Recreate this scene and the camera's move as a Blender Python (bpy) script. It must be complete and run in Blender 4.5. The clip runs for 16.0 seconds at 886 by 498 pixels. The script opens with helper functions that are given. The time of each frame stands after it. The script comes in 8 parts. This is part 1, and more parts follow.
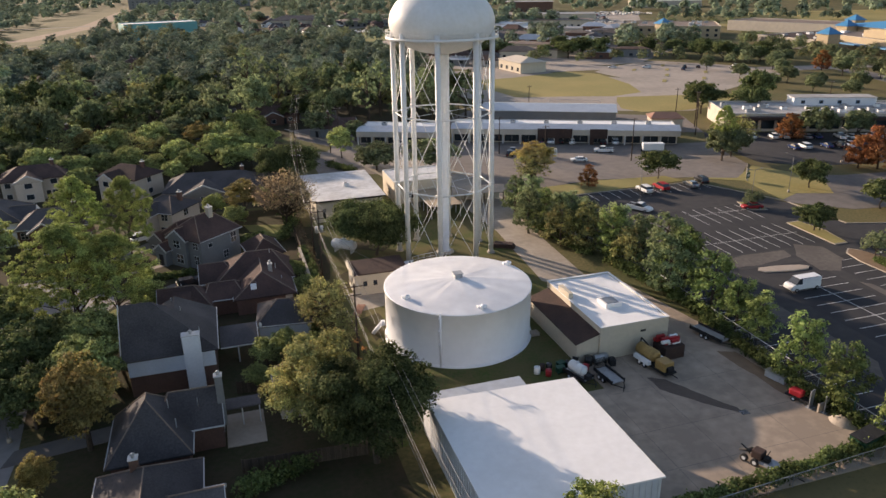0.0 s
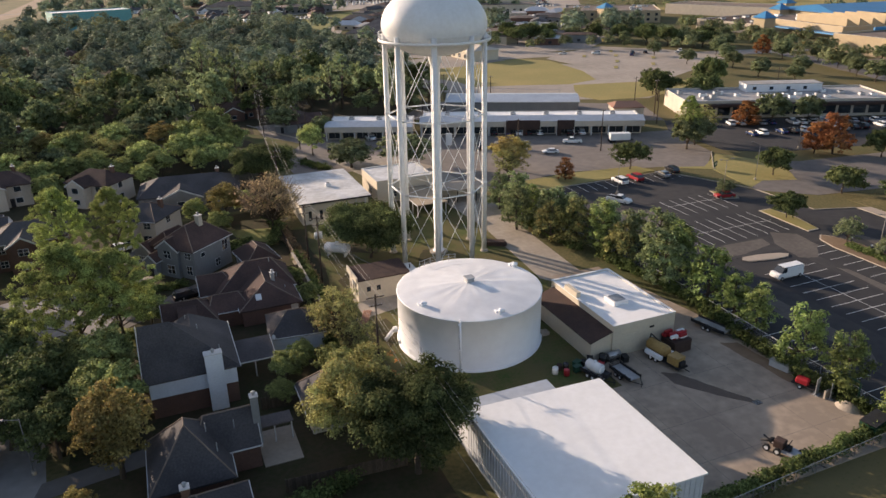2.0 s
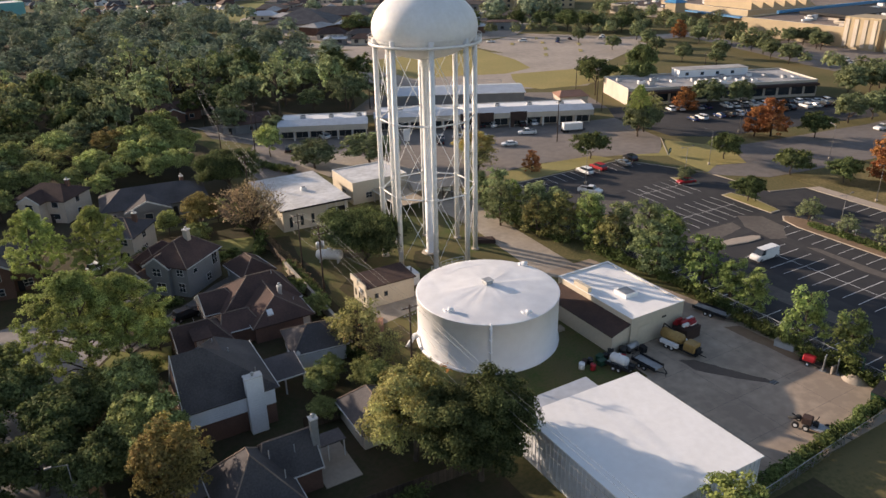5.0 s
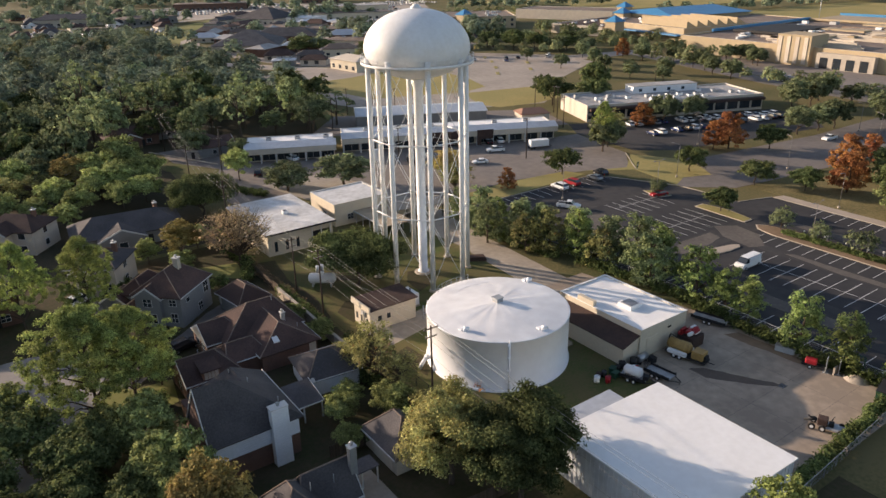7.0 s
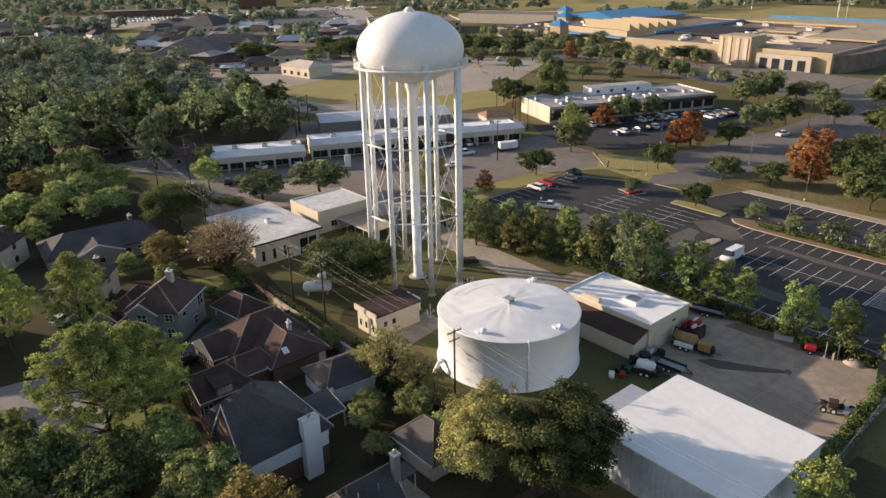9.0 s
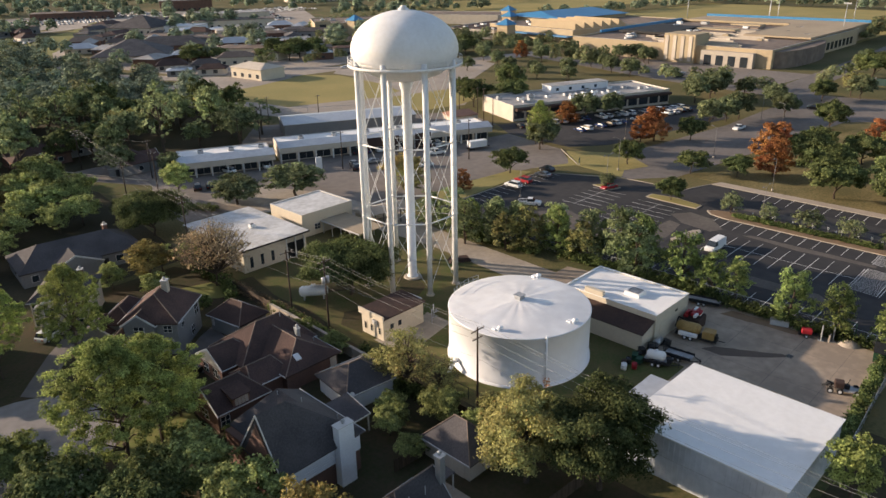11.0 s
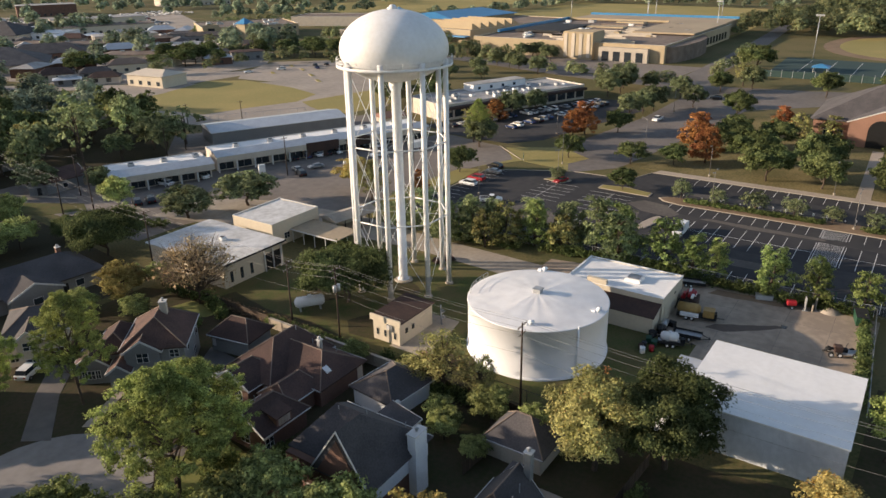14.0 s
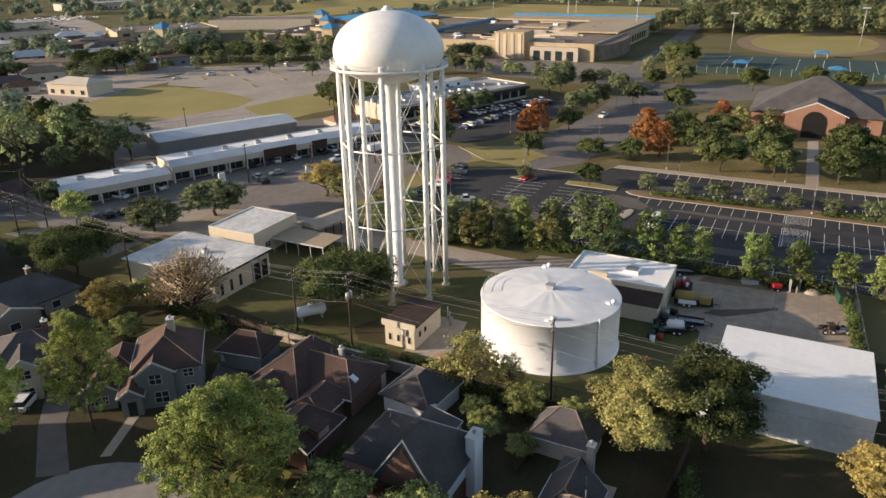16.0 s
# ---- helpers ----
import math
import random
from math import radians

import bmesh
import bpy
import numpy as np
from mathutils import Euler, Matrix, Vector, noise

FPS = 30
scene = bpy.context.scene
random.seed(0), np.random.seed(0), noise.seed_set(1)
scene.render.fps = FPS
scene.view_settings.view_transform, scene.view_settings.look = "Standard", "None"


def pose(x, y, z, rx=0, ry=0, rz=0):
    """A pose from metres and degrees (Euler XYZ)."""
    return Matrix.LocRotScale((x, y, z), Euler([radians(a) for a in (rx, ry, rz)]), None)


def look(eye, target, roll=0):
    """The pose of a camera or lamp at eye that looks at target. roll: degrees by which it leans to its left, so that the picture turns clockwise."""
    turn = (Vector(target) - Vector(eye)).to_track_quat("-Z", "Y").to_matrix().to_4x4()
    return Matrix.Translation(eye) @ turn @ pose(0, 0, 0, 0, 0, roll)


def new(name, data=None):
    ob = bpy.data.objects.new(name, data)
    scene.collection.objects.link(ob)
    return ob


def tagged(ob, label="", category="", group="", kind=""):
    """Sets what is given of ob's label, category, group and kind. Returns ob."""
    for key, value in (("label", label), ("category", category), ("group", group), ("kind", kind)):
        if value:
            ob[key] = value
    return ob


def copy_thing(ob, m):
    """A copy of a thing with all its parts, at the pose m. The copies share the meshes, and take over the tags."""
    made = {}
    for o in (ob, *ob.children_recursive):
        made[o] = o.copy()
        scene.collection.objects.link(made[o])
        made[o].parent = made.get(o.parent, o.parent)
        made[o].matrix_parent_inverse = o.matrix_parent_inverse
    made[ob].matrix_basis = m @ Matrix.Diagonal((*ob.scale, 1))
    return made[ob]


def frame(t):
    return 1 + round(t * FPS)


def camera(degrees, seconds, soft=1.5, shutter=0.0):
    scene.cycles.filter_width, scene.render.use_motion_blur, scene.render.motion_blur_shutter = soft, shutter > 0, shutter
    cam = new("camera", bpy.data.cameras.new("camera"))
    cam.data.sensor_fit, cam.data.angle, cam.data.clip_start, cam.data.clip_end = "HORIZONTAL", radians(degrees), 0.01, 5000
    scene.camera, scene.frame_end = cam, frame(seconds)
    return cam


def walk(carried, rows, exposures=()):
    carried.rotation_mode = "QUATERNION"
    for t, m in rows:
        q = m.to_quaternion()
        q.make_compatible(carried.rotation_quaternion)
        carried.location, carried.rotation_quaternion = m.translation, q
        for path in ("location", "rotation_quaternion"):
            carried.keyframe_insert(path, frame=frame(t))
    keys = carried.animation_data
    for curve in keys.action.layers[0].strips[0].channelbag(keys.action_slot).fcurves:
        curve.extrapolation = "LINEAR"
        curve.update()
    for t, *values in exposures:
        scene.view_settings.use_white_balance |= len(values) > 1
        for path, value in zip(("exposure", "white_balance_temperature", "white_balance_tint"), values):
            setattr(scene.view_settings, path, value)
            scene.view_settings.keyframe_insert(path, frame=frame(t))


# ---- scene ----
cam = camera(63.1, 16.0)
METRES, EYE, TILT, LEAN, TURN = 92.1, 50.2, 0.0, 0.0, -17.2
ROWS = [
    (0.0, 0.0, 0.0, 0.0, -0.33, -21.08, 0.86),
    (0.5, -0.0267, 0.0015, 0.009, -1.58, -21.43, 0.89),
    (1.0, -0.0548, 0.0033, 0.0192, -2.86, -21.81, 0.91),
    (1.5, -0.083, 0.0056, 0.0294, -4.17, -22.18, 0.93),
    (2.0, -0.1109, 0.0089, 0.038, -5.5, -22.5, 0.95),
    (2.5, -0.1389, 0.0129, 0.0456, -6.8, -22.76, 0.96),
    (3.0, -0.1667, 0.0174, 0.053, -8.1, -23.01, 0.97),
    (3.5, -0.1944, 0.0226, 0.0602, -9.42, -23.27, 0.99),
    (4.0, -0.2219, 0.0282, 0.0666, -10.72, -23.48, 1.0),
    (6.5, -0.3573, 0.0665, 0.0744, -17.14, -23.33, 1.02),
    (7.0, -0.3841, 0.0764, 0.0743, -18.5, -22.42, 1.0),
    (7.5, -0.4103, 0.0859, 0.0732, -19.78, -21.87, 1.02),
    (8.0, -0.4364, 0.0965, 0.0729, -21.08, -21.87, 1.02),
    (8.5, -0.4622, 0.1078, 0.0725, -22.37, -22.13, 1.04),
    (9.0, -0.4875, 0.1196, 0.0719, -23.66, -22.13, 1.05),
    (11.5, -0.6116, 0.1884, 0.0682, -30.17, -22.19, 0.93),
    (12.0, -0.6393, 0.2061, 0.0673, -31.71, -22.21, 0.88),
    (12.5, -0.6708, 0.2276, 0.0674, -33.44, -22.22, 0.91),
    (13.0, -0.7021, 0.2504, 0.0671, -35.21, -22.2, 0.91),
    (13.5, -0.7329, 0.2742, 0.0667, -36.99, -22.18, 0.93),
    (14.0, -0.7628, 0.2985, 0.0669, -38.74, -22.18, 0.95),
    (14.5, -0.7922, 0.3238, 0.067, -40.52, -22.17, 0.97),
    (15.0, -0.8206, 0.3503, 0.067, -42.28, -22.17, 0.98),
    (15.5, -0.8482, 0.3776, 0.0671, -44.05, -22.17, 1.01),
    (16.0, -0.8746, 0.4058, 0.0673, -45.8, -22.17, 1.02),
]
walk(cam, [(t, pose(0, 0, EYE, TILT, LEAN, TURN) @ pose(METRES * x, METRES * y, METRES * z, 90 + pitch, roll, yaw)) for t, x, y, z, yaw, pitch, roll in ROWS],
     [(0.0, 0.75, 6850, 20), (9.0, 0.74, 6850, 18), (16.0, 0.67, 6850, 15)])

# ---- world, sun and exposure ----
SUN_EL, SUN_AZ = 13.5, -30.0
world = bpy.data.worlds.new("sky")
scene.world = world
world.use_nodes = True
wn, wl = world.node_tree.nodes, world.node_tree.links
sky = wn.new("ShaderNodeTexSky")
sky.sky_type, sky.sun_disc = "NISHITA", False
sky.sun_elevation, sky.sun_rotation = radians(SUN_EL), radians(SUN_AZ)
sky.air_density, sky.dust_density = 1.0, 1.0
wl.new(sky.outputs[0], wn["Background"].inputs[0])
wn["Background"].inputs[1].default_value = 0.125
sun_data = bpy.data.lights.new("sun", "SUN")
sun_data.energy, sun_data.angle, sun_data.color = 4.8, radians(0.6), (1.0, 0.85, 0.66)
sun = new("sun", sun_data)
SUN_DIR = Vector((math.sin(radians(SUN_AZ)) * math.cos(radians(SUN_EL)), math.cos(radians(SUN_AZ)) * math.cos(radians(SUN_EL)), math.sin(radians(SUN_EL))))
sun.matrix_world = look(SUN_DIR * 400, (0, 0, 0))


# ---- materials ----
def mat(name, col, col2=None, rough=0.85, metal=0.0, big=0.15, fine=4.0, amount=0.5, bump=0.15, rand=0.0, island=0.0, spec=0.3):
    """A worn surface: two colours mixed by a broad and a fine noise, relief from the fine one."""
    m = bpy.data.materials.new(name)
    m.use_nodes = True
    n, l = m.node_tree.nodes, m.node_tree.links
    b = n["Principled BSDF"]
    b.inputs["Roughness"].default_value, b.inputs["Metallic"].default_value = rough, metal
    b.inputs["Specular IOR Level"].default_value = spec
    col2 = col2 or tuple(c * 0.72 for c in col)
    geo = n.new("ShaderNodeNewGeometry")
    n1, n2 = n.new("ShaderNodeTexNoise"), n.new("ShaderNodeTexNoise")
    n1.inputs["Scale"].default_value, n1.inputs["Detail"].default_value = big, 6
    n2.inputs["Scale"].default_value, n2.inputs["Detail"].default_value = fine, 5
    for q in (n1, n2):
        l.new(geo.outputs["Position"], q.inputs["Vector"])
    add = n.new("ShaderNodeMath")
    add.operation = "MULTIPLY_ADD"
    l.new(n1.outputs[0], add.inputs[0])
    add.inputs[1].default_value = 1.2
    l.new(n2.outputs[0], add.inputs[2])
    ramp = n.new("ShaderNodeMapRange")
    l.new(add.outputs[0], ramp.inputs[0])
    ramp.inputs[1].default_value, ramp.inputs[2].default_value = 0.8, 1.4
    ramp.inputs[4].default_value = amount * 2
    mix = n.new("ShaderNodeMix")
    mix.data_type = "RGBA"
    l.new(ramp.outputs[0], mix.inputs[0])
    mix.inputs[6].default_value, mix.inputs[7].default_value = (*col, 1), (*col2, 1)
    out = mix.outputs[2]
    for source, k in (("obj", rand), ("isl", island)):
        if k:
            src = n.new("ShaderNodeObjectInfo").outputs["Random"] if source == "obj" else geo.outputs["Random Per Island"]
            mr = n.new("ShaderNodeMapRange")
            l.new(src, mr.inputs[0])
            mr.inputs[3].default_value, mr.inputs[4].default_value = 1 - k, 1 + k
            hs = n.new("ShaderNodeHueSaturation")
            l.new(mr.outputs[0], hs.inputs["Value"])
            l.new(out, hs.inputs["Color"])
            out = hs.outputs[0]
    l.new(out, b.inputs["Base Color"])
    if bump:
        bp = n.new("ShaderNodeBump")
        bp.inputs["Strength"].default_value, bp.inputs["Distance"].default_value = bump, 0.05
        l.new(n2.outputs[0], bp.inputs["Height"])
        l.new(bp.outputs[0], b.inputs["Normal"])
    return m


def leaf_mat(name, dark, light, odd=None, oddness=0.0, crowns=0.0):
    """Leaves: each one takes its own shade between dark and light, some an odd colour; light passes through a little.
    crowns: the spacing of whole crowns that differ in shade, for woods in one mesh."""
    m = bpy.data.materials.new(name)
    m.use_nodes = True
    n, l = m.node_tree.nodes, m.node_tree.links
    b = n["Principled BSDF"]
    b.inputs["Roughness"].default_value = 0.8
    b.inputs["Specular IOR Level"].default_value = 0.06
    geo, info = n.new("ShaderNodeNewGeometry"), n.new("ShaderNodeObjectInfo")
    ramp = n.new("ShaderNodeValToRGB")
    e = ramp.color_ramp.elements
    e[0].color, e[1].color = (*(a * 0.95 for a in dark), 1), (*(a * 1.4 for a in light), 1)
    if odd:
        e[1].position = 1 - oddness
        x = e.new(1.0)
        x.color = (*odd, 1)
    l.new(geo.outputs["Random Per Island"], ramp.inputs[0])
    noise_t = n.new("ShaderNodeTexNoise")
    noise_t.inputs["Scale"].default_value = 0.45
    l.new(geo.outputs["Position"], noise_t.inputs["Vector"])
    mr = n.new("ShaderNodeMapRange")
    l.new(noise_t.outputs[0], mr.inputs[0])
    mr.inputs[1].default_value, mr.inputs[2].default_value = 0.3, 0.7
    mr.inputs[3].default_value, mr.inputs[4].default_value = 0.7, 1.35
    mo = n.new("ShaderNodeMapRange")
    l.new(info.outputs["Random"], mo.inputs[0])
    mo.inputs[3].default_value, mo.inputs[4].default_value = 0.75, 1.25
    mu = n.new("ShaderNodeMath")
    mu.operation = "MULTIPLY"
    l.new(mr.outputs[0], mu.inputs[0])
    l.new(mo.outputs[0], mu.inputs[1])
    hs = n.new("ShaderNodeHueSaturation")
    wide = n.new("ShaderNodeTexNoise")
    wide.inputs["Scale"].default_value = 0.1
    wide.inputs["Detail"].default_value = 1
    l.new(geo.outputs["Position"], wide.inputs["Vector"])
    mw = n.new("ShaderNodeMapRange")
    l.new(wide.outputs[0], mw.inputs[0])
    mw.inputs[1].default_value, mw.inputs[2].default_value = 0.3, 0.7
    mw.inputs[3].default_value, mw.inputs[4].default_value = 0.485, 0.512
    l.new(mw.outputs[0], hs.inputs["Hue"])
    mv = n.new("ShaderNodeMapRange")
    l.new(wide.outputs[1], mv.inputs[0])
    mv.inputs[1].default_value, mv.inputs[2].default_value = 0.32, 0.68
    mv.inputs[3].default_value, mv.inputs[4].default_value = 0.68, 1.36
    if crowns:
        cell, flat = n.new("ShaderNodeTexVoronoi"), n.new("ShaderNodeVectorMath")
        flat.operation, flat.inputs[1].default_value = "MULTIPLY", (1, 1, 0)
        l.new(geo.outputs["Position"], flat.inputs[0])
        l.new(flat.outputs[0], cell.inputs["Vector"])
        cell.inputs["Scale"].default_value = 1 / crowns
        parts = n.new("ShaderNodeSeparateColor")
        l.new(cell.outputs["Color"], parts.inputs[0])
        for k in (mv, mw):
            l.remove(k.inputs[0].links[0])
            k.inputs[1].default_value, k.inputs[2].default_value = 0, 1
        l.new(parts.outputs[0], mv.inputs[0])
        l.new(parts.outputs[1], mw.inputs[0])
        mw.inputs[3].default_value, mw.inputs[4].default_value = 0.475, 0.52
        mv.inputs[3].default_value, mv.inputs[4].default_value = 0.6, 1.42
        mr.inputs[3].default_value, mr.inputs[4].default_value = 0.85, 1.15
    mt = n.new("ShaderNodeMath")
    mt.operation = "MULTIPLY"
    l.new(mu.outputs[0], mt.inputs[0])
    l.new(mv.outputs[0], mt.inputs[1])
    l.new(mt.outputs[0], hs.inputs["Value"])
    l.new(ramp.outputs[0], hs.inputs["Color"])
    l.new(hs.outputs[0], b.inputs["Base Color"])
    tr = n.new("ShaderNodeBsdfTranslucent")
    l.new(hs.outputs[0], tr.inputs[0])
    ms = n.new("ShaderNodeMixShader")
    ms.inputs[0].default_value = 0.32
    l.new(b.outputs[0], ms.inputs[1])
    l.new(tr.outputs[0], ms.inputs[2])
    l.new(ms.outputs[0], n["Material Output"].inputs[0])
    return m


M = {}
M["tower_white"] = mat("tower_white", (0.77, 0.775, 0.78), (0.64, 0.635, 0.62), 0.45, big=0.25, fine=1.5, amount=0.35, bump=0.03)
M["tank_wall"] = mat("tank_wall", (0.82, 0.835, 0.86), (0.72, 0.73, 0.75), 0.5, big=0.22, fine=0.8, amount=0.3, bump=0.02)
M["tank_roof"] = mat("tank_roof", (0.78, 0.785, 0.79), (0.60, 0.60, 0.61), 0.5, big=0.16, fine=0.45, amount=0.45, bump=0.03)
M["shed_wall"] = mat("shed_wall", (0.64, 0.66, 0.69), (0.47, 0.49, 0.52), 0.5, 0.1, big=0.3, fine=1.5, amount=0.45, bump=0.05)
M["roof_white"] = mat("roof_white", (0.82, 0.815, 0.80), (0.69, 0.68, 0.66), 0.7, big=0.18, fine=1.3, amount=0.3, bump=0.03)
M["roof_dirty"] = mat("roof_dirty", (0.66, 0.66, 0.655), (0.42, 0.415, 0.40), 0.75, big=0.2, fine=0.9, amount=0.5, bump=0.05)
M["dust"] = mat("dust", (0.13, 0.115, 0.10), (0.09, 0.08, 0.072), 0.95, big=0.15, fine=1.2, amount=0.6)
M["ridge"] = mat("ridge", (0.24, 0.185, 0.15), (0.15, 0.115, 0.095), 0.9, big=0.4, fine=4.0, amount=0.5)
# near-black colour that stands for the shade inside openings
M["deep"] = mat("deep", (0.01, 0.01, 0.011), (0.006, 0.006, 0.006), 0.6, big=1, fine=5)
M["church_grass"] = mat("church_grass", (0.26, 0.205, 0.10), (0.125, 0.112, 0.052), 1.0, big=0.08, fine=1.6, amount=0.6, bump=0.5, spec=0.1)
M["roof_grey"] = mat("roof_grey", (0.42, 0.41, 0.40), (0.28, 0.27, 0.26), 0.8, big=0.12, fine=0.8, amount=0.6)
M["roof_metal"] = mat("roof_metal", (0.52, 0.55, 0.58), (0.42, 0.44, 0.47), 0.4, 0.3, big=0.2, fine=1.0, bump=0.05)
M["tan_wall"] = mat("tan_wall", (0.58, 0.51, 0.395), (0.49, 0.43, 0.34), 0.85, big=0.3, fine=2.0, amount=0.4)
M["metal_wall"] = mat("metal_wall", (0.50, 0.52, 0.53), (0.38, 0.39, 0.40), 0.5, 0.2, big=0.2, fine=1.2, amount=0.5)
M["brown_roof"] = mat("brown_roof", (0.075, 0.045, 0.036), (0.05, 0.032, 0.028), 0.9, big=0.5, fine=3.0, amount=0.6)
M["shingle_brown"] = mat("shingle_brown", (0.103, 0.062, 0.053), (0.056, 0.037, 0.033), 0.95, big=0.25, fine=5.0, amount=0.6, bump=0.4, rand=0.2)
M["shingle_grey"] = mat("shingle_grey", (0.108, 0.099, 0.1), (0.064, 0.06, 0.063), 0.95, big=0.25, fine=5.0, amount=0.6, bump=0.4, rand=0.25)
M["brick"] = mat("brick", (0.175, 0.098, 0.072), (0.12, 0.07, 0.055), 0.95, big=0.4, fine=6.0, amount=0.6, bump=0.3, rand=0.1)
M["siding_grey"] = mat("siding_grey", (0.208, 0.212, 0.212), (0.160, 0.160, 0.160), 0.8, big=0.3, fine=3.0, amount=0.4, rand=0.1)
M["siding_white"] = mat("siding_white", (0.72, 0.74, 0.77), (0.60, 0.62, 0.65), 0.7, big=0.4, fine=3.0, amount=0.4)
M["siding_cream"] = mat("siding_cream", (0.52, 0.46, 0.38), (0.42, 0.37, 0.31), 0.8, big=0.4, fine=3.0, amount=0.4, rand=0.15)
M["trim"] = mat("trim", (0.56, 0.555, 0.54), (0.46, 0.455, 0.44), 0.6, big=0.5, fine=3.0, amount=0.3, bump=0)
M["glass"] = mat("glass", (0.03, 0.04, 0.05), (0.02, 0.025, 0.03), 0.08, 0.0, big=0.3, fine=1, bump=0, spec=0.8)
M["dark"] = mat("dark", (0.025, 0.025, 0.027), (0.015, 0.015, 0.016), 0.7, big=1, fine=5)
M["steel"] = mat("steel", (0.35, 0.36, 0.37), (0.22, 0.22, 0.22), 0.45, 0.7, big=1, fine=6)
M["lamp_steel"] = mat("lamp_steel", (0.22, 0.21, 0.2), (0.15, 0.145, 0.14), 0.5, 0.3, big=1, fine=6)
M["galv"] = mat("galv", (0.46, 0.47, 0.48), (0.33, 0.34, 0.35), 0.5, 0.5, big=1, fine=6)
M["wood_pole"] = mat("wood_pole", (0.075, 0.052, 0.038), (0.045, 0.032, 0.025), 0.95, big=0.8, fine=8)
M["fence_wood"] = mat("fence_wood", (0.11, 0.08, 0.058), (0.07, 0.052, 0.04), 0.95, big=0.4, fine=5, rand=0.25)
M["stone_wall"] = mat("stone_wall", (0.42, 0.36, 0.29), (0.30, 0.25, 0.2), 0.95, big=0.5, fine=4)
M["concrete"] = mat("concrete", (0.40, 0.345, 0.28), (0.29, 0.25, 0.205), 0.9, big=0.12, fine=0.9, amount=0.55)
M["yard"] = mat("yard", (0.42, 0.335, 0.255), (0.28, 0.225, 0.175), 0.92, big=0.12, fine=0.7, amount=0.65)
M["roof_brown"] = mat("roof_brown", (0.25, 0.195, 0.155), (0.15, 0.115, 0.095), 0.85, big=0.03, fine=0.3, amount=0.7)
# soil and thin grass with the trees' shade put into the dark colour
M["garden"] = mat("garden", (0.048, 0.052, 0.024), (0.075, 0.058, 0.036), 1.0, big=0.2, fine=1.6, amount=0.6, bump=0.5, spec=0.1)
M["joint"] = mat("joint", (0.22, 0.185, 0.15), (0.17, 0.145, 0.12), 0.95, big=0.4, fine=3)
M["stain"] = mat("stain", (0.13, 0.10, 0.08), (0.10, 0.08, 0.065), 0.95, big=0.3, fine=2)
M["kerb"] = mat("kerb", (0.45, 0.39, 0.31), (0.34, 0.30, 0.25), 0.9, big=0.3, fine=3)
M["sidewalk"] = mat("sidewalk", (0.42, 0.35, 0.28), (0.33, 0.28, 0.23), 0.9, big=0.2, fine=2)
M["asphalt"] = mat("asphalt", (0.024, 0.025, 0.029), (0.043, 0.042, 0.043), 0.92, big=0.045, fine=0.35, amount=0.5)
M["pale_lot"] = mat("pale_lot", (0.38, 0.325, 0.275), (0.27, 0.235, 0.20), 0.93, big=0.04, fine=0.4, amount=0.55)
M["asphalt_old"] = mat("asphalt_old", (0.054, 0.051, 0.051), (0.034, 0.034, 0.036), 0.93, big=0.05, fine=0.5, amount=0.6)
M["road"] = mat("road", (0.185, 0.164, 0.148), (0.122, 0.110, 0.102), 0.93, big=0.05, fine=0.5, amount=0.5)
M["lane"] = mat("lane", (0.225, 0.195, 0.17), (0.155, 0.135, 0.12), 0.93, big=0.05, fine=0.5, amount=0.5)
M["street"] = mat("street", (0.30, 0.275, 0.255), (0.22, 0.2, 0.188), 0.92, big=0.12, fine=0.8, amount=0.5)
M["paint"] = mat("paint", (0.72, 0.71, 0.69), (0.45, 0.44, 0.43), 0.7, big=0.4, fine=2.5, amount=0.5)
M["grass"] = mat("grass", (0.075, 0.084, 0.034), (0.15, 0.125, 0.06), 1.0, big=0.035, fine=1.8, amount=0.75, bump=0.5, spec=0.1)
M["lawn"] = mat("lawn", (0.072, 0.1, 0.03), (0.125, 0.108, 0.05), 1.0, big=0.22, fine=2.6, amount=0.75, bump=0.6, spec=0.1)
M["dry_grass"] = mat("dry_grass", (0.36, 0.285, 0.12), (0.27, 0.235, 0.095), 1.0, big=0.03, fine=1.1, amount=0.75, bump=0.5, spec=0.1)
M["bark"] = mat("bark", (0.10, 0.075, 0.055), (0.06, 0.045, 0.035), 0.95, big=1, fine=6, bump=0.5)
M["leaf_green"] = leaf_mat("leaf_green", (0.125, 0.155, 0.06), (0.33, 0.365, 0.138))
M["leaf_pine"] = leaf_mat("leaf_pine", (0.125, 0.157, 0.05), (0.325, 0.375, 0.122))
M["leaf_oak"] = leaf_mat("leaf_oak", (0.074, 0.093, 0.05), (0.165, 0.188, 0.096))
M["leaf_live"] = leaf_mat("leaf_live", (0.05, 0.068, 0.027), (0.118, 0.14, 0.057))
M["leaf_olive"] = leaf_mat("leaf_olive", (0.13, 0.137, 0.058), (0.285, 0.276, 0.106), (0.24, 0.15, 0.06), 0.1)
M["leaf_yellow"] = leaf_mat("leaf_yellow", (0.165, 0.14, 0.05), (0.295, 0.243, 0.09), (0.27, 0.155, 0.055), 0.12)
M["leaf_rust"] = leaf_mat("leaf_rust", (0.16, 0.068, 0.03), (0.32, 0.145, 0.058))
M["leaf_brown"] = leaf_mat("leaf_brown", (0.175, 0.132, 0.08), (0.3, 0.225, 0.13), (0.24, 0.22, 0.1), 0.15)
M["leaf_fence"] = leaf_mat("leaf_fence", (0.1, 0.135, 0.046), (0.235, 0.29, 0.1))
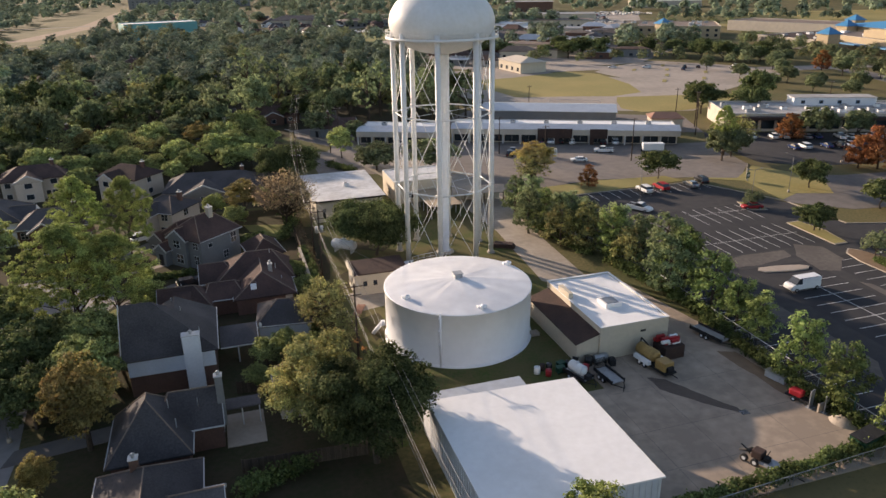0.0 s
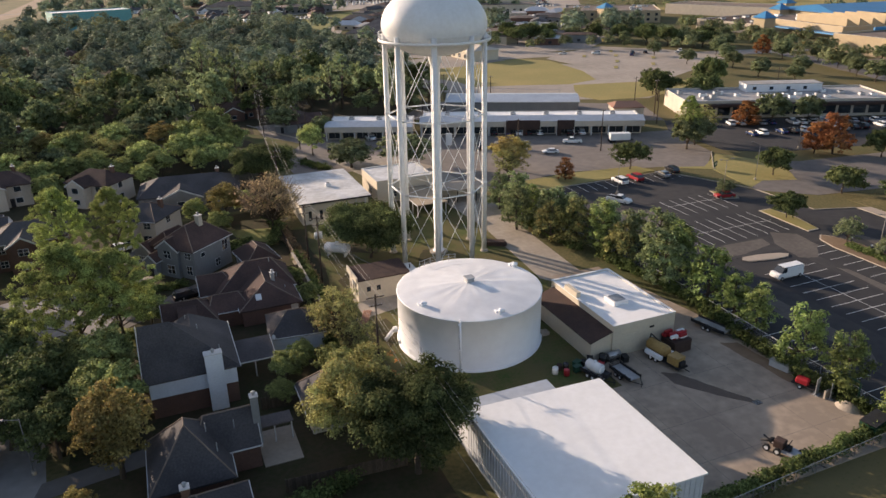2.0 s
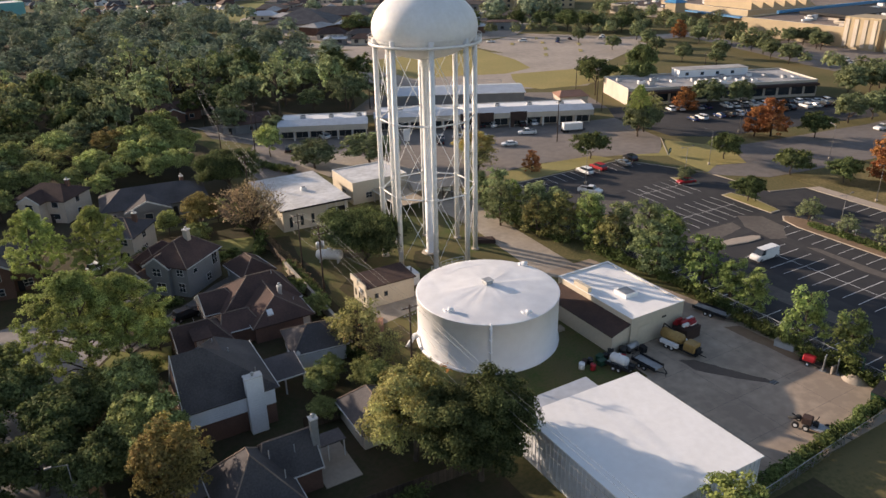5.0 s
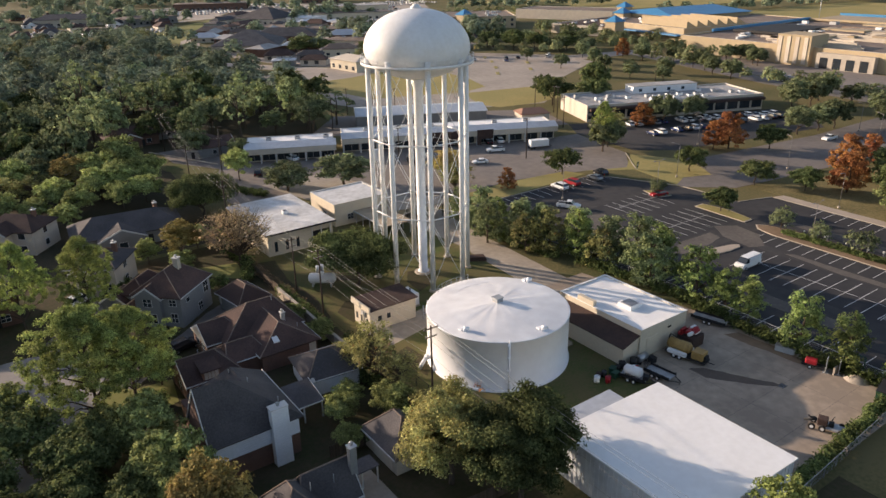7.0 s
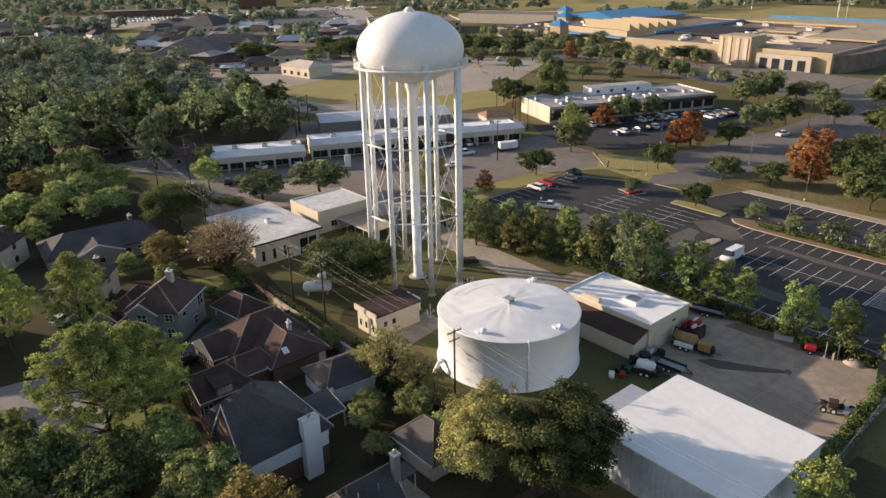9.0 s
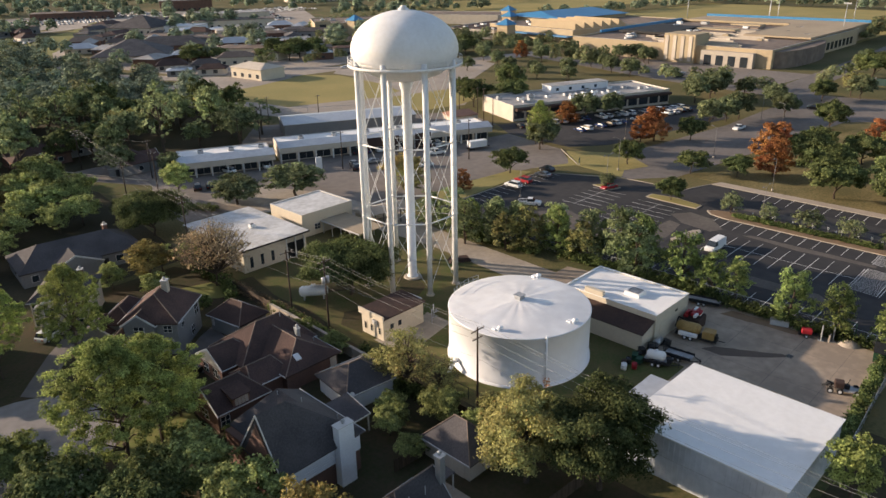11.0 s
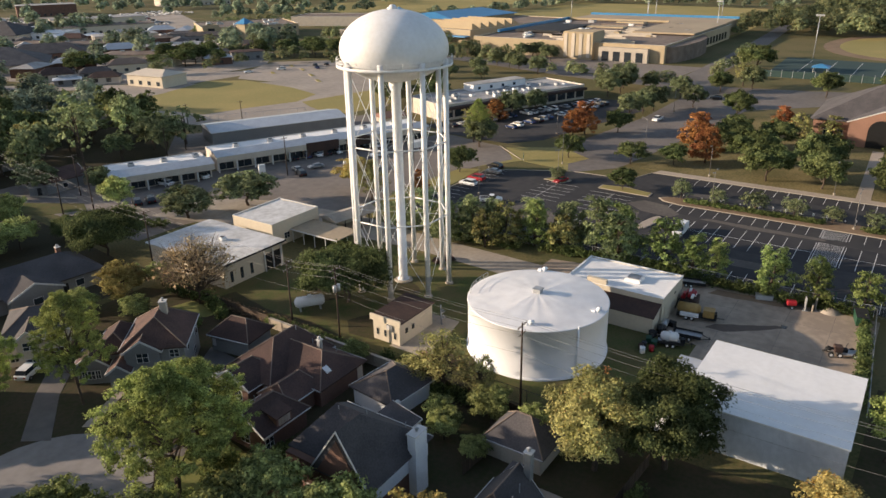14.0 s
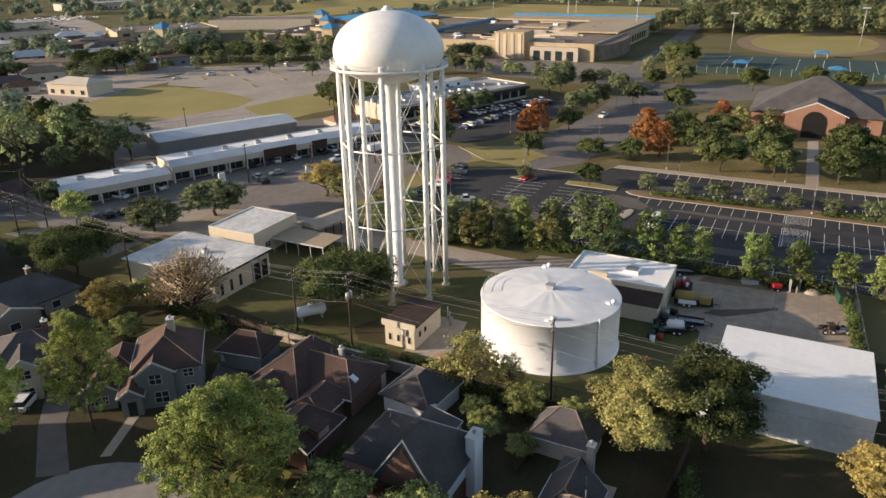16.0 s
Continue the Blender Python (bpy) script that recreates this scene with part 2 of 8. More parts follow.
M["twig"] = mat("twig", (0.27, 0.22, 0.165), (0.18, 0.145, 0.11), 0.95, big=1, fine=6, bump=0)
M["leaf_wood"] = leaf_mat("leaf_wood", (0.1, 0.13, 0.066), (0.222, 0.262, 0.126))
M["hedge"] = leaf_mat("hedge", (0.045, 0.065, 0.025), (0.13, 0.165, 0.06))
# far leaves: aerial haze put into the colours, greyer and bluer than near leaves
M["hazy_live"] = leaf_mat("hazy_live", (0.09, 0.118, 0.088), (0.145, 0.18, 0.13), crowns=11.0)
M["hazy_oak"] = leaf_mat("hazy_oak", (0.13, 0.165, 0.112), (0.21, 0.25, 0.165), crowns=12.0)
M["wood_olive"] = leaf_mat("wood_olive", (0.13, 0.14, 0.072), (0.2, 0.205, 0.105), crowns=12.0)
M["hazy_pine"] = leaf_mat("hazy_pine", (0.115, 0.15, 0.09), (0.195, 0.24, 0.135), crowns=11.0)
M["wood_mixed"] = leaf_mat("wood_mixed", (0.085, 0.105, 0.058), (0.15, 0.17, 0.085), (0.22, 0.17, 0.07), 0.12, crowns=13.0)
# leaf litter, its colour darkened to hold the shade between trees
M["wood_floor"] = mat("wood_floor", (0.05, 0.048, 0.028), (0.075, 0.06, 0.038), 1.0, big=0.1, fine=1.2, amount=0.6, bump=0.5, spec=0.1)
M["red"] = mat("red", (0.36, 0.022, 0.03), (0.26, 0.02, 0.024), 0.4, big=1, fine=4, amount=0.3, bump=0)
M["yellow"] = mat("yellow", (0.40, 0.25, 0.085), (0.25, 0.16, 0.06), 0.5, big=1, fine=4, amount=0.4, bump=0)
M["green"] = mat("green", (0.018, 0.075, 0.045), (0.014, 0.05, 0.03), 0.5, big=1, fine=4, amount=0.4, bump=0)
M["blue_roof"] = mat("blue_roof", (0.05, 0.22, 0.42), (0.04, 0.17, 0.34), 0.45, big=0.1, fine=0.8, amount=0.4, bump=0)
M["teal"] = mat("teal", (0.14, 0.36, 0.36), (0.11, 0.29, 0.29), 0.7, big=0.05, fine=0.4, amount=0.4, bump=0)
M["white_paint"] = mat("white_paint", (0.78, 0.78, 0.77), (0.66, 0.66, 0.65), 0.35, big=0.8, fine=4, amount=0.3, bump=0)
M["black_paint"] = mat("black_paint", (0.02, 0.02, 0.022), (0.03, 0.03, 0.032), 0.25, big=0.8, fine=4, bump=0)
M["rubber"] = mat("rubber", (0.02, 0.02, 0.02), (0.03, 0.03, 0.03), 0.85, big=2, fine=8, bump=0)
M["school_wall"] = mat("school_wall", (0.42, 0.335, 0.22), (0.345, 0.275, 0.18), 0.85, big=0.1, fine=1.0, amount=0.4)
M["court"] = mat("court", (0.025, 0.052, 0.05), (0.035, 0.065, 0.06), 0.9, big=0.1, fine=1, bump=0)
M["bank_grass"] = mat("bank_grass", (0.17, 0.19, 0.06), (0.22, 0.2, 0.08), 1.0, big=0.03, fine=1.1, amount=0.6, bump=0.4, spec=0.1)
M["gravel"] = mat("gravel", (0.40, 0.32, 0.22), (0.31, 0.25, 0.18), 0.95, big=0.05, fine=1.0, amount=0.5)
M["red_brick"] = mat("red_brick", (0.30, 0.165, 0.12), (0.22, 0.125, 0.09), 0.95, big=0.2, fine=5)
M["dirt"] = mat("dirt", (0.24, 0.165, 0.105), (0.17, 0.115, 0.075), 1.0, big=0.1, fine=1.0)
M["insulator"] = mat("insulator", (0.5, 0.5, 0.5), (0.4, 0.4, 0.4), 0.3, big=1, fine=4, bump=0)
M["wire"] = mat("wire", (0.30, 0.29, 0.28), (0.22, 0.22, 0.21), 0.6, 0.3, big=1, fine=4, bump=0)


# ---- mesh helpers ----
def box(bm, x0, x1, y0, y1, z0, z1):
    v = [bm.verts.new((x, y, z)) for z in (z0, z1) for x, y in ((x0, y0), (x1, y0), (x1, y1), (x0, y1))]
    for f in ((3, 2, 1, 0), (4, 5, 6, 7), (0, 1, 5, 4), (1, 2, 6, 5), (2, 3, 7, 6), (3, 0, 4, 7)):
        bm.faces.new([v[i] for i in f])
    return v


def prism(bm, pts, z0, z1):
    """A flat outline, anticlockwise, drawn up from z0 to z1."""
    a, b = [bm.verts.new((x, y, z0)) for x, y in pts], [bm.verts.new((x, y, z1)) for x, y in pts]
    bm.faces.new(b)
    bm.faces.new(a[::-1])
    for i in range(len(pts)):
        j = (i + 1) % len(pts)
        bm.faces.new((a[i], a[j], b[j], b[i]))


def cone(bm, a, b, r0, r1, n=8, caps=True):
    """A tapered round bar from a to b."""
    a, b = Vector(a), Vector(b)
    w = (b - a).normalized()
    u = w.orthogonal().normalized()
    v = w.cross(u)
    ra = [bm.verts.new(a + (u * math.cos(t) + v * math.sin(t)) * r0) for t in (2 * math.pi * i / n for i in range(n))]
    rb = [bm.verts.new(b + (u * math.cos(t) + v * math.sin(t)) * r1) for t in (2 * math.pi * i / n for i in range(n))]
    for i in range(n):
        j = (i + 1) % n
        bm.faces.new((ra[i], ra[j], rb[j], rb[i])).smooth = n > 7
    if caps:
        bm.faces.new(ra[::-1])
        bm.faces.new(rb)


def revolve(bm, prof, n=48, smooth=True):
    """A profile of (radius, height) turned round the z axis."""
    rings = []
    for r, z in prof:
        rings.append([bm.verts.new((r * math.cos(2 * math.pi * i / n), r * math.sin(2 * math.pi * i / n), z)) for i in range(n)] if r > 1e-4 else [bm.verts.new((0, 0, z))])
    for a, b in zip(rings, rings[1:]):
        for i in range(n):
            j = (i + 1) % n
            if len(a) == 1 and len(b) == 1:
                continue
            f = (a[0], b[j], b[i]) if len(a) == 1 else (a[i], a[j], b[0]) if len(b) == 1 else (a[i], a[j], b[j], b[i])
            bm.faces.new(f).smooth = smooth


def finish(name, bm, material):
    me = bpy.data.meshes.new(name)
    bm.to_mesh(me)
    bm.free()
    me.materials.append(material)
    return me


def part(name, bm, material, parent, label="", at=None):
    ob = new(name, finish(name, bm, material) if isinstance(bm, bmesh.types.BMesh) else bm)
    ob.parent = parent
    if at is not None:
        ob.matrix_basis = at
    if label:
        tagged(ob, label)
    return ob


def thing(name, label, category, at, group=""):
    ob = new(name)
    ob.matrix_basis = at
    return tagged(ob, label, category, group)


def structure(name, bm, material, label):
    return tagged(new(name, finish(name, bm, material)), label, "", "", "structure")


def part_box(name, x0, x1, y0, y1, z0, z1, material, parent, label="", bevel=0.0):
    bm = bmesh.new()
    box(bm, x0, x1, y0, y1, z0, z1)
    if bevel:
        bmesh.ops.bevel(bm, geom=bm.edges[:], offset=bevel, segments=1, affect="EDGES")
    return part(name, bm, material, parent, label)


laid = []


def slab(name, pts, z, material, label, depth=0.3):
    laid.append(name)
    z += 0.0006 * (len(laid) % 40)
    bm = bmesh.new()
    prism(bm, pts, z - depth, z)
    return structure(name, bm, material, label)


def rect(x0, x1, y0, y1):
    return [(x0, y0), (x1, y0), (x1, y1), (x0, y1)]


def turned(cx, cy, w, d, deg):
    c, s = math.cos(radians(deg)), math.sin(radians(deg))
    return [(cx + c * x - s * y, cy + s * x + c * y) for x, y in ((-w / 2, -d / 2), (w / 2, -d / 2), (w / 2, d / 2), (-w / 2, d / 2))]


# ---- ground, roads and pavings ----
bm = bmesh.new()
v = [bm.verts.new(p) for p in ((-3000, -1500, 0), (3500, -1500, 0), (3500, 4500, 0), (-3000, 4500, 0))]
bm.faces.new(v)
structure("ground", bm, M["grass"], "patchy green and straw-coloured autumn grass")

slab("street", [(-41, -60), (-28, -60), (-26, 78), (-28, 100), (-27, 112), (-36, 116), (-40, 100)], 0.03, M["street"], "grey concrete residential street in tree shade")
slab("street_end", [(-31 + 12 * math.cos(a * 0.2618), 122 + 12 * math.sin(a * 0.2618)) for a in range(24)], 0.036, M["street"], "round end of a grey concrete residential street")
slab("service_drive", [(50, 104), (58, 92), (58.2, 106), (59.5, 132), (62, 152), (60, 178), (52, 196), (36, 196), (40, 178), (47, 168), (51, 150), (52, 130)], 0.04, M["concrete"], "tan concrete service drive with tyre marks")
slab("yard", [(36, 47.2), (66, 47.2), (66, 80), (62, 104), (52, 104), (56.6, 94), (56.6, 76.6), (43, 76.6), (43, 70), (36, 70)], 0.05, M["yard"], "tan-grey concrete storage yard with stains and joints")
slab("pump_drive", [(17.5, 102.5), (30, 105), (30, 110.5), (24, 109), (17.5, 110)], 0.04, M["concrete"], "small concrete drive beside the pump house")
slab("parking_lot", [(68.6, 20), (131, 20), (131, 107), (122, 110), (121, 126), (111, 147.5), (68.6, 147.5)], 0.03, M["asphalt"], "dark asphalt car park with worn grey lanes")
slab("boulevard", [(121, 126), (131, 117), (160, 113), (230, 105), (262, 70), (285, 20), (305, 20), (285, 90), (276, 140), (287, 200), (318, 300), (306, 303), (274, 200), (262, 134), (200, 134), (150, 140), (128, 150)], 0.035, M["road"], "wide grey-tan concrete road with kerbs")
slab("shop_road", [(24, 250), (24, 184), (36, 184), (52, 180), (62, 152), (72, 156), (90, 158), (112, 152), (124, 146), (136, 158), (142, 184), (132, 186), (70, 214), (46, 227), (36, 250)], 0.025, M["lane"], "tan concrete lanes and car bays before the shops")
slab("office_lot", [(140, 158), (150, 150), (212, 138), (226, 150), (226, 166), (150, 196), (142, 184)], 0.03, M["asphalt_old"], "grey asphalt car bays before the offices")
slab("field", [(112, 318), (119, 300), (121, 283), (139, 278), (159, 270), (176, 275), (184, 298), (188, 334), (177, 350), (143, 339), (126, 338)], 0.03, M["dry_grass"], "dry yellow mown field")
slab("meadow", [(148, 244), (151, 235), (167, 232), (181, 234), (206, 247), (212, 255), (198, 260), (179, 264), (160, 268), (154, 258)], 0.03, M["dry_grass"], "strip of dry yellow grass")
slab("far_lot", [(197, 270), (206, 263), (270, 298), (275, 330), (244, 371), (232, 368), (205, 355), (190, 342), (192, 300)], 0.03, M["pale_lot"], "empty tan car park beyond the field")
slab("field_lane", [(94, 316), (108, 268), (134, 244), (170, 230), (202, 250), (214, 286), (150, 374), (108, 374)], 0.018, M["pale_lot"], "dusty pale lane round the dry field")
slab("far_road", [(90, 350), (100, 312), (128, 340), (150, 352), (200, 348), (262, 308), (330, 300), (336, 312), (268, 326), (200, 366), (120, 372)], 0.025, M["pale_lot"], "pale road beyond the field")
slab("mall_apron", [(286, 152), (332, 150), (334, 214), (336, 262), (318, 262), (300, 240), (290, 205)], 0.025, M["lane"], "tan forecourt before the long low school")
slab("town_road", [(90, 446), (118, 398), (150, 352), (166, 352), (132, 402), (104, 452), (140, 560), (190, 640), (180, 646), (128, 566)], 0.028, M["pale_lot"], "pale tan road along the wood's edge")
slab("town_lots", [(136, 400), (160, 364), (232, 366), (290, 420), (330, 520), (300, 640), (210, 650), (176, 572), (150, 540), (122, 462)], 0.024, M["pale_lot"], "dusty tan lots between low buildings")
slab("warehouse_lane", [(70, 238), (150, 196), (160, 222), (116, 250), (92, 262)], 0.022, M["lane"], "tan lane behind the shops")
slab("verge", [(112, 152), (124, 144), (121.4, 128), (128, 131), (136, 128), (144, 140), (136, 156), (124, 147)], 0.045, M["dry_grass"], "dry grass verge at the road corner")
slab("sidewalk", [(131, 20), (134, 20), (134, 106), (131, 107)], 0.16, M["sidewalk"], "tan pavement along the car park")
slab("church_lawn", [(134.004, 20), (240, 20), (226, 98), (160, 108), (134.004, 112)], 0.06, M["church_grass"], "dry shaded grass under the oaks")
slab("church_walk", [(134.01, 55), (186, 56.4), (186, 59.4), (134.01, 58.2)], 0.1, M["sidewalk"], "tan path to the brick hall")
slab("shop_verge", [(62.5, 150), (78, 148), (110, 149.5), (108, 155), (90, 157), (68, 156)], 0.06, M["dry_grass"], "dry grass verge above the car park")
slab("wood_floor", [(-330, 164), (14, 164), (23, 250), (74, 238), (100, 300), (98, 330), (86, 446), (60, 640), (-330, 640)], 0.004, M["wood_floor"], "leaf litter under the woodland, darkened for the shade between trees", 0.05)
# dark sheet whose colour carries the tree shade over the gardens
slab("garden_shade_ground", [(-24, 84), (-25, 12), (44, 12), (44, 45.6), (17.5, 46.4), (14.6, 60), (14.6, 150), (10, 162), (-46, 162), (-46, 86)], 0.012, M["garden"], "garden ground of thin grass and leaf litter, tree shade in its dark colour")
slab("facility_lawn", [(15.2, 66.5), (42.9, 66.5), (42.9, 77), (45, 77), (45, 92.5), (51, 103), (50.5, 130), (50, 148), (33, 147), (15.2, 150)], 0.02, M["lawn"], "green lawn round the tanks, in long shadows")

for i, (x0, x1, y0, y1) in enumerate(((76.2, 85.4, 22, 128), (98.9, 101.6, 22, 100), (114.4, 124.2, 22, 106), (76.2, 120, 96.4, 102.6), (72, 116, 128.6, 140.2))):
    slab("worn_lane_%d" % (i + 1), rect(x0, x1, y0, y1), 0.0315 + 0.0004 * i, M["asphalt_old"], "lighter worn driving lane of the car park", 0.02)

# painted stripes
def stripes(name, rows, label):
    bm = bmesh.new()
    for x0, y0, x1, y1 in rows:
        d = Vector((x1 - x0, y1 - y0)).normalized() * 0.06
        prism(bm, [(x0 + d.y, y0 - d.x), (x1 + d.y, y1 - d.x), (x1 - d.y, y1 + d.x), (x0 - d.y, y0 + d.x)], 0.03, 0.036)
    structure(name, bm, M["paint"], label)


rows = []
for k in range(-20, 3):
    y = 83.4 + 2.75 * k
    if not 56 < y < 61.2:
        rows.append((86.6, y, 98.3, y))
rows += [(92.4, 28.4, 92.4, 56.2), (92.4, 61.3, 92.4, 89)]
rows += [(69, 83.4 + 2.75 * k, 74.6, 83.4 + 2.75 * k) for k in range(-20, 6)]
rows += [(102.3, 83.4 + 2.75 * k, 107.3, 83.4 + 2.75 * k) for k in range(-20, 5) if not 56 < 83.4 + 2.75 * k < 61.2]
rows += [(125.4, 83.4 + 2.75 * k, 130.8, 83.4 + 2.75 * k) for k in range(-20, 5)]
rows += [(71 + 2.75 * k, 141.8, 71 + 2.75 * k, 147.3) for k in range(16)]
rows += [(80 + 2.75 * k, 103.5, 80 + 2.75 * k, 115.1) for k in range(11)]
rows += [(79, 109.3, 108.5, 109.3)]
rows += [(95 + 2.75 * k, 119, 95 + 2.75 * k, 131) for k in range(6)] + [(94.6, 125, 109, 125)]
stripes("bay_stripes", rows, "worn white painted bay lines on asphalt")
stripes("crossing_stripes", [(86.6, 56.4, 107.4, 56.4), (86.6, 61, 107.4, 61)] + [(86.9 + 0.6 * k, 56.5, 87.5 + 0.6 * k, 60.9) for k in range(34)], "white hatched crossing painted on asphalt")


def island(name, pts, label, fill):
    """A raised bed: a kerb step all round and planting inside."""
    c = Vector((sum(p[0] for p in pts) / len(pts), sum(p[1] for p in pts) / len(pts)))
    slab(name + "_kerb", pts, 0.17, M["kerb"], "pale concrete kerb round a planted bed")
    inner = []
    for p in pts:
        q = Vector(p)
        inner.append(tuple(q + (c - q).normalized() * 0.35))
    slab(name, inner, 0.20, M[fill], label)


island("planting_bed_1", [(107.6, 20), (113.4, 20), (113.4, 92), (112, 97), (110.5, 98.6), (108.6, 97), (107.6, 93)], "long planted bed of the car park", "dirt")
island("planting_bed_2", [(87.4, 95.2), (88.2, 94.2), (93, 93.2), (96.4, 93.1), (97.4, 94.0), (96.2, 95.0), (92, 96.0), (88.4, 96.2)], "small paved bed end in the car park", "sidewalk")
island("planting_bed_3", [(110, 101), (113, 101), (114.5, 108), (113.5, 114.5), (110.5, 114.5)], "small planted bed of the car park", "dry_grass")
island("planting_bed_4", [(109.4, 124), (113, 123), (114, 127.5), (110.5, 130)], "small planted bed with saplings", "dry_grass")


for i, (x, y, r) in enumerate(((204, 300, 55), (216, 316, 55), (228, 334, 55), (212, 340, 55), (226, 300, 55), (240, 318, 55), (252, 306, 55), (236, 350, 55))):
    island("lot_bed_%d" % (i + 1), turned(x, y, 9, 2.0, r), "narrow kerbed bed in the empty car park", "dry_grass")


# ---- the water tower ----
def water_tower(x, y):
    t = thing("water_tower", "tall white steel water tower with an oblate tank on eight columns", "water tower", pose(x, y, 0))
    bm = bmesh.new()
    prof = [(9.1 * math.cos(a), 42.0 + (6.4 if a > 0 else 5.2) * math.sin(a)) for a in (math.pi / 2 * (i / 14) for i in range(-14, 15))]
    prof[0], prof[-1] = (0, prof[0][1]), (0, prof[-1][1])
    revolve(bm, prof, 64)
    part("tank", bm, M["tower_white"], t, "white painted oblate steel tank with faint streaks")
    bm = bmesh.new()
    revolve(bm, [(8.9, 39.5), (9.75, 39.5), (9.75, 39.95), (9.7, 39.95), (9.7, 39.72), (9.0, 39.72), (8.9, 39.5)], 64)
    part("catwalk", bm, M["tower_white"], t, "white steel walkway ring round the tank")
    bm = bmesh.new()
    for z in (40.4, 40.9):
        n = 48
        for i in range(n):
            a, b = 2 * math.pi * i / n, 2 * math.pi * (i + 1) / n
            cone(bm, (9.7 * math.cos(a), 9.7 * math.sin(a), z), (9.7 * math.cos(b), 9.7 * math.sin(b), z), 0.035, 0.035, 4, False)
    for i in range(24):
        a = 2 * math.pi * i / 24
        cone(bm, (9.7 * math.cos(a), 9.7 * math.sin(a), 39.9), (9.7 * math.cos(a), 9.7 * math.sin(a), 40.9), 0.04, 0.04, 5)
    part("guard_rail", bm, M["tower_white"], t, "white steel guard rail of the walkway")
    bm = bmesh.new()
    revolve(bm, [(0, 36.9), (1.2, 36.9), (1.15, 36.0), (0.85, 35.2), (0.82, 0.35), (1.1, 0.35), (1.1, 0.1), (0, 0.1)][::-1], 24)
    part("riser", bm, M["tower_white"], t, "thick white central riser pipe")
    column = None
    for i in range(8):
        a = math.pi / 8 + math.pi / 4 * i
        bm = bmesh.new()
        c0, c1 = Vector((8.75 * math.cos(a), 8.75 * math.sin(a), 0.3)), Vector((8.62 * math.cos(a), 8.62 * math.sin(a), 40.6))
        cone(bm, c0, c1, 0.46, 0.46, 16)
        for z in (13.5, 26.7):
            p = c0.lerp(c1, z / 40.3)
            cone(bm, p - Vector((0, 0, 0.12)), p + Vector((0, 0, 0.12)), 0.52, 0.52, 16)
        part("column", bm, M["tower_white"], t)
        bm = bmesh.new()
        cone(bm, (8.75 * math.cos(a), 8.75 * math.sin(a), -0.2), (8.75 * math.cos(a), 8.75 * math.sin(a), 0.32), 0.85, 0.7, 12)
        part("footing", bm, M["kerb"], t, "pale concrete footing")
    bm = bmesh.new()
    cone(bm, (0, 0, -0.2), (0, 0, 0.3), 1.9, 1.6, 20)
    part("footing", bm, M["kerb"], t, "pale concrete footing")

    def at(i, z):
        a = math.pi / 8 + math.pi / 4 * i
        return Vector((8.7 * math.cos(a), 8.7 * math.sin(a), z))

    for z in (13.5, 26.7):
        for i in range(8):
            bm = bmesh.new()
            cone(bm, at(i, z), at(i + 1, z), 0.13, 0.13, 8)
            part("strut", bm, M["tower_white"], t)
    for z0, z1 in ((0.8, 13.4), (13.6, 26.6), (26.8, 39.4)):
        for i in range(8):
            bm = bmesh.new()
            cone(bm, at(i, z0), at(i + 1, z1), 0.045, 0.045, 6)
            part("tie_rod", bm, M["tower_white"], t)
            bm = bmesh.new()
            cone(bm, at(i + 1, z0), at(i, z1), 0.045, 0.045, 6)
            part("tie_rod", bm, M["tower_white"], t)
    for z in (13.5, 26.7):
        for i in range(0, 8, 2):
            bm = bmesh.new()
            cone(bm, at(i, z), (0, 0, z), 0.03, 0.03, 5)
            part("spoke_rod", bm, M["tower_white"], t)
    bm = bmesh.new()
    revolve(bm, [(0.9, 48.2), (0.9, 48.6), (0.55, 48.75), (0.5, 49.0), (0, 49.1)], 20)
    part("roof_vent", bm, M["tower_white"], t, "small white vent cap on top")
    bm = bmesh.new()
    for s in (-0.22, 0.22):
        cone(bm, (8.2, 3.3 + s, 1.0), (8.1, 3.3 + s, 40), 0.03, 0.03, 4)
    for k in range(95):
        cone(bm, (8.2, 3.08, 1.2 + 0.41 * k), (8.2, 3.52, 1.2 + 0.41 * k), 0.02, 0.02, 4, False)
    part("ladder", bm, M["tower_white"], t, "white caged access ladder")
    # blue mark on the tank's east side
    bm = bmesh.new()
    ang, up = radians(-8), 44.2
    for k in range(9):
        a0, a1 = ang - 0.02 * k, ang - 0.02 * (k + 1)
        h = 0.55 + 0.9 * math.sin(k * 0.9) ** 2
        rr = lambda z: 9.16 * math.sqrt(max(0.0, 1 - ((z - 42) / 6.45) ** 2))
        q = [bm.verts.new((rr(z) * math.cos(a), rr(z) * math.sin(a), z)) for a, z in ((a0, up - h), (a1, up - h), (a1, up + h * 0.6), (a0, up + h * 0.6))]
        bm.faces.new(q[::-1])
    part("emblem", bm, M["blue_roof"], t, "blue painted emblem patch")
    return t


water_tower(38.5, 123.0)


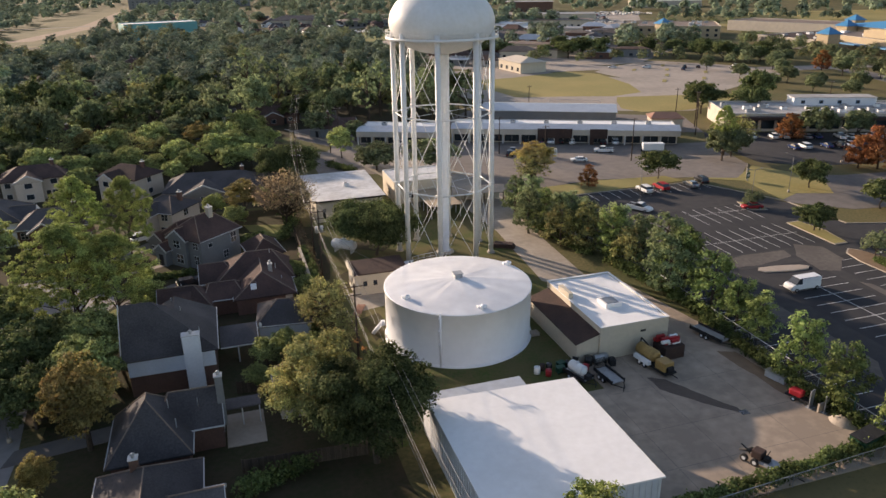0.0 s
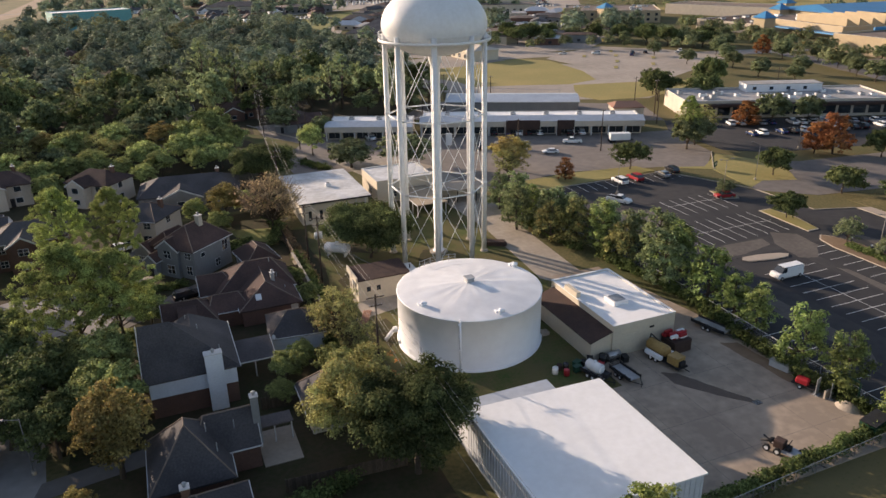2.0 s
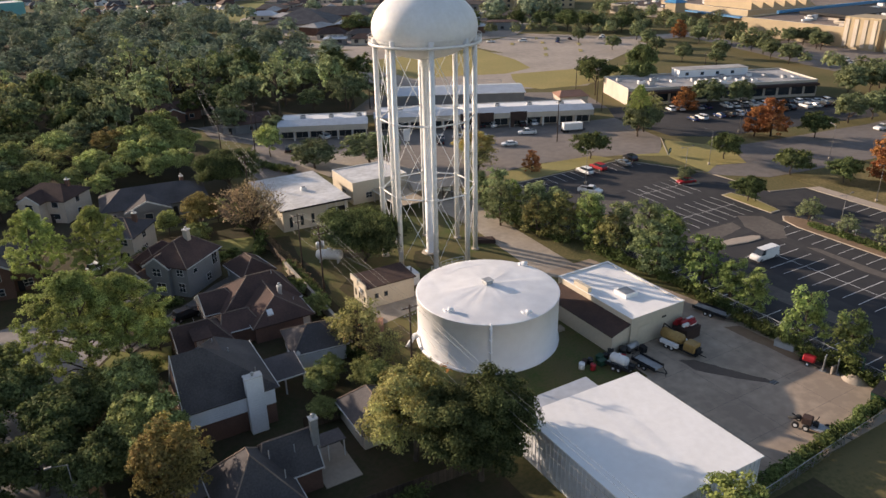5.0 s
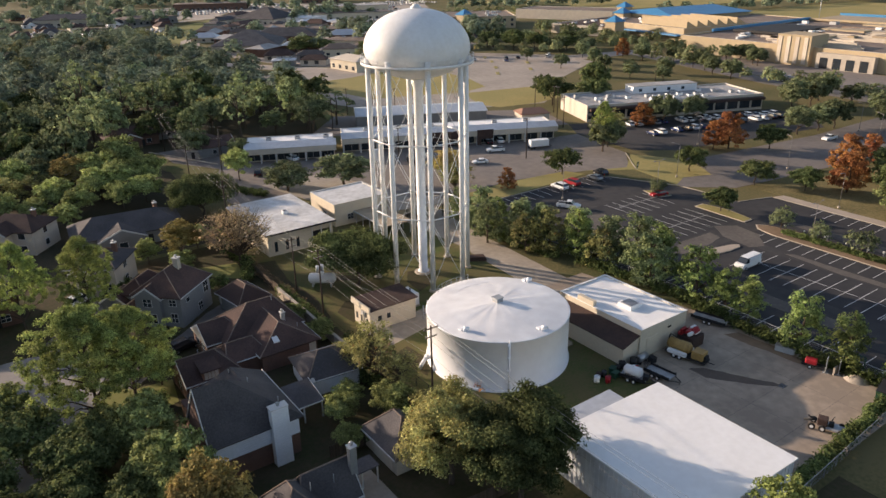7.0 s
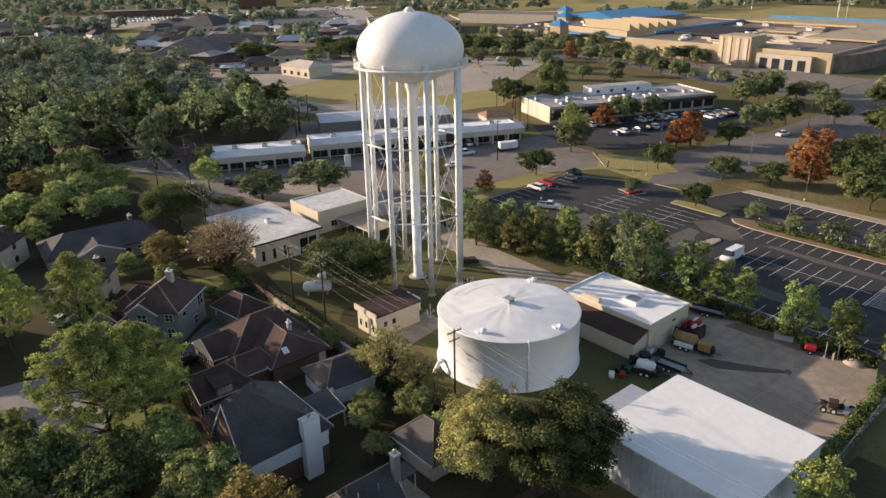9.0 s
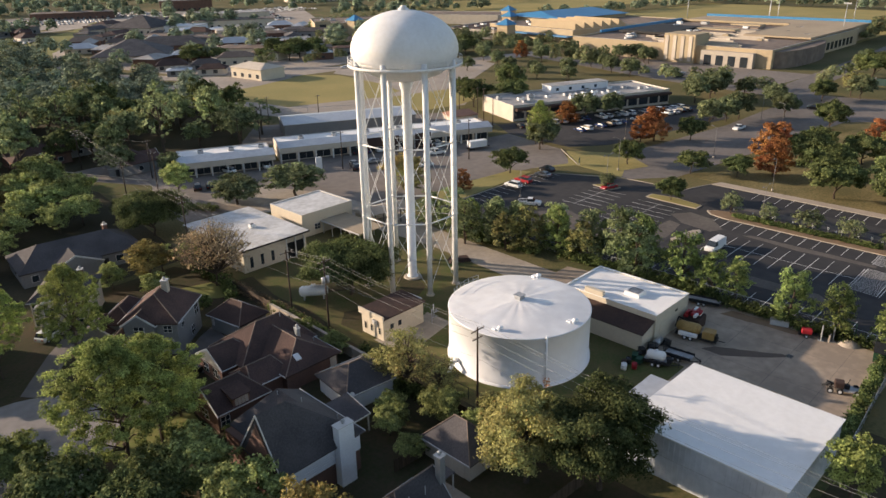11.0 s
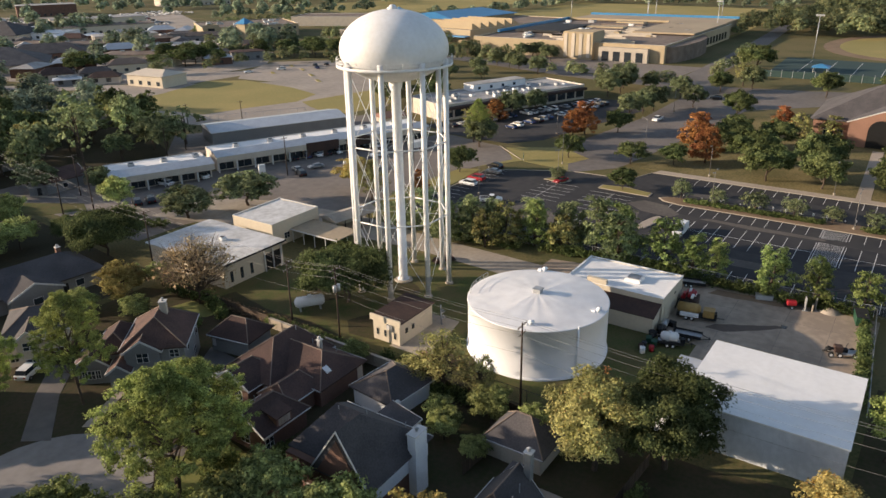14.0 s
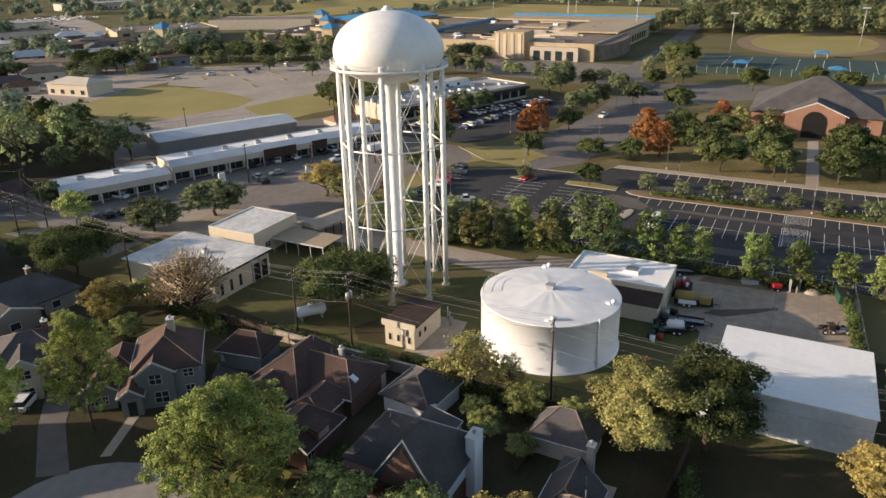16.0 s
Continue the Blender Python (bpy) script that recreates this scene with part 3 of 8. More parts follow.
def storage_tank(x, y):
    R, H, A = 10.6, 7.9, 8.9
    t = thing("storage_tank", "wide white steel ground tank with a shallow cone roof", "water tank", pose(x, y, 0))
    bm = bmesh.new()
    revolve(bm, [(R + 0.25, 0.0), (R + 0.25, 0.3), (R + 0.02, 0.32), (R, 0.34), (R, H - 0.12), (R + 0.1, H - 0.1), (R + 0.1, H), (R - 0.05, H + 0.02)], 72)
    part("shell", bm, M["tank_wall"], t, "white painted steel wall with faint grey weathering")
    bm = bmesh.new()
    n = 72
    rings = []
    for k in range(1, 11):
        r = R * k / 10
        ring = []
        for i in range(n):
            a = 2 * math.pi * i / n
            fold = (0.018 * math.sin(a * 18) + 0.09 * noise.noise((math.cos(a) * 2.6, math.sin(a) * 2.6, r * 0.1)) + 0.03 * noise.noise((math.cos(a) * r * 0.5, math.sin(a) * r * 0.5, 3))) * math.sin(math.pi * min(1, k / 10))
            ring.append(bm.verts.new((r * math.cos(a), r * math.sin(a), A - (A - H - 0.03) * (k / 10) ** 1.25 + fold)))
        rings.append(ring)
    top = bm.verts.new((0, 0, A))
    for i in range(n):
        bm.faces.new((top, rings[0][i], rings[0][(i + 1) % n])).smooth = True
        for a, b in zip(rings, rings[1:]):
            bm.faces.new((a[i], b[i], b[(i + 1) % n], a[(i + 1) % n])).smooth = True
    part("roof", bm, M["tank_roof"], t, "white rippled steel cone roof with radial seams")
    bm = bmesh.new()
    box(bm, -0.55, 0.55, -0.55, 0.55, A - 0.2, A + 0.55)
    box(bm, -0.68, 0.68, -0.68, 0.68, A + 0.55, A + 0.68)
    vent = part("vent_box", bm, M["galv"], t, "grey square roof vent")
    for px, py in ((0.2, -9.6), (-8.6, -3.2), (9.2, 3.6)):
        bm = bmesh.new()
        cone(bm, (px, py, H), (px, py, H + 0.75), 0.22, 0.22, 10)
        cone(bm, (px - 0.1, py, H + 0.72), (px + 0.55, py - 0.2, H + 0.55), 0.25, 0.25, 10)
        box(bm, px - 0.4, px + 0.4, py + 0.35, py + 0.95, H + 0.0, H + 0.45)
        part("roof_hatch", bm, M["tank_wall"], t, "white gooseneck vent and hatch")
    bm = bmesh.new()
    a = radians(-121)
    px, py = (R + 0.18) * math.cos(a), (R + 0.18) * math.sin(a)
    cone(bm, (px, py, 0.2), (px, py, H + 0.35), 0.13, 0.13, 10)
    for z in (1.5, 3.5, 5.5, 7.3):
        box(bm, px - 0.22, px + 0.22, py - 0.1, py + 0.3, z, z + 0.08)
    part("overflow_pipe", bm, M["tank_wall"], t, "white vertical overflow pipe")
    posts = []
    for i in range(7):
        a = radians(78 + 6 * i)
        posts.append(Vector(((R - 0.3) * math.cos(a), (R - 0.3) * math.sin(a), H)))
    for z in (1.08, 0.55):
        for p, q in zip(posts, posts[1:]):
            bm = bmesh.new()
            cone(bm, p + Vector((0, 0, z)), q + Vector((0, 0, z)), 0.035, 0.035, 5)
            rail = part("guard_rail", bm, M["galv"], t, "pale steel rail at the roof's edge")
    for p in posts:
        bm = bmesh.new()
        cone(bm, p, p + Vector((0, 0, 1.1)), 0.04, 0.04, 5)
        part("rail_post", bm, M["galv"], t)
    bm = bmesh.new()
    cone(bm, (-R - 0.2, 3.4, 1.6), (-R - 1.6, 3.2, 0.2), 0.3, 0.3, 12)
    cone(bm, (-R + 0.3, 3.4, 1.6), (-R - 0.25, 3.4, 1.6), 0.45, 0.45, 12)
    part("manway", bm, M["tank_wall"], t, "white sloping inlet pipe")
    bm = bmesh.new()
    box(bm, 9.6, 10.9, -5.2, -4.0, 0, 0.5)
    part("drain_box", bm, M["concrete"], t, "low concrete drain box")
    return t


storage_tank(30.3, 91.0)


# ---- flat-roofed buildings ----
def rect_on(parent, name, face, u0, u1, z0, z1, pos, material, proud=0.05, label=""):
    """A panel on an outer wall: face 'x-','x+','y-','y+', its run u0..u1 and the wall's place."""
    s = 1 if face[1] == "+" else -1
    lo, hi = sorted((pos - 0.05 * s, pos + proud * s))
    if face[0] == "x":
        return part_box(name, lo, hi, u0, u1, z0, z1, material, parent, label)
    return part_box(name, u0, u1, lo, hi, z0, z1, material, parent, label)


def close_by(t):
    """True for the houses and works of the foreground, which get their finest parts."""
    return t.location.y < 166 and abs(t.location.x) < 70


def window(parent, face, u, z, w, h, pos, frame_mat=None):
    f = rect_on(parent, "window", face, u - w / 2 - 0.08, u + w / 2 + 0.08, z - 0.08, z + h + 0.08, pos, frame_mat or M["trim"], 0.05)
    pane = rect_on(f, "pane", face, u - w / 2, u + w / 2, z, z + h, pos, M["glass"], 0.07)
    if frame_mat is None and h > 1.0 and close_by(parent):
        rect_on(f, "glazing_bar", face, u - 0.04, u + 0.04, z, z + h, pos, M["trim"], 0.09)
        rect_on(f, "glazing_bar", face, u - w / 2, u + w / 2, z + h * 0.5 - 0.04, z + h * 0.5 + 0.04, pos, M["trim"], 0.085)
    return f


def flat_building(name, label, cx, cy, w, d, h, rz, wall, roof, parapet=0.35, category="building", cap="trim", group=""):
    """A box with a parapet all round and a sunk roof; its own frame has the middle at the ground."""
    t = thing(name, label, category, pose(cx, cy, 0, 0, 0, rz), group)
    x, y, k = w / 2, d / 2, 0.25
    bm = bmesh.new()
    for a in ((-x, x, -y, -y + k), (-x, x, y - k, y), (-x, -x + k, -y + k, y - k), (x - k, x, -y + k, y - k)):
        box(bm, *a, 0, h)
    part("wall", bm, M[wall], t)
    part_box("roof", -x + k, x - k, -y + k, y - k, h - parapet - 0.2, h - parapet, M[roof], t)
    bm = bmesh.new()
    for a in ((-x - 0.06, x + 0.06, -y - 0.06, -y + k + 0.04), (-x - 0.06, x + 0.06, y - k - 0.04, y + 0.06), (-x - 0.06, -x + k + 0.04, -y + k + 0.04, y - k - 0.04), (x - k - 0.04, x + 0.06, -y + k + 0.04, y - k - 0.04)):
        box(bm, *a, h, h + 0.08)
    part("coping", bm, M[cap], t)
    return t


def roof_unit(parent, x, y, z, w=1.8, d=1.4, h=1.0, material="galv"):
    u = part_box("roof_unit", x - w / 2, x + w / 2, y - d / 2, y + d / 2, z - 0.02, z + h, M[material], parent, "grey rooftop air unit", 0.05)
    part_box("grille", x - w * 0.3, x + w * 0.3, y - d * 0.3, y + d * 0.3, z + h, z + h + 0.05, M["dark"], u)
    return u


# workshop beside the tank
b = flat_building("workshop", "tan masonry workshop with a flat white roof", 51.1, 85.0, 10.6, 16.8, 5.0, 0, "tan_wall", "roof_white", 0.12, cap="roof_white")
part_box("roof_curb", -1.6, 0.9, -3.2, -0.6, 4.85, 5.5, M["roof_white"], b, "white roof hatch box")
part_box("roof_curb_lid", -1.3, 0.6, -2.9, -0.9, 5.5, 5.56, M["steel"], b, "grey ribbed hatch top")
part_box("stub_wall", -5.3, -4.6, 1.2, 4.6, 5.08, 5.9, M["tan_wall"], b, "raised tan parapet block")
d_ = rect_on(b, "roller_door", "y-", -3.9, -1.2, 0, 3.2, -8.4, M["tan_wall"], 0.04, "tan roller door")
for k in range(9):
    rect_on(d_, "slat", "y-", -3.8, -1.3, 0.12 + 0.34 * k, 0.4 + 0.34 * k, -8.4, M["tan_wall"], 0.07)
rect_on(b, "vent", "y-", 0.9, 1.7, 3.4, 3.7, -8.4, M["dark"], 0.05)
bm = bmesh.new()
pts = [(-5.3, 0), (-8.6, 0), (-8.6, 2.9), (-5.3, 3.9)]
a0 = [bm.verts.new((x, -8.1, z)) for x, z in pts]
a1 = [bm.verts.new((x, 7.6, z)) for x, z in pts]
bm.faces.new(a0[::-1]), bm.faces.new(a1)
for i in range(4):
    bm.faces.new((a0[i], a0[(i + 1) % 4], a1[(i + 1) % 4], a1[i]))
bmesh.ops.recalc_face_normals(bm, faces=bm.faces[:])
part("lean_to", bm, M["tan_wall"], b, "low tan lean-to along the workshop")
bm = bmesh.new()
q = [bm.verts.new(p) for p in ((-8.9, -8.3, 2.88), (-5.3, -8.3, 3.98), (-5.3, 7.8, 3.98), (-8.9, 7.8, 2.88), (-8.9, -8.3, 2.98), (-5.3, -8.3, 4.1), (-5.3, 7.8, 4.1), (-8.9, 7.8, 2.98))]
for f in ((3, 2, 1, 0), (4, 5, 6, 7), (0, 1, 5, 4), (1, 2, 6, 5), (2, 3, 7, 6), (3, 0, 4, 7)):
    bm.faces.new([q[i] for i in f])
part("lean_to_roof", bm, M["brown_roof"], b, "dark brown sloping lean-to roof")

# metal shed with white roof
t = thing("metal_shed", "large metal shed with a bright white sloping roof", "shed", pose(27.2, 56.4, 0))
bm = bmesh.new()
X, Y = 8.7, 9.2
q = [bm.verts.new(p) for p in ((-X, -Y, 0), (X, -Y, 0), (X, Y, 0), (-X, Y, 0), (-X, -Y, 5.8), (X, -Y, 5.3), (X, Y, 5.3), (-X, Y, 5.8))]
for f in ((3, 2, 1, 0), (4, 5, 6, 7), (0, 1, 5, 4), (1, 2, 6, 5), (2, 3, 7, 6), (3, 0, 4, 7)):
    bm.faces.new([q[i] for i in f])
part("wall", bm, M["shed_wall"], t, "pale ribbed sheet-metal wall")
bm = bmesh.new()
q = [bm.verts.new(p) for p in ((-X - 0.25, -Y - 0.2, 5.83), (X + 0.25, -Y - 0.2, 5.31), (X + 0.25, Y + 0.2, 5.31), (-X - 0.25, Y + 0.2, 5.83), (-X - 0.25, -Y - 0.2, 6.0), (X + 0.25, -Y - 0.2, 5.48), (X + 0.25, Y + 0.2, 5.48), (-X - 0.25, Y + 0.2, 6.0))]
for f in ((3, 2, 1, 0), (4, 5, 6, 7), (0, 1, 5, 4), (1, 2, 6, 5), (2, 3, 7, 6), (3, 0, 4, 7)):
    bm.faces.new([q[i] for i in f])
part("roof", bm, M["roof_white"], t, "bright white coated roof")
for k in range(28):
    part_box("rib", -X - 0.06, -X + 0.01, -Y + 0.3 + 0.66 * k, -Y + 0.42 + 0.66 * k, 0.1, 5.75, M["shed_wall"], t)
for k in range(26):
    part_box("rib", -X + 0.3 + 0.67 * k, -X + 0.42 + 0.67 * k, -Y - 0.06, -Y + 0.01, 0.1, 5.25, M["shed_wall"], t)
part_box("lean_to", -8.6, 3.2, Y, Y + 3.2, 0, 4.7, M["shed_wall"], t, "lower pale lean-to")
part_box("lean_to_roof", -8.9, 3.5, Y + 0.22, Y + 3.5, 4.7, 4.82, M["roof_metal"], t, "pale lean-to roof")

# two tan offices of the water works
b = flat_building("office_building", "tan masonry building with a flat white roof and overhang", 25.0, 159.0, 14.6, 21.6, 4.7, 0, "tan_wall", "roof_dirty", 0.05)
part_box("roof_edge", -7.9, 7.9, -11.4, 11.4, 4.79, 4.95, M["roof_dirty"], b, "overhanging patchy white flat roof")
part_box("fascia", -7.95, 7.95, -11.45, -11.4, 4.6, 4.97, M["dark"], b)
roof_unit(b, 1, -1, 4.95, 1.2, 1.0, 0.7, "white_paint")
for k in range(3):
    window(b, "y-", -5.6 + 2.4 * k, 0.9, 0.5, 2.0, -10.8, M["dark"])
# flat sheet on the wall, the porch's inner shade in its colour
rect_on(b, "porch_shade", "y-", 2.4, 6.6, 0.1, 3.4, -10.8, M["deep"], 0.05, "near-black sheet painted as the open porch's shade")
for k in range(3):
    part_box("porch_post", 2.3 + 2.1 * k, 2.5 + 2.1 * k, -11.2, -11.0, 0, 4.6, M["trim"], b)
for k in range(4):
    window(b, "x+", -7 + 4.2 * k, 1.0, 0.9, 1.9, 7.3, M["dark"])
t = thing("carport", "tan flat-roofed carport on steel posts beside the office", "carport", pose(44.9, 148.6, 0))
part_box("roof", -3.5, 3.5, -6.6, 6.6, 2.8, 2.95, M["gravel"], t, "tan sheet roof")
part_box("fascia", -3.56, -3.5, -6.66, 6.66, 2.7, 2.98, M["trim"], t)
for k in range(5):
    for x in (-3.3, 3.3):
        part_box("post", x - 0.07, x + 0.07, -6.35 + 3.1 * k, -6.21 + 3.1 * k, 0, 2.8, M["trim"], t)
b = flat_building("office_building", "tan masonry building with a flat white roof", 43.6, 161.5, 13.8, 12.0, 5.2, 0, "tan_wall", "roof_dirty", 0.1)
rect_on(b, "door", "y-", 2.0, 3.2, 0, 2.1, -6.0, M["dark"], 0.06)
window(b, "y-", -3, 1.2, 1.4, 1.2, -6.0)
window(b, "x-", -1, 1.2, 1.6, 1.2, -6.9)


# ---- gabled and hipped buildings ----
def roof_solid(bm, x0, x1, y0, y1, z, h, axis="x", hip0=0.0, hip1=0.0, th=0.22):
    """A roof with eaves at z and its ridge h above, run along axis; hip0, hip1: how far each end of the ridge draws in."""
    if axis == "x":
        m = (y0 + y1) / 2
        r = ((x0 + hip0, m), (x1 - hip1, m))
        e = [(x0, y0), (x1, y0), (x1, y1), (x0, y1)]
    else:
        m = (x0 + x1) / 2
        r = ((m, y0 + hip0), (m, y1 - hip1))
        e = [(x1, y0), (x1, y1), (x0, y1), (x0, y0)]
    lo, hi = [bm.verts.new((x, y, z - th)) for x, y in e], [bm.verts.new((x, y, z)) for x, y in e]
    a, b = [bm.verts.new((x, y, z + h)) for x, y in r]
    bm.faces.new(lo[::-1])
    for i in range(4):
        bm.faces.new((lo[i], lo[(i + 1) % 4], hi[(i + 1) % 4], hi[i]))
    bm.faces.new((hi[0], hi[1], b, a))
    bm.faces.new((hi[1], hi[2], b))
    bm.faces.new((hi[2], hi[3], a, b))
    bm.faces.new((hi[3], hi[0], a))


def wing(t, x0, x1, y0, y1, z, h, axis, wall, roof, hip0=0.0, hip1=0.0, over=0.45, gable=None):
    """One block of a house: walls up to z, a roof on top, boarded gables where the roof has no hip."""
    w = part_box("wall", x0, x1, y0, y1, 0, z - 0.02, M[wall], t)
    bm = bmesh.new()
    o0, o1 = (over if hip0 else 0.12), (over if hip1 else 0.12)
    if axis == "x":
        roof_solid(bm, x0 - o0, x1 + o1, y0 - over, y1 + over, z, h, axis, hip0, hip1)
    else:
        roof_solid(bm, x0 - over, x1 + over, y0 - o0, y1 + o1, z, h, axis, hip0, hip1)
    r = part("roof", bm, M[roof], t)
    if close_by(t):
        if axis == "x":
            part_box("gutter", x0 - o0, x1 + o1, y0 - over - 0.1, y0 - over, z - 0.12, z + 0.03, M["trim"], t)
            part_box("gutter", x0 - o0, x1 + o1, y1 + over, y1 + over + 0.1, z - 0.12, z + 0.03, M["trim"], t)
        else:
            part_box("gutter", x0 - over - 0.1, x0 - over, y0 - o0, y1 + o1, z - 0.12, z + 0.03, M["trim"], t)
            part_box("gutter", x1 + over, x1 + over + 0.1, y0 - o0, y1 + o1, z - 0.12, z + 0.03, M["trim"], t)
        # pale worn caps along ridge and hips
        bm = bmesh.new()
        if axis == "x":
            m = (y0 + y1) / 2
            a, c = Vector((x0 - o0 + hip0, m, z + h)), Vector((x1 + o1 - hip1, m, z + h))
            ends = [(a, Vector((x0 - o0, y, z))) for y in (y0 - over, y1 + over)] * bool(hip0) + [(c, Vector((x1 + o1, y, z))) for y in (y0 - over, y1 + over)] * bool(hip1)
        else:
            m = (x0 + x1) / 2
            a, c = Vector((m, y0 - o0 + hip0, z + h)), Vector((m, y1 + o1 - hip1, z + h))
            ends = [(a, Vector((x, y0 - o0, z))) for x in (x0 - over, x1 + over)] * bool(hip0) + [(c, Vector((x, y1 + o1, z))) for x in (x0 - over, x1 + over)] * bool(hip1)
        up = Vector((0, 0, 0.06))
        for p, q in [(a, c)] + ends:
            if (p - q).length > 0.3:
                cone(bm, p + up * 0.4, q + up * 0.4, 0.09, 0.09, 6)
        part("ridge_cap", bm, M["ridge"], t)
    for end, hip in ((0, hip0), (1, hip1)):
        if hip:
            continue
        bm = bmesh.new()
        if axis == "x":
            p = (x0 - 0.16, x0 - 0.1) if end == 0 else (x1 + 0.1, x1 + 0.16)
            tri = [(p[0], y0 - over + 0.15, z), (p[0], y1 + over - 0.15, z), (p[0], (y0 + y1) / 2, z + h - 0.12)]
            off = Vector((p[1] - p[0], 0, 0))
        else:
            p = (y0 - 0.16, y0 - 0.1) if end == 0 else (y1 + 0.1, y1 + 0.16)
            tri = [(x0 - over + 0.15, p[0], z), (x1 + over - 0.15, p[0], z), ((x0 + x1) / 2, p[0], z + h - 0.12)]
            off = Vector((0, p[1] - p[0], 0))
        a = [bm.verts.new(Vector(q) - Vector((0, 0, 0.2)) * (i < 2)) for i, q in enumerate(tri)]
        c = [bm.verts.new(v.co + off) for v in a]
        bm.faces.new(a), bm.faces.new(c[::-1])
        for i in range(3):
            bm.faces.new((a[i], c[i], c[(i + 1) % 3], a[(i + 1) % 3]))
        bmesh.ops.recalc_face_normals(bm, faces=bm.faces[:])
        part("gable", bm, M[gable or wall], t)
        # pale barge boards
        for s in (0, 1):
            bm = bmesh.new()
            lo, hi = Vector(tri[s]), Vector(tri[2])
            lo = lo + (lo - hi).normalized() * 0.2
            k = off.normalized() * (-0.05 if end == 0 else 0.05)
            d = Vector((0, 0, 0.2))
            q = [bm.verts.new(v) for v in (lo - d + k, hi - d + k, hi + d * 0.6 + k, lo + d * 0.6 + k)]
            q2 = [bm.verts.new(v.co + off * 1.4) for v in q]
            bm.faces.new(q), bm.faces.new(q2[::-1])
            for i in range(4):
                bm.faces.new((q[i], q2[i], q2[(i + 1) % 4], q[(i + 1) % 4]))
            bmesh.ops.recalc_face_normals(bm, faces=bm.faces[:])
            part("barge_board", bm, M["trim"], t)
    return r


def chimney(t, x, y, z0, z1, w, d, wall, pot="galv"):
    c = part_box("chimney", x - w / 2, x + w / 2, y - d / 2, y + d / 2, z0, z1, M[wall], t, "", 0.03)
    part_box("chimney_cap", x - w / 2 - 0.08, x + w / 2 + 0.08, y - d / 2 - 0.08, y + d / 2 + 0.08, z1, z1 + 0.1, M["trim"], c)
    bm = bmesh.new()
    cone(bm, (x, y, z1 + 0.1), (x, y, z1 + 0.45), 0.16, 0.16, 10)
    cone(bm, (x, y, z1 + 0.45), (x, y, z1 + 0.6), 0.28, 0.1, 10)
    part("flue", bm, M[pot], c, "metal flue cap")


# pump house and generator
t = thing("pump_house", "small tan pump house with a dark brown sloping roof", "pump house", pose(22.6, 111.0, 0))
part_box("wall", -4.4, 4.4, -2.6, 2.6, 0, 3.7, M["tan_wall"], t)
bm = bmesh.new()
q = [bm.verts.new(p) for p in ((-4.7, -2.9, 3.72), (4.7, -2.9, 3.72), (4.7, 2.9, 4.05), (-4.7, 2.9, 4.05), (-4.7, -2.9, 3.92), (4.7, -2.9, 3.92), (4.7, 2.9, 4.25), (-4.7, 2.9, 4.25))]
for f in ((3, 2, 1, 0), (4, 5, 6, 7), (0, 1, 5, 4), (1, 2, 6, 5), (2, 3, 7, 6), (3, 0, 4, 7)):
    bm.faces.new([q[i] for i in f])
part("roof", bm, M["brown_roof"], t, "dark brown flat roof")
part_box("parapet", -4.75, -4.5, -2.95, 2.95, 3.5, 4.5, M["tan_wall"], t)
for u in (-1.7, 0.2, 1.7):
    window(t, "x-", u, 1.0, 0.45, 1.1, -4.4, M["tan_wall"])
for u in (-2.6, -0.9):
    window(t, "y-", u, 1.7, 0.5, 0.7, -2.6, M["dark"])
rect_on(t, "louvre", "y-", 0.6, 3.2, 2.2, 2.7, -2.6, M["tan_wall"], 0.08)
bm = bmesh.new()
cone(bm, (-4.55, -1.2, 2.2), (-4.55, -1.2, 3.6), 0.12, 0.12, 8)
box(bm, -4.75, -4.4, -0.9, -0.3, 2.6, 3.3)
part("conduit_box", bm, M["trim"], t, "white meter box and conduit")
t = thing("generator", "white enclosed generator beside the pump house", "generator", pose(28.6, 113.4, 0))
part_box("housing", -1.3, 1.3, -1.8, 1.8, 0.25, 2.4, M["white_paint"], t, "", 0.08)
part_box("base", -1.4, 1.4, -1.9, 1.9, 0, 0.25, M["concrete"], t)
bm = bmesh.new()
cone(bm, (0.3, -0.4, 2.4), (0.3, -0.4, 3.1), 0.12, 0.12, 8)
part("exhaust", bm, M["dark"], t)
part_box("louvre", -1.33, -1.3, -1.2, 1.2, 0.7, 1.9, M["dark"], t)
# open tan shed by the drive
t = thing("open_shed", "open-fronted tan shed with a shallow gable roof", "shed", pose(55.2, 150.6, 0, 0, 0, -12))
part_box("wall", -5.5, 5.5, 2.4, 2.7, 0, 3.0, M["tan_wall"], t)
bm = bmesh.new()
roof_solid(bm, -6, 6, -3.2, 3.2, 3.2, 0.9, "x", 0, 0, 0.15)
part("roof", bm, M["concrete"], t, "faded tan metal roof")
for k in range(6):
    part_box("post", -5.5 + 2.2 * k - 0.08, -5.5 + 2.2 * k + 0.08, -2.9, -2.74, 0, 3.1, M["dark"], t)


# ---- houses ----
def house_windows(t, rows):
    for face, u, z, w, h, pos in rows:
        window(t, face, u, z, w, h, pos)


def facets(bm, pts, faces):
    v = [bm.verts.new(p) for p in pts]
    for f in faces:
        bm.faces.new([v[i] for i in f])
    bmesh.ops.recalc_face_normals(bm, faces=bm.faces[:])


def vent_pipes(t, rows):
    for x, y, z in rows:
        bm = bmesh.new()
        cone(bm, (x, y, z - 0.6), (x, y, z + 0.55), 0.06, 0.06, 6)
        part("vent_pipe", bm, M["galv"], t)


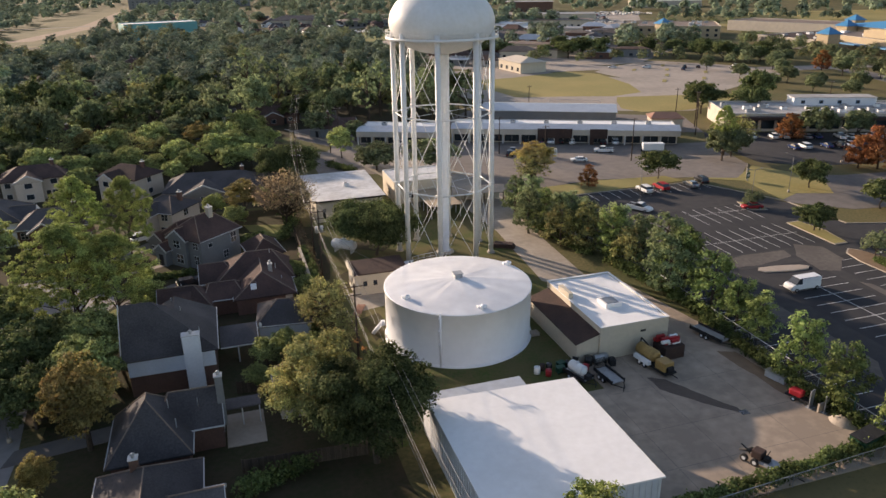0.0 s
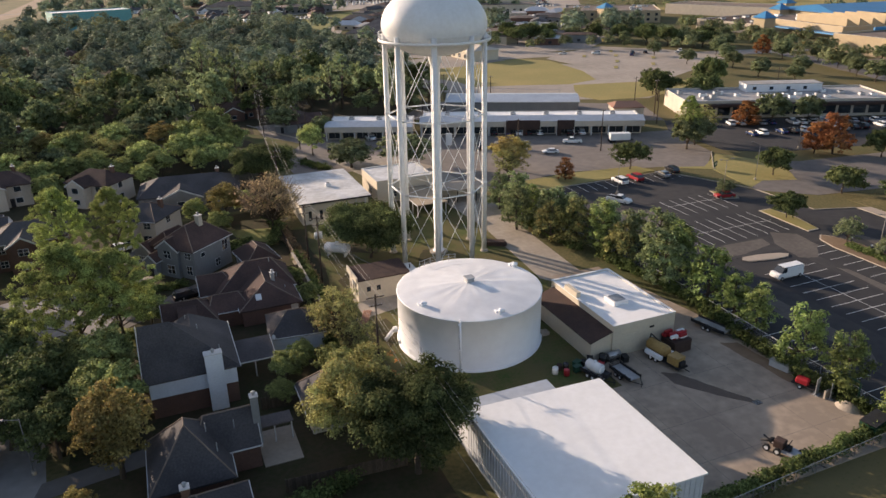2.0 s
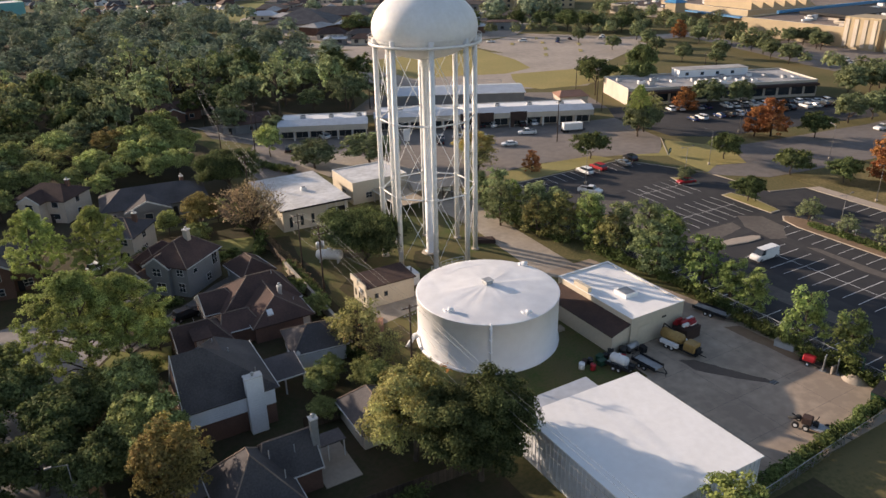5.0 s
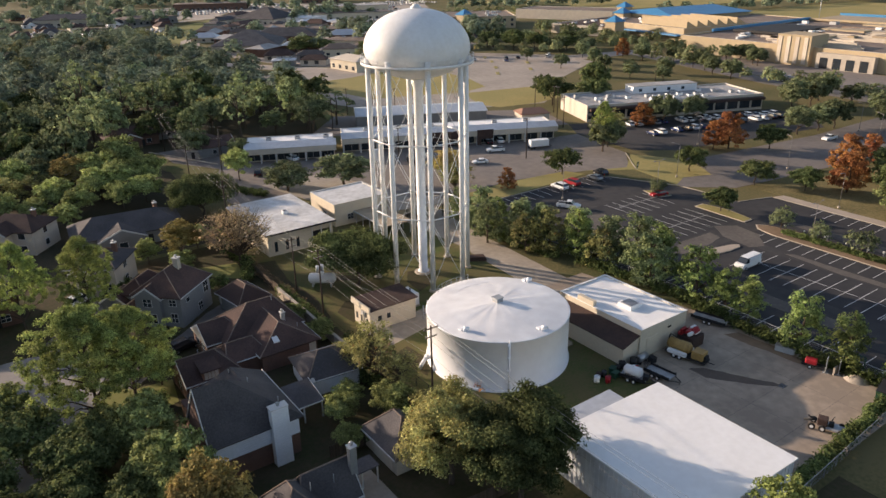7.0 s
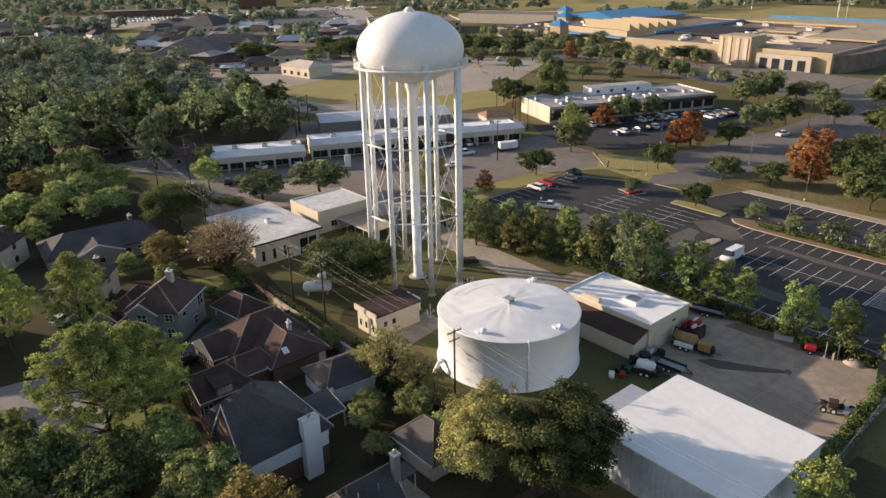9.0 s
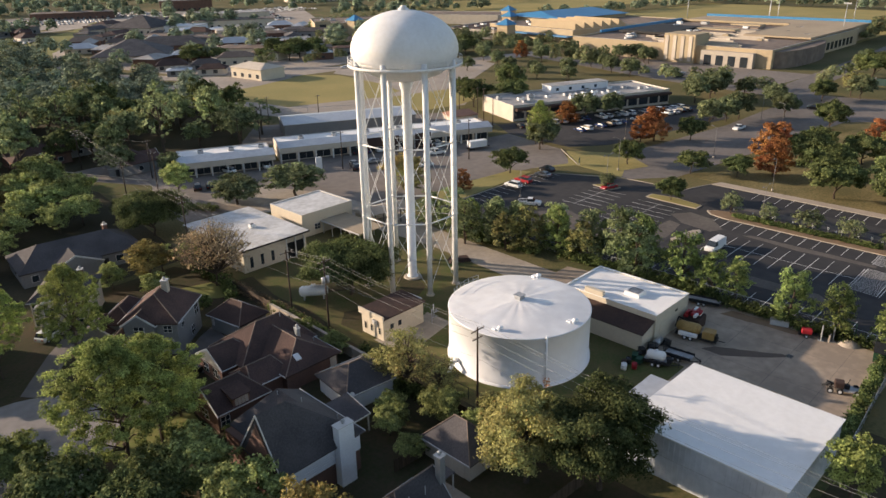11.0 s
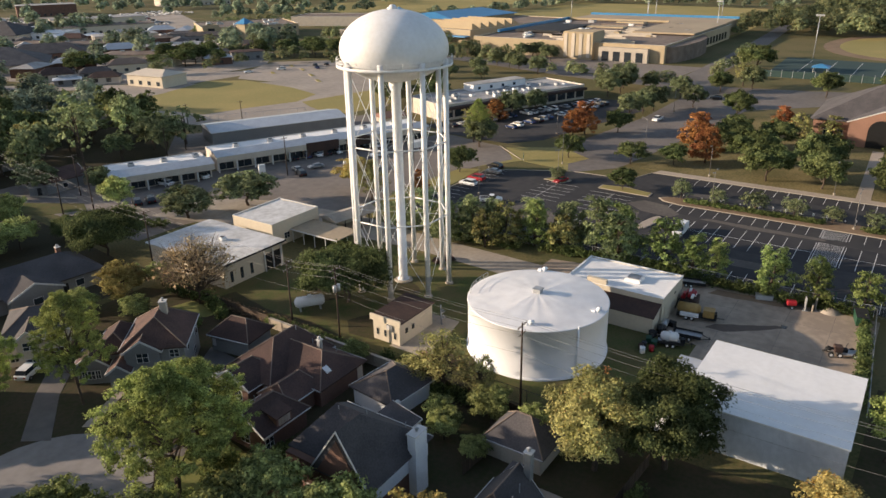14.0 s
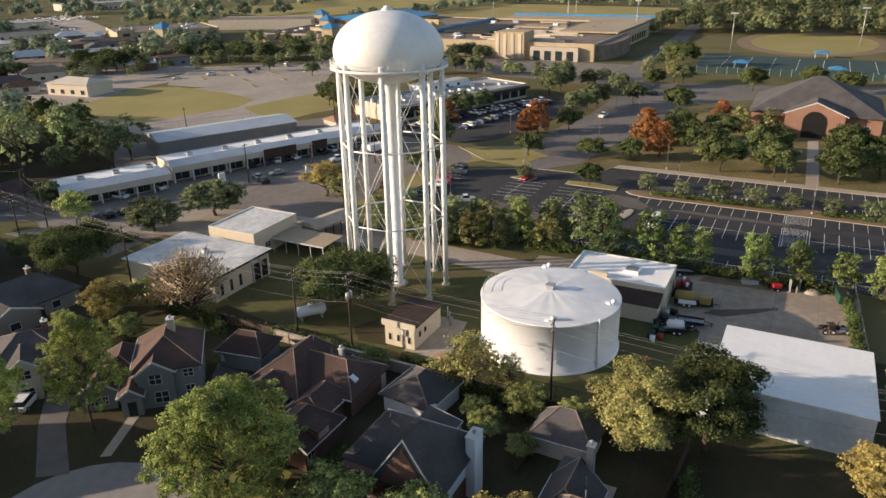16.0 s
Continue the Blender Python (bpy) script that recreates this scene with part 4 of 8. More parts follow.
def edge_board(t, a, b, depth=0.22, material="trim"):
    """A pale board along a roof's edge."""
    bm = bmesh.new()
    a, b = Vector(a), Vector(b)
    n = Vector(((b - a).y, -(b - a).x, 0)).normalized() * 0.05
    d = Vector((0, 0, depth))
    facets(bm, [a - n - d, b - n - d, b + n - d, a + n - d, a - n + d * 0.3, b - n + d * 0.3, b + n + d * 0.3, a + n + d * 0.3], ((3, 2, 1, 0), (4, 5, 6, 7), (0, 1, 5, 4), (1, 2, 6, 5), (2, 3, 7, 6), (3, 0, 4, 7)))
    part("barge_board", bm, M[material], t)


def steep_house():
    # dark grey shingles, white boarded south wall and a wide boarded chimney, steep brick gable to the west
    t = thing("house", "two-storey house with dark grey shingle roof and tall white boarded chimney", "house", pose(-9.2, 93.4, 0))
    part_box("wall", -5.3, 5.2, -5.9, 6.0, 0, 5.3, M["brick"], t, "dark brick wall")
    part_box("boarding", -5.32, 5.22, -6.0, -5.9, 2.9, 5.35, M["siding_white"], t, "white horizontal boarding")
    for k in range(7):
        part_box("weatherboard", -5.32, 5.22, -6.03, -6.0, 2.95 + 0.33 * k, 3.2 + 0.33 * k, M["siding_white"], t)
    bm = bmesh.new()
    facets(bm, [(-5.8, -6.5, 5.2), (5.7, -6.4, 5.2), (5.7, 1.6, 5.2), (-5.8, 1.6, 5.2), (-5.8, -6.5, 5.42), (5.7, -6.4, 5.42), (5.7, 1.6, 5.42), (-5.8, 1.6, 5.42), (-5.6, -2.4, 11.4), (-1.9, -2.4, 11.4)],
           ((3, 2, 1, 0), (0, 1, 5, 4), (1, 2, 6, 5), (2, 3, 7, 6), (3, 0, 4, 7), (4, 5, 9, 8), (5, 6, 9), (6, 7, 8, 9), (7, 4, 8)))
    part("roof", bm, M["shingle_grey"], t, "steep dark grey shingle roof")
    bm = bmesh.new()
    roof_solid(bm, -4.4, 5.68, -2.0, 6.5, 5.4, 3.9, "y", 0.1, 3.2)
    part("rear_roof", bm, M["shingle_grey"], t, "lower dark grey hipped roof")
    bm = bmesh.new()
    facets(bm, [(-5.84, -5.5, 5.5), (-5.84, 0.7, 5.5), (-5.84, -2.4, 10.3), (-5.74, -5.5, 5.5), (-5.74, 0.7, 5.5), (-5.74, -2.4, 10.3)], ((0, 1, 2), (5, 4, 3), (0, 3, 4, 1), (1, 4, 5, 2), (2, 5, 3, 0)))
    part("gable", bm, M["brick"], t, "dark red brick gable with pale barge boards")
    edge_board(t, (-5.9, -6.5, 5.5), (-5.75, -2.4, 11.5))
    edge_board(t, (-5.9, 1.6, 5.5), (-5.75, -2.4, 11.5))
    edge_board(t, (5.74, -6.45, 5.42), (5.74, 6.5, 5.42), 0.16)
    edge_board(t, (-5.8, -6.55, 5.42), (5.7, -6.45, 5.42), 0.16, "shingle_grey")
    chimney(t, 2.6, -6.5, 0, 8.0, 2.1, 1.1, "siding_white")
    for k in range(22):
        part_box("weatherboard", 1.53, 3.67, -7.075, -7.05, 0.2 + 0.35 * k, 0.46 + 0.35 * k, M["siding_white"], t)
    vent_pipes(t, ((1.4, -0.5, 8.8), (0.2, 2.6, 8.9), (3.6, -4.2, 7.2)))
    house_windows(t, [("x-", -2.6, 1.0, 1.4, 1.3, -5.3), ("x+", 4.2, 1.0, 1.2, 1.2, 5.2), ("x-", 2.4, 0.9, 1.2, 1.3, -5.3)])
    # covered porch
    p = thing("patio_cover", "low grey shingled patio cover on white posts", "patio", pose(-1.0, 94.6, 0))
    bm = bmesh.new()
    facets(bm, [(-2.4, -2.3, 2.45), (2.7, -2.3, 2.45), (2.7, 2.3, 3.5), (-2.4, 2.3, 3.5), (-2.4, -2.3, 2.6), (2.7, -2.3, 2.6), (2.7, 2.3, 3.65), (-2.4, 2.3, 3.65)], ((3, 2, 1, 0), (4, 5, 6, 7), (0, 1, 5, 4), (1, 2, 6, 5), (2, 3, 7, 6), (3, 0, 4, 7)))
    part("roof", bm, M["shingle_grey"], p)
    edge_board(p, (2.74, -2.3, 2.62), (2.74, 2.3, 3.67), 0.12)
    edge_board(p, (-2.4, -2.34, 2.6), (2.7, -2.34, 2.6), 0.12)
    for x, y in ((2.5, -2.1), (-0.1, -2.1), (2.5, 2.1)):
        part_box("post", x - 0.09, x + 0.09, y - 0.09, y + 0.09, 0, 2.5 if y < 0 else 3.4, M["trim"], p)
    # garage
    g = thing("garage", "grey shingled garage with white boarded walls", "garage", pose(6.1, 100.6, 0, 0, 0, -6))
    wing(g, -3.7, 3.7, -3.7, 3.5, 2.7, 2.3, "x", "siding_white", "shingle_grey", 3.2, 3.2)
    rect_on(g, "door", "x-", -2.6, 2.2, 0, 2.2, -3.7, M["siding_white"], 0.05, "white panelled garage door")
    bm = bmesh.new()
    cone(bm, (-3.3, -4.4, 2.6), (-3.3, -4.4, 3.2), 0.03, 0.03, 6)
    cone(bm, (-3.3, -4.4, 3.2), (-3.42, -4.5, 3.24), 0.08, 0.36, 14)
    part("dish", bm, M["white_paint"], g, "white satellite dish")


def brown_house():
    t = thing("house", "brick house with steep dark brown shingle roofs", "house", pose(0.0, 112.0, 0))
    wing(t, -0.6, 8.2, -4.6, 6.0, 2.9, 2.7, "y", "brick", "shingle_brown", 3.9, 0.4)
    wing(t, -3.4, 8.7, 1.9, 10.4, 2.95, 3.6, "x", "brick", "shingle_brown", 5.6, 3.2)
    wing(t, -6.0, 0.0, 3.5, 10.1, 2.85, 2.2, "x", "brick", "shingle_brown", 0, 2.4, 0.45, "siding_cream")
    wing(t, -12.0, -4.6, -5.8, 0.8, 2.8, 2.5, "x", "brick", "shingle_brown", 0, 2.6, 0.45, "brick")
    wing(t, -5.2, 0.4, -3.4, 1.6, 2.75, 1.9, "x", "brick", "shingle_brown", 1.2, 1.4)
    # dormer with a broad pale window over the front eave
    part_box("dormer", -9.7, -7.3, -6.0, -3.6, 2.6, 4.1, M["red_brick"], t, "reddish boarded dormer")
    bm = bmesh.new()
    facets(bm, [(-9.9, -6.25, 4.1), (-7.1, -6.25, 4.1), (-7.1, -2.6, 4.75), (-9.9, -2.6, 4.75), (-9.9, -6.25, 4.25), (-7.1, -6.25, 4.25), (-7.1, -2.6, 4.9), (-9.9, -2.6, 4.9)], ((3, 2, 1, 0), (4, 5, 6, 7), (0, 1, 5, 4), (1, 2, 6, 5), (2, 3, 7, 6), (3, 0, 4, 7)))
    part("dormer_roof", bm, M["shingle_brown"], t)
    for k in range(4):
        rect_on(t, "blind", "y-", -9.45 + 0.5 * k, -9.02 + 0.5 * k, 2.75, 3.95, -6.0, M["siding_cream"], 0.06, "pale window blind")
    bm = bmesh.new()
    facets(bm, [(1.75, -3.8, 3.75), (2.65, -3.8, 3.75), (2.65, -2.9, 4.25), (1.75, -2.9, 4.25), (1.75, -3.8, 3.95), (2.65, -3.8, 3.95), (2.65, -2.9, 4.45), (1.75, -2.9, 4.45)], ((3, 2, 1, 0), (4, 5, 6, 7), (0, 1, 5, 4), (1, 2, 6, 5), (2, 3, 7, 6), (3, 0, 4, 7)))
    part("skylight", bm, M["white_paint"], t, "pale square skylight")
    chimney(t, 5.2, 0.6, 3.5, 6.1, 0.6, 0.6, "galv")
    house_windows(t, [("y-", -11.0, 0.8, 1.2, 1.3, -5.8), ("x-", 5.4, 0.9, 1.2, 1.3, -6.0), ("x-", 8.0, 0.9, 1.2, 1.3, -6.0), ("x-", -2.6, 0.9, 1.5, 1.3, -12.0)])
    rect_on(t, "side_board", "y-", 6.9, 8.0, 0, 2.7, -4.6, M["siding_cream"], 0.04, "pale boarded wall piece")
    vent_pipes(t, ((6.2, 3.0, 4.6), (6.8, -1.0, 3.9), (5.6, 5.6, 6.2), (-8.6, -1.0, 4.6)))


def grey_house():
    # stands askew, its front turned to the round end of the street
    t = thing("house", "two-storey grey brick house with a reddish brown shingle roof", "house", pose(-5.7, 128.0, 0, 0, 0, 41.8))
    wing(t, 0.45, 9.7, 0.45, 8.8, 5.6, 3.3, "x", "siding_grey", "shingle_brown", 3.4, 3.2)
    wing(t, -0.2, 5.0, 3.8, 8.4, 5.3, 1.9, "x", "siding_grey", "shingle_brown", 0, 1.5)
    wing(t, 2.6, 9.4, 8.4, 13.4, 4.2, 2.3, "x", "siding_grey", "shingle_brown", 2.0, 2.0)
    wing(t, 1.2, 6.2, 11.6, 16.0, 2.9, 1.9, "x", "siding_grey", "shingle_brown", 0, 1.8)
    wing(t, -1.5, 2.4, 8.0, 10.6, 3.0, 1.3, "x", "siding_grey", "shingle_brown", 0, 1.2)
    chimney(t, 6.2, 3.9, 5.5, 10.0, 0.95, 0.95, "siding_cream")
    house_windows(t, [("x-", 6.1, 3.7, 1.5, 1.5, -0.2), ("x-", 5.6, 0.8, 1.7, 1.6, -0.2), ("x-", 1.9, 3.9, 1.2, 1.1, 0.45), ("x-", 1.9, 0.9, 1.1, 1.6, 0.45), ("y-", 2.6, 3.9, 0.9, 0.7, 0.45), ("y-", 8.2, 3.2, 1.3, 1.9, 0.45), ("y-", 6.0, 0.9, 1.1, 1.3, 0.45),
                      ("x-", 13.0, 0.9, 0.6, 1.2, 1.2), ("x-", 13.9, 0.9, 0.9, 1.2, 1.2), ("x-", 14.8, 0.9, 0.6, 1.2, 1.2), ("x+", 4.0, 3.5, 1.2, 1.3, 9.7)])
    rect_on(t, "door", "x-", 8.7, 9.8, 0, 2.2, -1.5, M["dark"], 0.06, "dark recessed front door")
    g = thing("garage", "grey garage with a brown hipped shingle roof", "garage", pose(5.1, 129.5, 0, 0, 0, 10))
    wing(g, -2.75, 2.75, -3.5, 3.5, 2.8, 2.3, "y", "siding_grey", "shingle_brown", 2.6, 2.6)
    rect_on(g, "door", "x-", -2.4, 2.4, 0, 2.2, -2.75, M["siding_grey"], 0.05, "grey panelled garage door")
    rect_on(g, "window", "x-", 2.7, 3.3, 0.9, 2.1, -2.75, M["trim"], 0.05)


def dark_house():
    t = thing("house", "low house with dark grey hipped shingle roofs in shade", "house", pose(-8.6, 72.0, 0))
    wing(t, -6.4, 1.4, -2.9, 6.2, 3.0, 4.8, "y", "brick", "shingle_grey", 4.4, 4.2)
    wing(t, -2.0, 5.0, 1.1, 6.4, 3.2, 3.4, "x", "brick", "shingle_grey", 2.0, 0)
    chimney(t, 5.1, 2.7, 2.0, 8.4, 0.8, 0.8, "siding_grey")
    vent_pipes(t, ((0.4, -1.0, 5.6), (-0.4, 1.6, 6.6), (2.6, 2.4, 5.6)))
    part_box("porch_roof", 5.1, 9.4, 4.6, 6.9, 2.5, 2.65, M["shingle_grey"], t, "flat grey porch roof")
    for x in (7.2, 9.2):
        part_box("porch_post", x - 0.07, x + 0.07, 4.7, 4.84, 0, 2.5, M["trim"], t)
    part_box("patio_slab", 5.2, 9.6, 0.6, 7.4, 0, 0.12, M["sidewalk"], t, "pale concrete patio slab")
    house_windows(t, [("x-", -1.2, 0.9, 1.4, 1.2, -6.4), ("x-", 3.0, 0.9, 1.4, 1.2, -6.4), ("x+", 3.4, 0.9, 1.2, 1.2, 5.0)])
    g = thing("garage", "small grey shingled outbuilding in shade", "garage", pose(5.4, 80.0, 0))
    wing(g, -2.4, 2.8, -3.6, 3.8, 2.6, 3.1, "y", "siding_cream", "shingle_grey", 3.2, 3.2)
    rect_on(g, "door", "x-", -2.6, 1.6, 0, 2.2, -2.4, M["siding_cream"], 0.05, "pale panelled garage door")


def plain_house(name, label, x, y, rz, w, d, z, h, wall, roof, storeys=1):
    """A smaller house of the neighbourhood: one long wing, a cross wing, windows and a chimney."""
    t = thing(name, label, "house", pose(x, y, 0, 0, 0, rz), "neighbourhood houses")
    wing(t, -w / 2, w / 2, -d / 2, d / 2, z, h, "x", wall, roof, d * 0.42, d * 0.42)
    wing(t, -w * 0.28, w * 0.12, -d / 2 - 2.4, 0, z - 0.1, h * 0.72, "y", wall, roof, 0, d * 0.3)
    chimney(t, w * 0.3, d * 0.1, z, z + h + 0.6, 0.8, 0.8, "brick")
    for k in range(storeys):
        house_windows(t, [("y-", w * 0.3, 0.9 + 2.7 * k, 1.4, 1.2, -d / 2), ("y-", -w * 0.08, 0.9 + 2.7 * k, 1.6, 1.2, -d / 2 - 2.4), ("x+", 0, 0.9 + 2.7 * k, 1.2, 1.2, w / 2), ("x-", 0, 0.9 + 2.7 * k, 1.2, 1.2, -w / 2), ("y+", w * 0.2, 0.9 + 2.7 * k, 1.4, 1.2, d / 2), ("y-", -w * 0.4, 0.9 + 2.7 * k, 1.2, 1.2, -d / 2)])
    rect_on(t, "door", "y-", w * 0.16, w * 0.16 + 0.95, 0, 2.05, -d / 2, M["dark"], 0.05)
    return t


steep_house()
brown_house()
grey_house()
dark_house()
plain_house("house", "pale boarded two-storey house with a dark hipped roof", -12.2, 155.2, -35, 8.6, 9.2, 5.2, 2.3, "siding_cream", "shingle_grey", 2)
plain_house("house", "dark brick two-storey house under tall pines", -33, 152, 0, 12, 9, 5.4, 2.6, "brick", "shingle_grey", 2)
plain_house("house", "low house with a dark grey hipped roof in shade", -10.9, 60.6, 90, 13, 9.4, 3.0, 3.0, "brick", "shingle_grey", 1)
plain_house("house", "low house with a dark grey shingle roof among trees", -2.5, 178, -6, 22, 12, 3.0, 3.0, "siding_grey", "shingle_grey", 1)
plain_house("house", "pale house with a brown shingle roof among trees", -22, 186.5, -40, 11.5, 9, 5.2, 2.4, "siding_cream", "shingle_brown", 2)
plain_house("house", "pale house with a dark roof among trees", -44.5, 194, 8, 14, 10, 5.2, 2.4, "siding_cream", "shingle_brown", 2)
plain_house("house", "house with a white gable at the street's edge", -44.5, 160.5, 90, 12, 9, 5.2, 2.6, "siding_white", "shingle_grey", 2)
plain_house("house", "low brick house in deep shade", -52, 128, 90, 13, 10, 3.0, 2.8, "brick", "shingle_grey", 1)
plain_house("house", "low brick house beyond the street", -56, 96, 90, 13, 10, 3.0, 2.8, "brick", "shingle_brown", 1)
plain_house("house", "low brown house near the crossroads among trees", 20, 268, 0, 16, 11, 3.2, 2.6, "brick", "shingle_brown", 1)
rng = np.random.default_rng(5)
for i in range(34):
    hx, hy = -150 + 36 * (i % 6) + rng.uniform(-7, 7), 236 + 42 * (i // 6) + rng.uniform(-6, 6)
    if hx > 60:
        continue
    plain_house("house", "suburban house with a shingle roof half hidden by trees", hx, hy, rng.choice((0, 90, 180)), 14, 10, 3.1 + (i % 3 == 0) * 2, 2.7, ("brick", "siding_cream", "siding_grey")[i % 3], ("shingle_grey", "shingle_brown")[i % 2], 1)

# driveways, paths, fences and the boundary wall
# pools of sun on the lawns, painted as patches of brighter grass
slab("garden_lawn_lit", [(-22.6, 105.4), (-13, 107.6), (-12, 114), (-16.6, 114.4), (-19.4, 116.6), (-21.5, 114), (-24, 111.4)], 0.042, M["bank_grass"], "lawn beneath the pines, sunlight put into its yellow-green colour", 0.05)
slab("back_lawn_lit", [(2.4, 152.4), (3.6, 147.6), (8.4, 142.4), (11.2, 141.2), (11.2, 149.6)], 0.042, M["bank_grass"], "lawn behind the grey house, sunlight put into its bright green", 0.05)
# driveways take the darker road grey in place of tree shade on concrete
slab("driveway", [(-26.9, 134.6), (-24.7, 131.5), (-18.4, 140.6), (-12.4, 146.6), (-14.6, 149.6), (-20.2, 143.6)], 0.05, M["road"], "concrete house driveway, tree shade put into its darker grey", 0.05)
slab("driveway_2", [(-19.6, 118), (-17.5, 114.6), (-10.5, 119.6), (-6.4, 122.6), (1.6, 123.2), (2.2, 133.4), (-1, 131.6), (-6.4, 127), (-10, 124.6)], 0.05, M["road"], "grey concrete driveway between two houses", 0.05)
slab("front_path", [(-20.9, 130.9), (-20.2, 129.8), (-11.2, 134.0), (-12.0, 135.2)], 0.055, M["sidewalk"], "narrow concrete front path", 0.05)
slab("street_path", [(-27.4, 76.8), (-15, 78.6), (-15, 81.9), (-26.6, 79.9)], 0.05, M["road"], "concrete driveway with shade put into its darker grey", 0.05)
t = thing("boundary_wall", "low tan masonry wall with a pale coping", "wall", pose(0, 0, 0))
for k in range(11):
    y = 100 + 2.75 * k
    part_box("panel", 11.6, 11.9, y, y + 2.6, 0, 1.7, M["stone_wall"], t)
    part_box("pier", 11.5, 12.0, y + 2.6, y + 2.75, 0, 1.85, M["stone_wall"], t)
    part_box("coping", 11.5, 12.0, y, y + 2.6, 1.7, 1.8, M["kerb"], t)


bm = bmesh.new()
box(bm, -0.09, 0.09, -0.03, 0.03, 0, 1.8)
BOARD = finish("board", bm, M["fence_wood"])


def board_fence(label, a, b, h=1.8):
    t = thing("fence", label, "fence", pose(0, 0, 0), "board fences")
    a, b = Vector(a), Vector(b)
    n = max(1, int((b - a).length / 2.4))
    d = (b - a).normalized()
    for k in range(n):
        p, q = a.lerp(b, k / n), a.lerp(b, (k + 1) / n)
        m = int((q - p).length / 0.2)
        rz = math.degrees(math.atan2(d.y, d.x))
        for i in range(m):
            u = p.lerp(q, (i + 0.5) / m)
            part("board", BOARD, None, t, "", pose(u.x, u.y, 0.015 * math.sin(i * 7.1 + k), 0, 0, rz))
        bm = bmesh.new()
        cone(bm, (p.x, p.y, 0), (p.x, p.y, h + 0.1), 0.06, 0.06, 6)
        part("post", bm, M["fence_wood"], t)


board_fence("weathered brown board fence behind the houses", (12.2, 131), (12.2, 150))
board_fence("weathered brown board fence behind the houses", (11.8, 72), (11.8, 99))
board_fence("weathered brown board fence between gardens", (-1.8, 84), (11.5, 83.2))
board_fence("weathered brown board fence between gardens", (-2, 67.5), (11.5, 66.5))
board_fence("weathered brown board fence between gardens", (3, 124.2), (11.5, 124.2))


t = thing("boundary_wall", "plain tan board wall beside the crossroads", "wall", pose(0, 0, 0))
for k in range(5):
    a, b = Vector((35.6, 241.2)).lerp(Vector((43.2, 232.6)), k / 5), Vector((35.6, 241.2)).lerp(Vector((43.2, 232.6)), (k + 1) / 5 - 0.01)
    bm = bmesh.new()
    d = Vector(((b - a).y, -(b - a).x)).normalized() * 0.08
    prism(bm, [tuple(a + d), tuple(b + d), tuple(b - d), tuple(a - d)], 0, 2.2)
    bmesh.ops.recalc_face_normals(bm, faces=bm.faces[:])
    part("panel", bm, M["stone_wall"], t)
t = thing("shed", "small grey shed with a rounded pale roof by the lane", "shed", pose(31.2, 236.5, 0, 0, 0, -32))
part_box("wall", -2.4, 2.4, -1.6, 1.6, 0, 2.3, M["siding_grey"], t)
bm = bmesh.new()
roof_solid(bm, -2.6, 2.6, -1.8, 1.8, 2.4, 0.8, "x", 0.6, 0.6, 0.15)
part("roof", bm, M["roof_grey"], t, "pale grey roof")
rect_on(t, "door", "y-", -0.5, 0.5, 0, 2.0, -1.6, M["dark"], 0.04)
slab("lane_kerb", [(21.4, 252), (22.0, 251.6), (34.2, 224.6), (33.8, 224.2)], 0.2, M["kerb"], "pale concrete kerb along the lane")
slab("lane_verge", [(17, 236), (20.4, 240), (32.6, 219), (30, 213.5), (22, 219)], 0.06, M["lawn"], "green verge beside the lane")


# ---- utility poles and wires ----
def utility_pole(x, y, h, arms, transformer=False):
    t = thing("utility_pole", "dark wooden utility pole with crossarms", "utility pole", pose(x, y, 0), "poles along the alley")
    bm = bmesh.new()
    cone(bm, (0, 0, -0.3), (0, 0, h), 0.17, 0.11, 10)
    part("pole", bm, M["wood_pole"], t)
    for k, (z, w) in enumerate(arms):
        part_box("crossarm", -w / 2, w / 2, -0.06, 0.06, z - 0.06, z + 0.06, M["wood_pole"], t)
        for s in (-0.45, -0.15, 0.2, 0.45):
            bm = bmesh.new()
            cone(bm, (s * w, 0, z + 0.06), (s * w, 0, z + 0.26), 0.05, 0.035, 6)
            part("insulator", bm, M["insulator"], t)
    if transformer:
        for s in (-0.42, 0.42):
            bm = bmesh.new()
            cone(bm, (s, -0.1, h - 4.0), (s, -0.1, h - 2.9), 0.27, 0.27, 12)
            part("transformer", bm, M["galv"], t, "grey pole-top transformer can")
    return t


POLES = [(14.2, 85.1, 12.6), (14.2, 117.2, 12.9), (14.2, 127.6, 11.6), (16.5, 168, 12.0), (20, 205, 12.0), (26, 250, 12.0)]
for i, (x, y, h) in enumerate(POLES):
    utility_pole(x, y, h, ((h - 0.4, 2.4), (h - 1.6, 1.8)), i == 1)
utility_pole(31, 212, 11, ((10.5, 2.2),))
utility_pole(36, 226, 11, ((10.5, 2.2),))
for x, y in ((77.3, 192.7), (81.6, 242.5), (96.5, 299.5), (154, 218), (145, 193.7), (214, 211)):
    utility_pole(x, y, 11, ((10.5, 2.2),))
utility_pole(14.0, 30.0, 12.6, ((12.2, 2.4), (11.0, 1.8)))


def wire(a, b, sag, name="power_line"):
    cu = bpy.data.curves.new(name, "CURVE")
    cu.dimensions, cu.bevel_depth, cu.bevel_resolution = "3D", 0.015, 1
    sp = cu.splines.new("POLY")
    sp.points.add(12)
    for i in range(13):
        f = i / 12
        p = Vector(a).lerp(Vector(b), f)
        sp.points[i].co = (p.x, p.y, p.z - sag * 4 * f * (1 - f), 1)
    cu.materials.append(M["wire"])
    return tagged(new(name, cu), "thin sagging overhead cable between the poles", "cable", "overhead cables")


